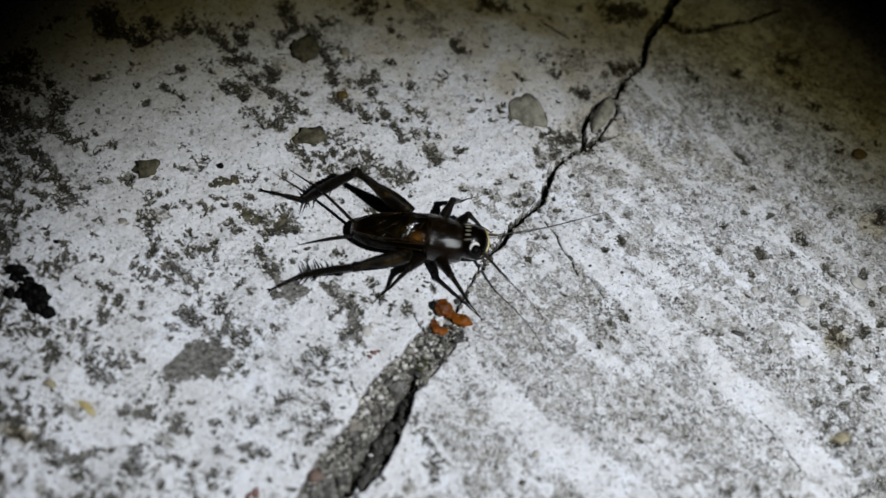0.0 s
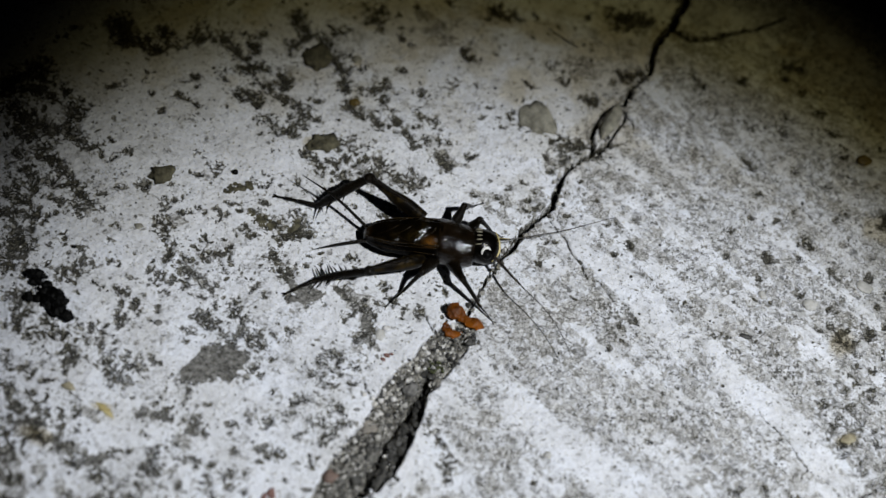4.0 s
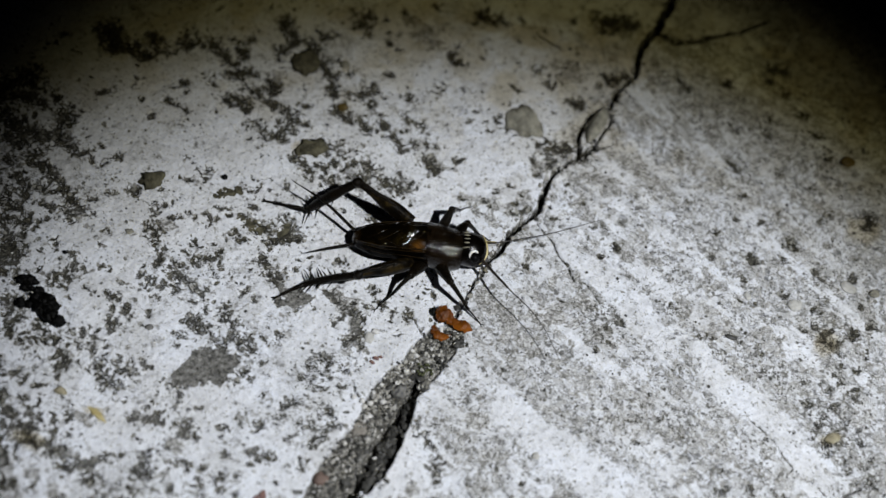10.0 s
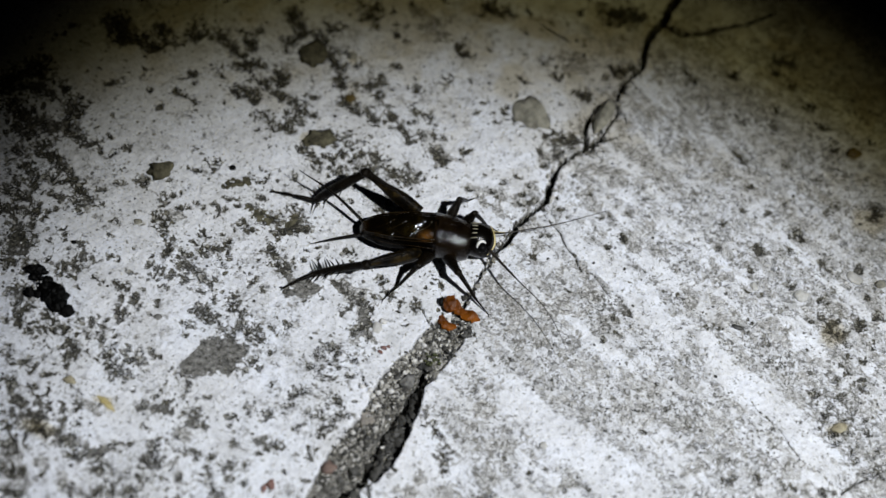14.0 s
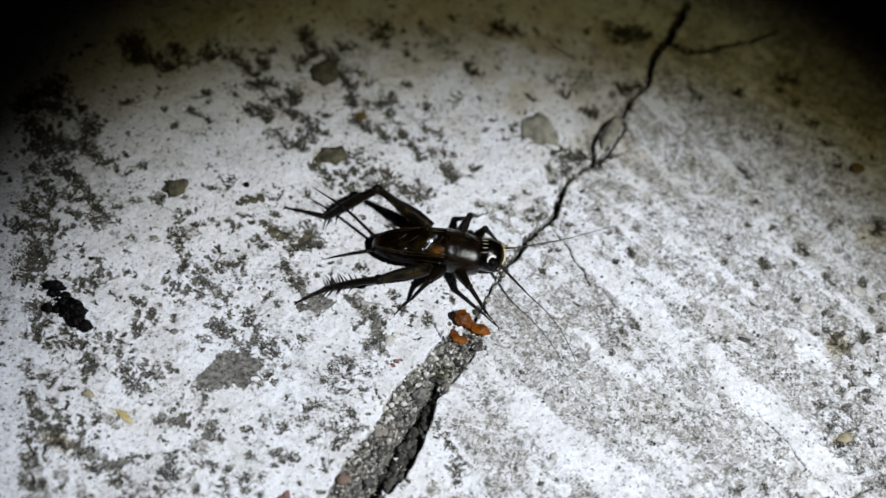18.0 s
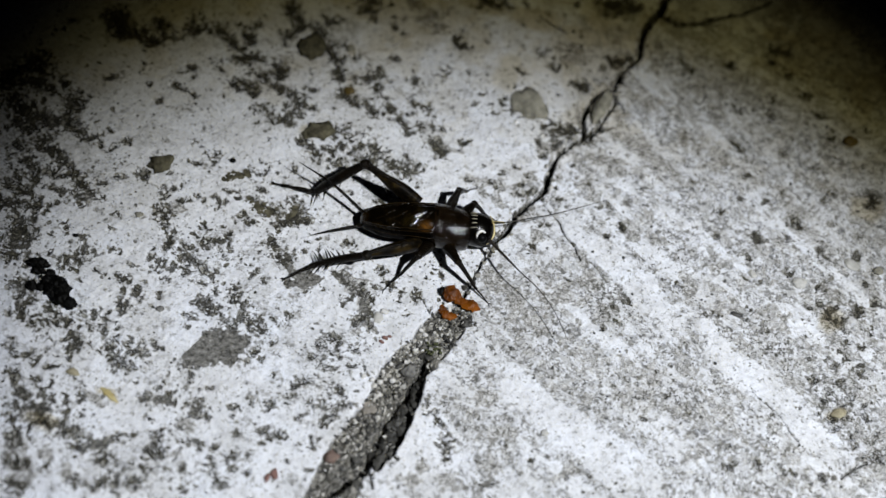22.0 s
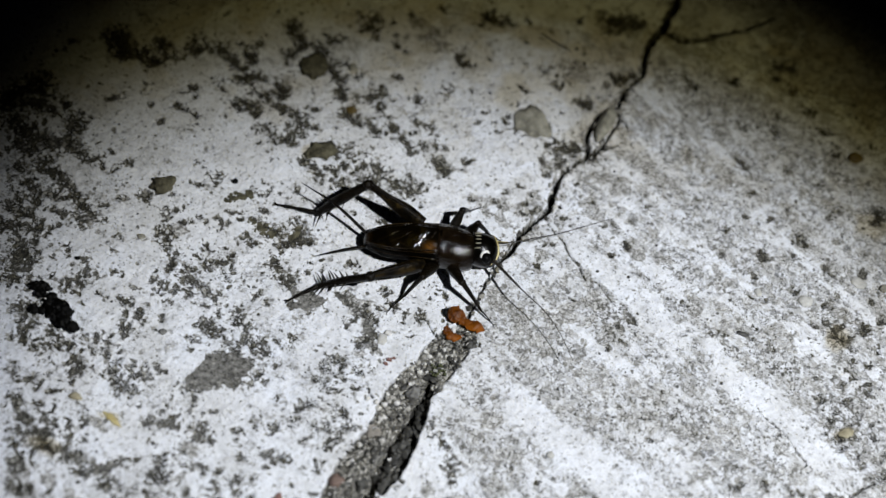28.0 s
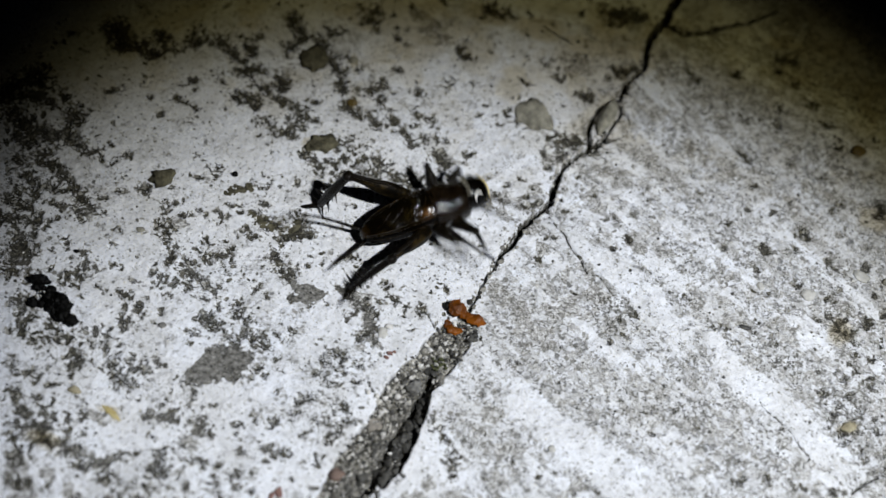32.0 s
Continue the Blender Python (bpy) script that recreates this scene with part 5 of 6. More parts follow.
    me.polygons.add(len(quads))
    me.polygons.foreach_set("loop_start", np.arange(0, quads.size, 4))
    me.update(calc_edges=True)
    me.shade_smooth()
    for key, values in (("bare", worn * inside), ("grit", grit), ("stain", stain), ("fill", fill), ("crowd", crowd), ("film", film), ("slab", slab), ("crumb", crumb)):
        me.attributes.new(key, "FLOAT", "POINT").data.foreach_set("value", values.ravel().astype(np.float32))
    me.materials.append(CONCRETE)
    ground = new("ground", me)
    tagged(ground, "old white-coated concrete with grey flaked patches and a mortar-filled crack", "ground", kind="structure")
    return xs, ys, height


GROUND_X, GROUND_Y, GROUND_Z = build_ground()


def ground_height(x, y):
    """Height of the concrete at a place, in millimetres."""
    return float(GROUND_Z[np.argmin(abs(GROUND_Y - y)), np.argmin(abs(GROUND_X - x))])


# ---- the cricket, in its own space: x ahead, y to its left, origin on the ground under the neck of the wings ----
CRICKET_AT, CRICKET_TURN, BODY_SIDE = (-1.14, -0.77), 3.7, 0.96
cricket = new("cricket")
cricket.empty_display_size = 0.004
tagged(cricket, "dark brown field cricket with glossy wings standing on concrete", "cricket")


def local(points):
    """Points taken beside the body's middle line, brought onto it."""
    return [(x, y - BODY_SIDE, z) for x, y, z in points]


def sag(x):
    """How far the hind body hangs to the left and down at a place along it."""
    t = min(1.0, max(0.0, -x / 9.5)) ** 1.5
    return 0.75 * t, -1.6 * t


def build_body():
    bm = loft(bmesh.new(), [(-8.8, 0, 3.0, 0.4, 0.4), (-8.2, 0, 3.0, 0.8, 0.8), (-7, 0, 2.9, 1.7, 1.6), (-4, 0, 2.9, 2.25, 2.0), (-1, 0, 2.9, 2.5, 2.2), (1.2, 0, 2.9, 2.4, 2.1)], steps=8)
    # rings of the abdomen
    for v in bm.verts:
        x = v.co.x / MM
        k = 1 - 0.035 * max(0.0, math.sin(x * 2 * math.pi / 1.15)) ** 4
        dy, dz = sag(x)
        v.co.y = v.co.y * k + dy * MM
        v.co.z = 0.0029 + (v.co.z - 0.0029) * k + dz * MM
    part("abdomen", bm, CHITIN_BROWN, cricket, "dark brown ringed abdomen")
    bm = loft(bmesh.new(), [(0.0, 0, 3.3, 2.7, 2.2), (0.2, 0, 3.3, 2.8, 2.5), (0.9, -0.1, 3.25, 2.92, 2.6), (2.2, -0.25, 3.2, 2.95, 2.62), (3.8, -0.38, 3.1, 2.66, 2.4), (4.55, -0.36, 3.05, 2.42, 2.2), (4.75, -0.34, 3.05, 2.1, 1.9)], seg=72, steps=7, power=2.08)
    for v in bm.verts:
        p = v.co / MM
        if p.z > 4.2:
            v.co.z -= 0.22 * MM * math.exp(-(p.y / 0.22) ** 2) * math.exp(-((p.x - 2) / 1.5) ** 2)
            v.co.z += (0.09 * noise.noise(p * 1.1) + 0.065 * noise.noise(p * 2.9)) * MM
    pronotum = part("pronotum", bm, CHITIN, cricket, "glossy black saddle-shaped neck shield")
    for x in (0.15, 4.6):
        rim = []
        for k in range(15):
            a = radians(12 + 156 * k / 14)
            c, s = math.cos(a), math.sin(a)
            k1 = 1.0 if x < 1 else 0.89
            rim.append((x, (2.8 * math.copysign(abs(c) ** 0.85, c)) * k1 - (0 if x < 1 else 0.36), 3.2 + 2.45 * k1 * abs(s) ** 0.85, 0.07))
        part("rim", tube(bmesh.new(), rim, 6, 2), CHITIN, pronotum)
    return pronotum


def head_point(x, y):
    """Height of the top of the head."""
    h = 2.25 * math.sqrt(max(0.0, 1 - ((x - 5.9) / 2.35) ** 2))
    return 3.0 + h * math.sqrt(max(0.02, 1 - (y / 2.3) ** 2))


def build_head():
    bm = loft(bmesh.new(), [(4.3, 0, 3.1, 1.8, 1.8), (4.9, 0, 3.1, 2.05, 2.1), (5.9, 0, 3.0, 2.2, 2.25), (6.9, 0, 2.85, 2.05, 2.1), (7.6, 0, 2.6, 1.7, 1.85), (8.05, 0, 2.35, 0.9, 1.2)], seg=32)
    head = part("head", bm, HEAD, cricket, "round glossy black head with pale stripes")
    for side in (1, -1):
        bm = lump(bmesh.new(), (6.4, side * 1.75, 3.85 if side < 0 else 3.5), (0.6, 0.55, 0.68), 0.02, 1, 3)
        part("eye", bm, EYE, head, "shiny black compound eye")
        ring = [(5.75, side * 1.9, 4.2, 0.08), (5.75, side * 1.62, 4.5, 0.17), (6.0, side * 1.34, 4.76, 0.2), (6.4, side * 1.22, 4.78, 0.18), (6.75, side * 1.3, 4.56, 0.1)]
        if side < 0:
            part("eye_ring", tube(bmesh.new(), ring, 8), WHITE_MARK, head, "white arc round the eye")
        palp = [(7.6, side * 0.8, 1.9, 0.16), (8.2, side * 1.1, 1.3, 0.15), (8.0, side * 1.3, 0.6, 0.14), (8.4, side * 1.4, 0.25, 0.18)]
        part("palp", tube(bmesh.new(), palp, 6), STRIPE if side < 0 else LEG, head, "pale dusty mouth feeler" if side < 0 else "")
    band = [(7.25, 1.5, 4.35, 0.05), (7.62, 0.8, 4.3, 0.09), (7.85, 0, 3.95, 0.17), (7.9, -0.8, 3.55, 0.18), (7.55, -1.5, 3.25, 0.14), (7.1, -2.0, 2.9, 0.06)]
    part("face_band", tube(bmesh.new(), band, 8), PALE, head, "yellow curved band between the feelers")
    for y in (1.45, 0.85, 0.25, -0.35, -0.95):
        z0, z1 = head_point(4.75, y), head_point(5.6, y)
        part("stripe", tube(bmesh.new(), [(4.8, y, z0 + 0.08, 0.06), (5.15, y, head_point(5.15, y) + 0.1, 0.11), (5.6, y * 0.95, z1 + 0.06, 0.05)], 6), STRIPE, head, "short cream stripe")
    lower = lump(bmesh.new(), (7.7, 0, 1.5), (0.6, 1.0, 0.7), 0.1, 3, 2)
    part("mandible", lower, CHITIN, head)
    return head


def build_feelers(head):
    runs = [
        ([(7.67, 1.52, 4.4), (9.06, 1.07, 5.2), (12.65, 2.33, 5.0), (16.37, 4.21, 4.0), (22.77, 8.36, 1.8)], (7.6, 0.7, 4.0)),
        ([(7.26, -1.25, 3.9), (10.9, -5.4, 5.0), (13.82, -8.19, 5.0), (15.95, -10.7, 4.3), (17.86, -13.98, 3.2)], (7.3, -1.5, 3.4)),
    ]
    for line, root in runs:
        pts = [root, *local(line)[1:]]
        radii = (0.16, 0.1, 0.075, 0.06, 0.035)
        part("feeler", tube(bmesh.new(), [(*p, r) for p, r in zip(pts, radii)], 6, 10), FEELER, head, "long thin brown feeler")
        a, b = Vector(pts[0]), Vector(pts[1])
        part("feeler_base", tube(bmesh.new(), [(*a, 0.24), (*(a + (b - a) * 0.4), 0.19), (*(a + (b - a) * 0.95), 0.14)], 8), PALE if pts[1][1] > 0 else FEELER, head, "pale base of the feeler" if pts[1][1] > 0 else "dark base of the feeler")


def wing_point(side, lift, inner, u, v, inset=0.0):
    """A place on the fore wing, in millimetres: u from root to tip, v from past the middle line down the flank."""
    x = 0.6 - 9.9 * u
    wide = 2.78 * (1 - (0.34 if side > 0 else 0.22) * u**1.7) * (0.14 + 0.86 * math.sqrt(max(0.0, 1 - (max(0, u - 0.55) / 0.45) ** 2.0)))
    high = 2.7 * (1 - 0.10 * u - 0.2 * u**2.5) * (0.25 + 0.75 * math.sqrt(max(0.0, 1 - (max(0, u - 0.8) / 0.2) ** 2)))
    a = radians(90 + inner) - radians(84 + inner) * v
    y = wide * math.copysign(abs(math.cos(a)) ** 0.84, math.cos(a))
    z = 2.85 + high * math.copysign(abs(math.sin(a)) ** 0.84, math.sin(a)) + lift - inset
    z += (0.2 * noise.noise(Vector((x * 0.7, v * 5, side))) + 0.03 * noise.noise(Vector((x * 1.4, v * 12, side)))) * (1 - u * 0.4)
    # the edge where the top turns down to the flank, a raised slanting fold and a sunken drum near the root
    z += 0.13 * math.exp(-(((v - 0.62) / 0.04) ** 2))
    z += sum(h * math.exp(-(((u - 0.32) / 0.11) ** 2) - ((v - c - 1.1 * (u - 0.32)) / 0.05) ** 2) for c, h in ((0.28, 0.14), (0.40, 0.26), (0.52, 0.26)))
    z -= 0.28 * math.exp(-(((u - 0.2) / 0.06) ** 2) - ((v - 0.2) / 0.1) ** 2)
    return Vector((x, side * y, z)) + Vector((0, *sag(x)))


def wing_top(side, lift, inner, x, y):
    """Height of the wing over a place on the back."""
    u = (0.6 - x) / 9.9
    tops = [wing_point(side, lift, inner, u, k / 80) for k in range(60)]
    return min(tops, key=lambda p: abs(p.y - y)).z


def glint_plate(side, lift, inner, x, y, half, wide):
    """A thin lens-shaped plate, added to make a highlight, tilted a little forward and to the right."""
    bm = bmesh.new()
    along = half.normalized()
    across = Vector((0, 0, 1)).cross(along)
    high = wing_top(side, lift, inner, x, y) + 0.1
    rings = []
    for drop, scale in ((0.0, 0.0), (0.0, 0.55), (0.006, 0.85), (0.03, 1.0), (0.2, 0.96)):
        ring = []
        for k in range(18):
            a = 2 * math.pi * k / 18
            wave = 1 + 0.25 * noise.noise(Vector((x + math.cos(a), y + math.sin(a), 0)) * 2.1)
            p = along * (half.length * math.cos(a) * scale * wave) + across * (wide * math.sin(a) * scale * wave)
            z = high - GLINT_TILT.x * p.x - GLINT_TILT.y * p.y - drop
            ring.append(bm.verts.new(Vector((x + p.x, y + p.y, z)) * MM))
        rings.append(ring)
    for r, s in zip(rings, rings[1:]):
        for k in range(18):
            bm.faces.new((r[k - 1], r[k], s[k], s[k - 1]))
    bmesh.ops.remove_doubles(bm, verts=bm.verts, dist=1e-7)
    return bm


def build_wing(side, lift, inner):
    """One fore wing: a curved sheet with raised veins as parts of it."""
    bm = bmesh.new()
    amber, flank = bm.verts.layers.float.new("amber"), bm.verts.layers.float.new("flank")
    nu, nv = 84, 52
    sheets = []
    for inset in (0.0, 0.09):
        rows = []
        for i in range(nu):
            u = i / (nu - 1)
            row = []
            for j in range(nv):
                v = j / (nv - 1)
                w = bm.verts.new(wing_point(side, lift, inner, u, v, inset) * MM)
                w[amber] = (side < 0) * math.exp(-(((u - 0.15) / 0.07) ** 2)) * math.exp(-(((v - 0.54) / 0.12) ** 2)) + 0.3 * max(0.0, (u - 0.88) / 0.12)
                w[flank] = max(min(1.0, max(0.0, (v - 0.66) / 0.06)), 0.4 * min(1.0, max(0.0, (u - 0.4) / 0.3)))
                row.append(w)
            rows.append(row)
        sheets.append(rows)
    for rows in sheets:
        for r, s in zip(rows, rows[1:]):
            for j in range(nv - 1):
                bm.faces.new((r[j], r[j + 1], s[j + 1], s[j]))
    top, low = sheets
    for j in range(nv - 1):
        bm.faces.new((top[0][j], low[0][j], low[0][j + 1], top[0][j + 1]))
        bm.faces.new((top[-1][j], top[-1][j + 1], low[-1][j + 1], low[-1][j]))
    for i in range(nu - 1):
        bm.faces.new((top[i][0], top[i + 1][0], low[i + 1][0], low[i][0]))
        bm.faces.new((top[i][-1], low[i][-1], low[i + 1][-1], top[i + 1][-1]))
    wing = part("wing", bm, WING, cricket, "glossy brown veined fore wing folded over the back")
    # two long veins along the edge of the back, one low on the flank, and slanting ones over the top
    runs = [((0.03, 0.62), (0.5, 0.63), (0.97, 0.60), 0.10), ((0.05, 0.69), (0.5, 0.70), (0.95, 0.68), 0.06), ((0.06, 0.86), (0.5, 0.86), (0.93, 0.84), 0.06)]
    runs += [((0.06 + 0.11 * k, 0.60), (0.20 + 0.12 * k, 0.42), (0.32 + 0.125 * k, 0.16 + 0.02 * k), 0.03 + 0.012 * (k % 2)) for k in (0, 1, 3)]
    runs += [((0.08, 0.15), (0.16, 0.3), (0.27, 0.44), 0.05), ((0.40, 0.18), (0.52, 0.30), (0.66, 0.46), 0.04), ((0.56, 0.16), (0.68, 0.28), (0.82, 0.44), 0.035)]
    for start, middle, end, r in runs:
        line = []
        for k in range(15):
            t = k / 14
            u, v = (((1 - t) ** 2 * p + 2 * t * (1 - t) * (2 * q - (p + o) / 2) + t * t * o) for p, q, o in zip(start, middle, end))
            line.append((*wing_point(side, lift, inner, u, v), r * (1 - 0.5 * t)))
        part("vein", tube(bmesh.new(), line, 6, 1), VEIN, wing)
    # flat plates added on the upper wing, tilted forward to shape its highlight streaks
    if side < 0:
        for (x, y), (tail, flank), wide in (((-1.75, -0.35), (0.34, 0.5), 0.2), ((-2.2, -0.5), (0.3, 0.5), 0.13), ((-2.2, -1.3), (0.26, 0.34), 0.17), ((-2.7, -1.55), (0.16, 0.24), 0.12), ((-5.0, -1.35), (0.3, 0.2), 0.06), ((-1.2, 0.35), (0.26, 0.16), 0.1)):
            part("glint_plate", glint_plate(side, lift, inner, x, y, Vector((-tail, -flank, 0)), wide), GLINT_PLATE, wing, "added flat plate that makes a highlight on the wing")
    return wing


LEGS = {}


def build_leg(key, name, joints, femur, tibia, toe, spines=0):
    hip, knee, ankle, tip = (Vector(p) for p in local(joints))
    f = knee - hip
    n = len(femur)
    pts = [(*(f * (i / (n - 1))), r) for i, r in enumerate(femur)]
    leg = part(name, tube(bmesh.new(), pts, 12, 6, 0.76 if spines else 0.95), CHITIN_BROWN if spines else LEG, cricket, "brown jumping leg with a thick thigh" if spines else "thin dark walking leg", hip)
    if spines:
        rim = [(*(f * q + Vector((0, 0, r * 0.8))), 0.3) for q, r in ((0.1, femur[1] * 0.8), (0.3, femur[2]), (0.5, femur[3]), (0.7, femur[4]), (0.97, femur[5]))]
        part("thigh_ridge", tube(bmesh.new(), rim, 6), LEG, leg, "black upper edge of the thigh")
    swell = femur[-1] * (1.12 if spines else 1.02)
    part("knee", lump(bmesh.new(), tuple(f), (swell * 1.15, swell, swell), 0.12, hip.x), LEG, leg, "dark swollen knee")
    s = ankle - knee
    n = len(tibia)
    children = []
    bend = Vector((0, 0, 0.25 if spines else 0.15))
    pts = [(*(s * (i / (n - 1)) + bend * math.sin(math.pi * i / (n - 1))), r) for i, r in enumerate(tibia)]
    children.append(part("shin", tube(bmesh.new(), pts, 8, 5), LEG, leg, "", f))
    w = tip - ankle
    pts = [(*(s + w * q + Vector((0, 0, 0.12 * math.sin(q * math.pi)))), r) for q, r in ((0, toe), (0.45, toe * 0.75), (0.5, toe * 0.5), (0.75, toe * 0.7), (0.8, toe * 0.45), (1, toe * 0.4))]
    bm = tube(bmesh.new(), pts, 6, 3)
    for turn in (0.5, -0.5):
        q = s + w
        d = Vector((w.x * math.cos(turn) - w.y * math.sin(turn), w.x * math.sin(turn) + w.y * math.cos(turn), 0)).normalized()
        tube(bm, [(*q, toe * 0.4), (*(q + d * 0.35 + Vector((0, 0, 0.05))), toe * 0.3), (*(q + d * 0.55 - Vector((0, 0, 0.1))), 0.02)], 5, 2)
    children.append(part("foot", bm, LEG, leg, "", f))
    side = s.cross(Vector((0, 0, 1))).normalized()
    for k in range(spines):
        q = 0.42 + 0.5 * (k // 2) / (spines // 2 - 1)
        d = (side * (1 if k % 2 else -1) + s.normalized() * 0.75 + Vector((0, 0, 0.12))).normalized() * (1.6 + 0.9 * q + 0.5 * noise.noise(Vector((k * 1.7, hip.x, 0))))
        d = d + Vector((noise.noise(Vector((k * 2.3, 1, 0))), noise.noise(Vector((k * 2.3, 5, 0))), 0.7 * noise.noise(Vector((k * 2.3, 9, 0))))) * 1.3
        base = s * q + bend * math.sin(math.pi * q)
        children.append(part("spine", tube(bmesh.new(), [(*base, 0.16), (*(base + d * 0.55 + Vector((0, 0, 0.15))), 0.1), (*(base + d), 0.02)], 5, 2), LEG, leg, "", f))
    LEGS[key] = (leg, children, hip, knee, ankle)


def build_cricket():
    head = (build_body(), build_head())[1]
    build_feelers(head)
    build_wing(1, 0.0, 8)
    build_wing(-1, 0.16, 24)
    thin = (0.72, 0.68, 0.52, 0.4)
    stout = (0.9, 0.86, 0.66, 0.46)
    shin = (0.38, 0.31, 0.25, 0.2)
    thigh = (1.0, 1.16, 1.24, 1.12, 0.88, 0.6, 0.5, 0.62)
    slim = (0.9, 1.12, 1.12, 1.0, 0.84, 0.64, 0.54, 0.58)
    build_leg("hind_left", "hind_leg", [(-1.95, 3.8, 3.6), (-9.28, 7.2, 6.3), (-15.5, 5.76, 0.8), (-20.97, 6.8, 0.3)], thigh, (0.5, 0.62, 0.72, 0.66, 0.46), 0.34, 12)
    build_leg("hind_right", "hind_leg", [(-1.54, -1.91, 3.0), (-8.01, -5.6, 5.0), (-14.32, -5.23, 1.0), (-18.04, -7.3, 0.2)], slim, (0.5, 0.5, 0.5, 0.46, 0.38), 0.34, 14)
    build_leg("mid_left", "mid_leg", [(2.12, 4.4, 2.5), (3.04, 5.82, 4.5), (4.17, 7.69, 1.5), (5.57, 9.28, 0.1)], thin, shin, 0.15)
    build_leg("mid_right", "mid_leg", [(-0.08, -1.28, 2.2), (-1.46, -4.45, 4.2), (-3.53, -5.61, 1.0), (-5.43, -7.52, 0.1)], stout, shin, 0.15)
    build_leg("front_left", "front_leg", [(4.24, 4.0, 2.3), (5.12, 4.17, 4.2), (6.86, 4.51, 1.2), (8.31, 4.48, 0.1)], thin, shin, 0.15)
    build_leg("front_right", "front_leg", [(1.61, -0.65, 2.3), (3.55, -4.63, 4.0), (6.23, -6.48, 0.8), (7.95, -8.05, 0.1)], stout, shin, 0.15)
    for line in ([(-8.59, 2.3, 1.9), (-13.19, 5.35, 3.7), (-17.64, 7.76, 4.3)], [(-8.9, 0.95, 1.5), (-12.29, -0.1, 1.5), (-14.89, -0.87, 1.2)]):
        part("cercus", tube(bmesh.new(), [(*p, r) for p, r in zip(local(line), (0.24, 0.18, 0.05))], 7, 8), LEG, cricket, "thin tapering tail feeler")
    part("tail_plate", lump(bmesh.new(), (-8.9, 0.7, 1.6), (0.5, 0.42, 0.4), 0.25, 5), CHITIN_BROWN, cricket)
    cricket.matrix_world = pose(CRICKET_AT[0] * MM, CRICKET_AT[1] * MM, 0, 0, 0, CRICKET_TURN)


build_cricket()


# ---- small things lying on the concrete ----
def shell(bm, points, arc, thick, ragged, seed):
    """A curled dry scrap along points (x, y, z, radius)."""
    path = smooth_path(points, 6)
    sheets = []
    for inset in (0.0, thick):
        rows = []
        for i, q in enumerate(path):
            ahead = Vector(path[min(i + 1, len(path) - 1)][:3] - path[max(i - 1, 0)][:3]).normalized()
            side = ahead.cross(Vector((0, 0, 1))).normalized()
            up = side.cross(ahead)
            row = []
            for j in range(15):
                edge = 1 + ragged * noise.noise(Vector((i * 0.5, seed, 0 if j < 7 else 4)))
                a = radians(arc) * (j / 14 - 0.5) * edge
                r = (q[3] - inset) * (1 + 0.26 * noise.noise(Vector((i * 0.22, j * 0.22, seed))) + 0.10 * noise.noise(Vector((i * 0.5, j * 0.5, seed))))
                row.append(bm.verts.new((Vector(q[:3]) + side * (r * 1.25 * math.sin(a)) + up * (r * math.cos(a))) * MM))
            rows.append(row)
        sheets.append(rows)
    for rows in sheets:
        for r, s in zip(rows, rows[1:]):
            for j in range(14):
                bm.faces.new((r[j], r[j + 1], s[j + 1], s[j]))
    top, low = sheets
    for j in range(14):
        bm.faces.new((top[0][j], low[0][j], low[0][j + 1], top[0][j + 1]))
        bm.faces.new((top[-1][j], top[-1][j + 1], low[-1][j + 1], low[-1][j]))
    for i in range(len(path) - 1):
        bm.faces.new((top[i][0], top[i + 1][0], low[i + 1][0], low[i][0]))
        bm.faces.new((top[i][-1], low[i][-1], low[i + 1][-1], top[i + 1][-1]))
    return bm


def build_scraps():
    z = ground_height(3.5, -9.6)
    bm = shell(bmesh.new(), [(-2.5, 1.0, 0.1, 0.2), (-1.9, 0.9, 0.2, 0.85), (-1.1, 0.55, 0.3, 0.95), (-0.2, 0.1, 0.1, 0.5), (0.7, -0.35, 0.1, 0.62), (1.6, -0.5, 0.1, 0.75), (2.6, -0.65, 0.0, 0.08)], 130, 0.14, 0.6, 2.0)
    husk = thing("husk_scrap", bm, ORANGE, (3.9, -9.7, z + 0.15), 0, "curled orange-brown dry husk scrap beside the crack", "husk", smooth=False)
    part("tip", lump(bmesh.new(), (-2.6, 1.0, 0.35), (0.4, 0.55, 0.45), 0.3, 4), CHAR, husk, "blackened end")
    z = ground_height(1.9, -11.8)
    bm = shell(bmesh.new(), [(-0.7, 1.3, 0, 0.1), (-0.95, 0.5, 0.1, 0.42), (-0.6, -0.3, 0.1, 0.55), (0.3, -0.5, 0.1, 0.5), (1.2, 0.1, 0.0, 0.1)], 130, 0.12, 0.6, 7.0)
    thing("husk_scrap", bm, ORANGE, (2.7, -11.3, z + 0.2), 0, "small orange husk scrap at the end of the mortar", "husk", smooth=False)
    z = ground_height(4.6, -12.4)
    bm = bmesh.new()
    for k in range(5):
        lump(bm, (random.uniform(-0.7, 0.7), random.uniform(-0.8, 0.6), 0.2), (0.4, 0.35, 0.35), 0.5, k * 3.1)
    thing("dark_crumb", bm, DARK_GRIT, (4.9, -12.4, z), 0, "dark crumb of debris at the crack", "crumb")


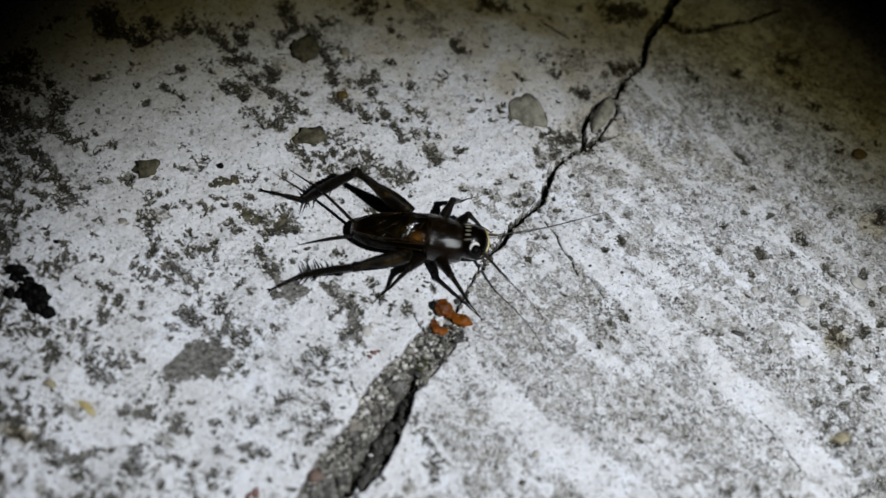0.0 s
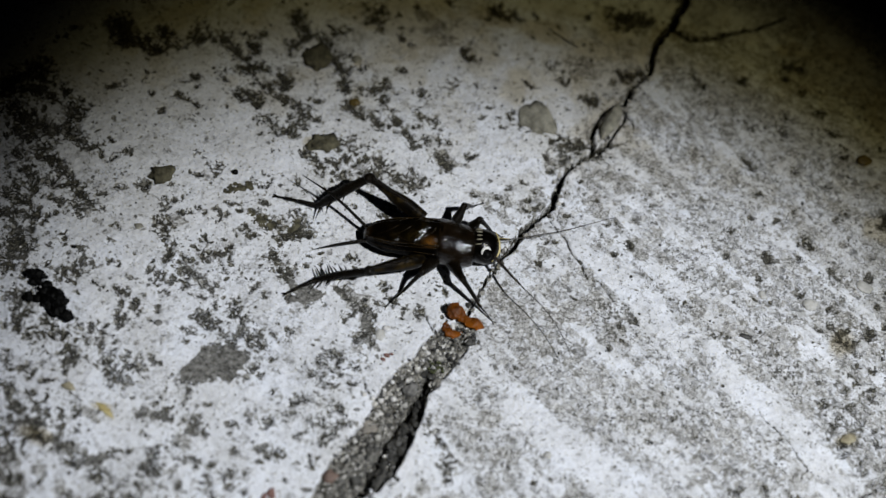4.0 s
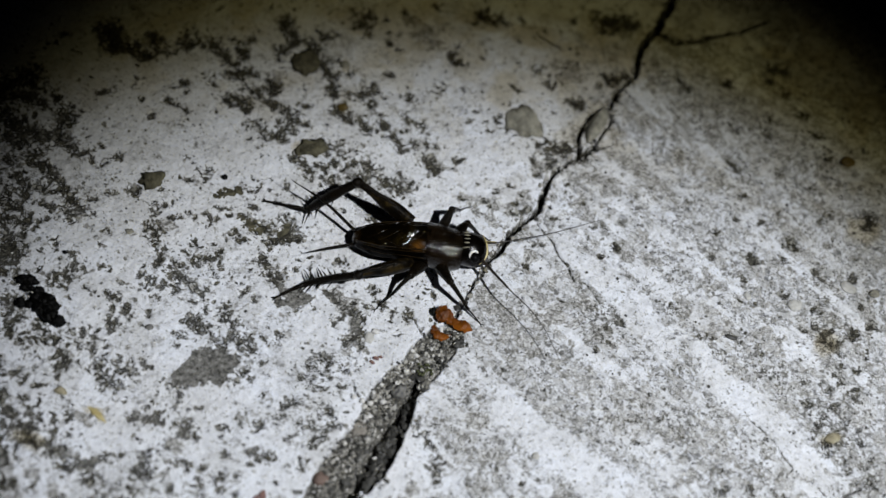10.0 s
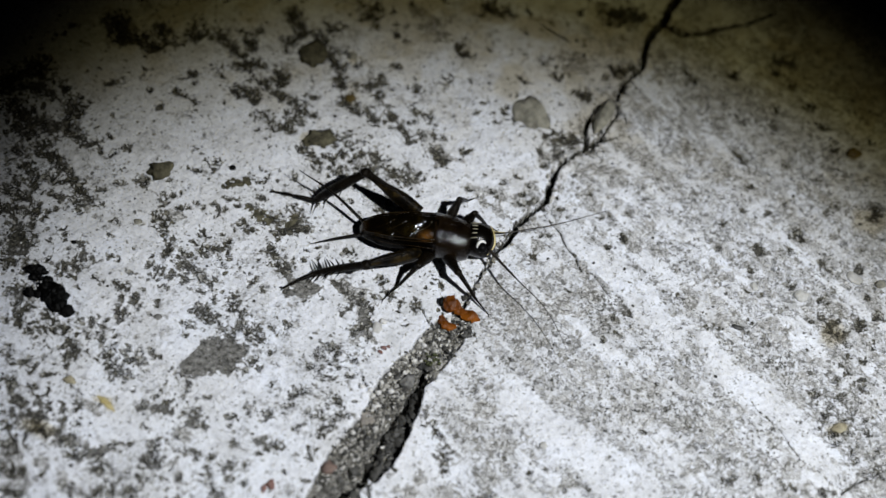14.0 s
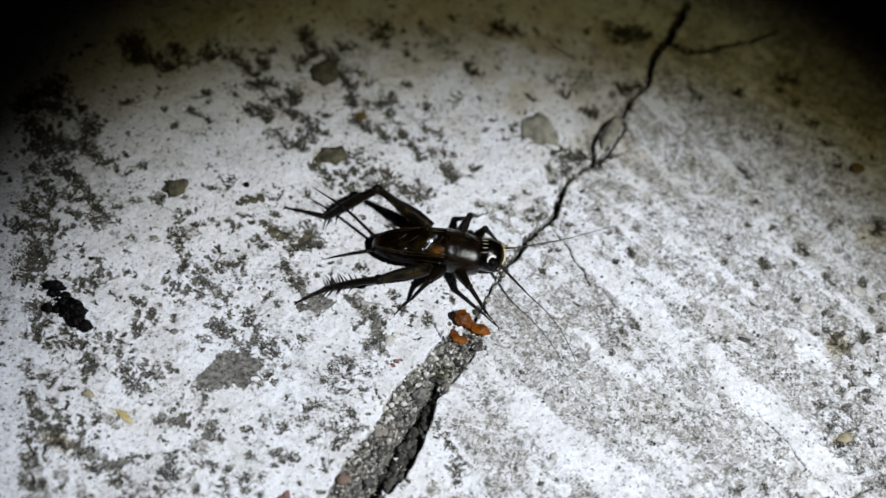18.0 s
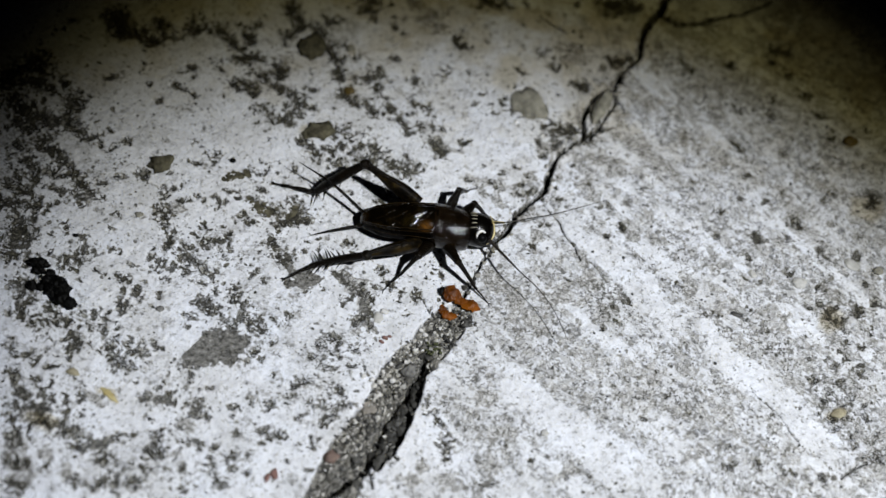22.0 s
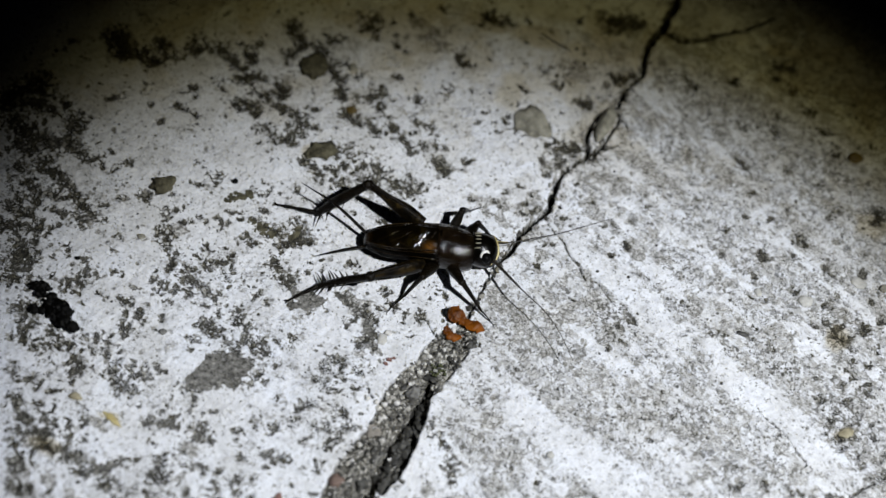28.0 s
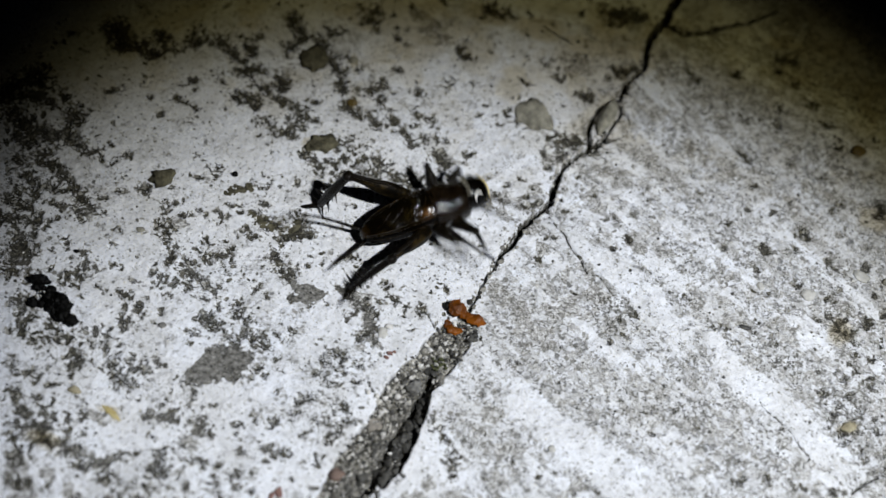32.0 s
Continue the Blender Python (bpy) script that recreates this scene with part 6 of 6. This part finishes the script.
def build_char():
    rnd = random.Random(5)
    core = lump(bmesh.new(), (0.3, -0.3, 0.5), (1.0, 1.5, 0.8), 0.8, 2.0, 3, 1.8)
    clump = thing("char_clump", core, CHAR, (-46.7, -16.3, ground_height(-46.7, -16.3) - 0.1), 0, "crumbly black charred clump lying on the concrete", "clump")
    for k in range(54):
        t = rnd.random()
        wide = 1.5 * math.sin(math.pi * (0.15 + 0.7 * t))
        c = (-2.9 + 5.8 * t + rnd.uniform(-0.5, 0.5) * wide, 2.9 - 5.6 * t + rnd.uniform(-0.6, 0.6) * wide, 0.4 + rnd.random() * 0.8)
        r = rnd.uniform(0.3, 0.8)
        part("chunk", lump(bmesh.new(), c, (r, r * rnd.uniform(0.6, 1), r * rnd.uniform(0.6, 1)), 0.75, k * 1.7, 3, 2.0), CHAR, clump)
    for k in range(9):
        c = (rnd.uniform(-2.9, -1.4), rnd.uniform(-1.0, 0.1), rnd.uniform(0.3, 0.7))
        part("chunk", lump(bmesh.new(), c, (0.5, 0.4, 0.4), 0.8, k * 2.3, 3, 2.0), CHAR, clump)
    # two pale lumps stand in for glints on the char
    for c in ((-1.3, 0.5, 1.9), (-1.6, -0.1, 1.8)):
        part("glint", lump(bmesh.new(), c, (0.13, 0.1, 0.1), 0.3, c[0]), QUARTZ, clump, "tiny pale lump standing in for a glint")


def stone(name, at, size, mat, label, rz=0.0, rough=0.3, sink=0.3, category="pebble", group=""):
    bm = lump(bmesh.new(), (0, 0, size[2] * (1 - sink)), size, rough, at[0] * 0.37 + at[1], 3)
    return thing(name, bm, mat, (at[0], at[1], ground_height(*at)), rz, label, category, group)


def build_pebbles():
    stone("pellet", (-28.41, 6.36), (0.42, 0.36, 0.36), CHAR, "tiny round black pellet on white concrete", sink=0.1, category="pellet")
    stone("pellet", (-45.84, -8.53), (0.32, 0.26, 0.25), CHAR, "tiny black crumb on white concrete", category="pellet")
    stone("pebble", (-4.52, -24.18), (0.65, 0.6, 0.5), QUARTZ, "pale round pebble set in the crack mortar", group="pebbles in the crack mortar")
    stone("pebble", (-4.56, -22.6), (0.4, 0.33, 0.35), QUARTZ, "small white pebble set in the crack mortar", group="pebbles in the crack mortar")
    # white lump in place of the highlight between the husks
    stone("pebble", (2.6, -10.6), (0.3, 0.45, 0.35), QUARTZ, "small white lump for the glint between the orange husks", 20, 0.25, 0.1)
    stone("pebble", (0.05, -15.2), (0.34, 0.3, 0.32), QUARTZ, "small white glinting pebble set in the crack mortar", group="pebbles in the crack mortar")
    stone("pebble", (-8.9, -33.4), (1.0, 0.8, 0.4), BRICK, "reddish-brown stone chip set in the crack mortar", 30, 0.5, 0.75, group="pebbles in the crack mortar")
    stone("pebble", (-5.3, -26.2), (1.6, 1.3, 0.6), TAN_STONE, "large flat tan stone set in the crack mortar", 40, 0.5, 0.72, group="pebbles in the crack mortar")
    stone("pebble", (-1.2, -20.6), (1.1, 0.8, 0.6), STONE, "grey stone set in the crack mortar", 60, 0.6, 0.7, group="pebbles in the crack mortar")
    for x, y, r in ((-0.5, -14.2, 0.3), (1.8, -13.6, 0.26), (-6.7, -22.2, 0.34), (-3.1, -22.3, 0.4), (-5.6, -22.5, 0.36), (-4.4, -21.0, 0.3), (-1.4, -20.2, 0.34), (-3.6, -19.6, 0.28), (-7.4, -30.6, 0.3)):
        stone("pebble", (x, y), (r, r * 0.85, r * 0.8), QUARTZ, "small pale pebble set in the crack mortar", x * 50, 0.3, 0.2, group="pebbles in the crack mortar")
    stone("pebble", (-6.1, -13.6), (0.62, 0.9, 0.35), PALE_STONE, "flat beige pebble beside a grey scab of cement", 15, 0.4, 0.78)
    stone("pebble", (-5.5, -12.7), (0.5, 0.38, 0.4), QUARTZ, "small white pebble beside a grey scab of cement", 10, 0.4, 0.6)
    stone("pebble", (41.1, 1.1), (0.5, 0.65, 0.3), PALE_STONE, "smooth grey pebble bedded in the gritty concrete", 20, 0.4, 0.78)
    stone("pebble", (16.3, -26.2), (0.5, 0.45, 0.3), PALE_STONE, "pale round pebble in white concrete", 0, 0.25, 0.6)
    stone("pebble", (57.6, 4.4), (0.7, 0.6, 0.45), BEIGE, "tan pebble beside a black pit", 0, 0.3, 0.4)
    stone("ochre_grain", (-41.6, -27.6), (0.8, 0.5, 0.35), OCHRE, "yellowish grain bedded in white concrete", -10, 0.4, 0.4, "grain")
    stone("pebble", (-33.1, -17.1), (0.5, 0.42, 0.2), STONE, "flat grey sand grain in the concrete")
    stone("pebble", (-38.6, -4.0), (0.55, 0.4, 0.2), BEIGE, "flat tan sand grain in the concrete")
    stone("crack_stone", (19.2, 24.1), (0.95, 3.0, 0.9), BEIGE, "long pale grey stone wedged in the crack", -19, 0.3, 0.55, "stone")
    stone("embedded_stone", (9.4, 22.9), (2.2, 2.7, 0.5), BEIGE, "flat beige stone bedded in the concrete", 40, 0.4, 0.88, "stone")
    stone("amber_grain", (53.85, 24.8), (0.95, 0.75, 0.5), AMBER, "amber-brown grain on the concrete", category="grain", group="amber grains on the concrete")
    stone("amber_grain", (-15.1, 20.7), (0.7, 0.6, 0.4), AMBER, "dull amber grain on the concrete", category="grain", group="amber grains on the concrete")
    stone("tan_grain", (-16.0, 27.6), (0.7, 0.6, 0.35), BEIGE, "tan grain on the concrete", category="grain")
    stone("ochre_stone", (52.5, -17.5), (0.95, 0.6, 0.4), OCHRE, "pale ochre stone bedded in dark grit", 15, 0.5, 0.75, "stone")
    for x, y, r in ((-15.2, -36.9, 0.75), (-16.0, -37.4, 0.5), (-4.9, -16.4, 0.4), (-5.2, -17.0, 0.35), (-4.3, -16.1, 0.25)):
        stone("red_chip", (x, y), (r, r * 0.6, 0.25), RED, "small dull red chip on the concrete", x * 40, 0.5, 0.4, "chip", "red chips on the concrete")
    stone("pebble", (47.2, 0.8), (0.95, 0.8, 0.4), PALE_STONE, "pale round pebble bedded in the gritty concrete", 20, 0.35, 0.74)
    stone("pebble", (54.2, 4.8), (1.1, 0.7, 0.4), PALE_STONE, "tan pebble bedded in dark grit", 150, 0.4, 0.72)
    stone("dark_grain", (39.1, -5.4), (0.75, 0.3, 0.25), DARK_GRIT, "long dark grain on white concrete", -15, 0.4, 0.4, "grain")
    stone("olive_stone", (-37.6, 4.3), (1.45, 1.2, 0.55), OLIVE, "olive-brown stone bedded in white concrete", 20, 0.85, 0.8, "stone", "olive stones bedded in the concrete")
    stone("olive_stone", (-21.6, 26.5), (1.6, 1.9, 0.55), OLIVE, "olive-brown stone bedded among dark flakes", 10, 0.85, 0.85, "stone", "olive stones bedded in the concrete")
    stone("olive_stone", (-18.2, 13.1), (1.7, 1.4, 0.5), OLIVE, "flat olive-grey stone bedded among dark specks", 30, 0.85, 0.88, "stone", "olive stones bedded in the concrete")
    for x, y, along, wide, turn in ((-27.6, 4.2, 1.8, 0.5, 26), (-23.9, 0.0, 2.0, 0.8, -27), (-19.4, 0.5, 1.4, 0.6, 60)):
        bm = bmesh.new()
        for k in range(60):
            s = random.uniform(0.12, 0.34)
            u, w = random.uniform(-1, 1) * along, random.gauss(0, 0.5) * wide
            c, q = math.cos(radians(turn)), math.sin(radians(turn))
            lump(bm, (u * c - w * q, u * q + w * c, 0.02), (s, s, s * 0.6), 0.6, k * 1.9 + x, 2, 1.8)
        thing("crust_patch", bm, OLIVE, (x, y, ground_height(x, y)), 0, "crumbly olive-grey crust on white concrete", "crust", "crust patches beside the tail")
    straw = shell(bmesh.new(), [(-1.3, 0.9, -0.1, 0.1), (-0.5, 0.45, -0.15, 0.35), (0.4, -0.2, -0.15, 0.33), (1.3, -0.8, -0.1, 0.05)], 120, 0.1, 0.5, 11.0)
    thing("straw_bit", straw, STRAW, (-36.7, -29.85, ground_height(-36.7, -29.85) + 0.05), 0, "flat bit of yellow straw on white concrete", "straw")
    fibre = tube(bmesh.new(), [(-2.2, 1.4, 0.25, 0.05), (-0.8, 0.4, 0.4, 0.07), (0.8, -0.5, 0.4, 0.07), (2.4, -1.2, 0.2, 0.04)], 6)
    thing("fibre", fibre, FEELER, (11.3, 37.0, ground_height(11.3, 37.0)), 0, "thin dark plant fibre lying on the concrete", "fibre")
    bm = bmesh.new()
    for k in range(16):
        lump(bm, (random.gauss(0, 0.55), random.gauss(0, 0.8), 0.1 + 0.25 * random.random()), (0.22, 0.2, 0.25), 0.5, k, 1)
    thing("moss_tuft", bm, MOSS, (1.3, -16.9, ground_height(1.3, -16.9)), 0, "tiny tuft of green moss in the crack mortar", "moss")


def scatter(name, places, sizes, mat, label):
    """Many tiny grains as one mesh."""
    ball = bmesh.new()
    bmesh.ops.create_icosphere(ball, subdivisions=1, radius=1.0)
    base = np.array([v.co[:] for v in ball.verts])
    tris = np.array([[v.index for v in f.verts] for f in ball.faces])
    ball.free()
    rnd = np.random.RandomState(len(places))
    co, faces = [], []
    for k, ((x, y), r) in enumerate(zip(places, sizes)):
        s = r * rnd.uniform(0.6, 1.25, 3)
        turn = rnd.uniform(0, 6.28)
        p = base * (1 + rnd.uniform(-0.42, 0.42, (len(base), 1))) * s
        c, q = math.cos(turn), math.sin(turn)
        p = np.stack([p[:, 0] * c - p[:, 1] * q + x, p[:, 0] * q + p[:, 1] * c + y, p[:, 2] + ground_height(x, y) + 0.25 * r], 1)
        co.append(p * MM)
        faces.append(tris + k * len(base))
    me = bpy.data.meshes.new(name)
    me.from_pydata(np.concatenate(co).tolist(), [], np.concatenate(faces).tolist())
    me.materials.append(mat)
    return tagged(new(name, me), label, "grit", kind="stuff")


def along_line(rnd, line, spread):
    (ax, ay, aw), (bx, by, bw) = (lambda i: (line[i], line[i + 1]))(rnd.randint(len(line) - 1))
    t, o = rnd.rand(), rnd.uniform(-spread, spread)
    w, d = aw + t * (bw - aw), math.hypot(bx - ax, by - ay)
    return ax + t * (bx - ax) - (by - ay) / d * o * w, ay + t * (by - ay) + (bx - ax) / d * o * w


def build_grit():
    rnd = np.random.RandomState(8)
    size = lambda n, low, high: low + (high - low) * rnd.rand(n) ** 2.5
    scatter("crack_grit", [along_line(rnd, FILL, 0.9) for _ in range(900)], size(900, 0.07, 0.36), GRIT, "grey sand grains bound in the crack mortar")
    scatter("dark_crack_grit", [along_line(rnd, FILL, 1.0) for _ in range(700)], size(700, 0.08, 0.36), DARK_GRIT, "dark sand grains bound in the crack mortar")
    scatter("pale_crack_grit", [along_line(rnd, FILL, 0.8) for _ in range(150)], size(150, 0.08, 0.27), QUARTZ, "white quartz grains bound in the crack mortar")
    scatter("crack_edge_grit", [along_line(rnd, CRACK, 2.2) for _ in range(420)], size(420, 0.08, 0.4), GRIT, "loose grey sand along the crack")
    scatter("gap_rubble", [along_line(rnd, RUBBLE, 0.95) for _ in range(420)], size(420, 0.14, 0.62), DARK_GRIT, "dark broken grains fallen into the open gap")
    scatter("gap_edge_grit", [along_line(rnd, GAP, 2.0) for _ in range(260)], size(260, 0.12, 0.5), DARK_GRIT, "dark broken grains along the open gap")
    spots = [(rnd.uniform(-70, 68), rnd.uniform(-50, 60)) for _ in range(1000)]
    scatter("loose_dark_sand", spots, size(1000, 0.05, 0.24), DARK_GRIT, "fine dark sand strewn over the concrete")
    spots = [(rnd.uniform(-70, 68), rnd.uniform(-50, 60)) for _ in range(900)]
    scatter("loose_pale_sand", spots, size(900, 0.05, 0.2), QUARTZ, "fine pale sand strewn over the concrete")


build_scraps()
build_char()
build_pebbles()
build_grit()


# ---- what moves: the cricket turns and rises at the very end ----
def bent(hip, knee, ankle, target, hint=None):
    """The turns of thigh and shin, in the thigh's and the body's space, that bring the ankle to target."""
    a, b = (knee - hip).length, (ankle - knee).length
    way = target - hip
    d = min(max(way.length, abs(a - b) + 0.05), a + b - 0.05)
    way.normalize()
    pole = (knee - hip) - way * (knee - hip).dot(way)
    if hint is not None:
        pole = (hint - hip) - way * (hint - hip).dot(way)
        pole.normalize()
    pole = (pole * (0.35 if hint is None else 60) + (Vector((0, 0, 1)) - way * way.z) * 3).normalized()
    k = (a * a - b * b + d * d) / (2 * d)
    new_knee = hip + way * k + pole * math.sqrt(max(0.0, a * a - k * k))
    thigh = (knee - hip).rotation_difference(new_knee - hip)
    shin = (ankle - knee).rotation_difference(thigh.inverted() @ (hip + way * d - new_knee))
    return thigh, shin


def motions():
    def body(turn, back, side, lift, nose):
        # turned about the tail
        tail = Vector((-9.5, 0, 0))
        rest = pose(CRICKET_AT[0], CRICKET_AT[1], 0, 0, 0, CRICKET_TURN)
        m = rest @ Matrix.Translation(tail + Vector((back, side, lift))) @ pose(0, 0, 0, 0, -nose, turn) @ Matrix.Translation(-tail)
        return rest.inverted() @ m, m

    first = body(0, 0, 0, 0, 0)[1]
    states = [(31.9,) + body(9.5, -0.3, -0.1, 0.2, 1), (32.0,) + body(28, 0.1, -0.7, 0.3, 5)]

    def in_metres(m):
        return Matrix.Translation(m.translation * MM) @ m.to_quaternion().to_matrix().to_4x4()

    walk(cricket, [(0, in_metres(first)), (31.8, in_metres(first))] + [(t, in_metres(m)) for t, _, m in states])
    # where each ankle stands, in the resting body's space
    goals = {
        "hind_left": ((-15.5, 4.8, 0.8), (-15.3, 5.0, 0.8)),
        "hind_right": ((-11.6, -4.8, 0.9), (-10.2, -7.2, 0.8)),
        "mid_left": ((0.6, 8.0, 1.2), (-1.7, 9.0, 1.5)),
        "mid_right": ((-3.0, -6.2, 1.0), (4.3, -1.2, 1.0)),
        "front_left": ((5.5, 5.5, 1.2), (2.6, 11.0, 1.2)),
        "front_right": ((3.4, -2.0, 1.2), (6.6, -0.2, 1.0)),
    }
    hints = {"hind_right": ((-7.4, -5.5, 4.5), (-7.1, -6.5, 5.0))}
    for key, (leg, children, hip, knee, ankle) in LEGS.items():
        thighs = [(0, Matrix.Translation(hip * MM)), (31.8, Matrix.Translation(hip * MM))]
        shins = [(0, Matrix.Translation((knee - hip) * MM)), (31.8, Matrix.Translation((knee - hip) * MM))]
        for (t, m, _), goal, hint in zip(states, goals[key], hints.get(key, (None, None))):
            q, s = bent(hip, knee, ankle, m.inverted() @ Vector(goal), m.inverted() @ Vector(hint) if hint else None)
            thighs.append((t, Matrix.Translation(hip * MM) @ q.to_matrix().to_4x4()))
            shins.append((t, Matrix.Translation((knee - hip) * MM) @ s.to_matrix().to_4x4()))
        walk(leg, thighs)
        for child in children:
            walk(child, shins)


motions()
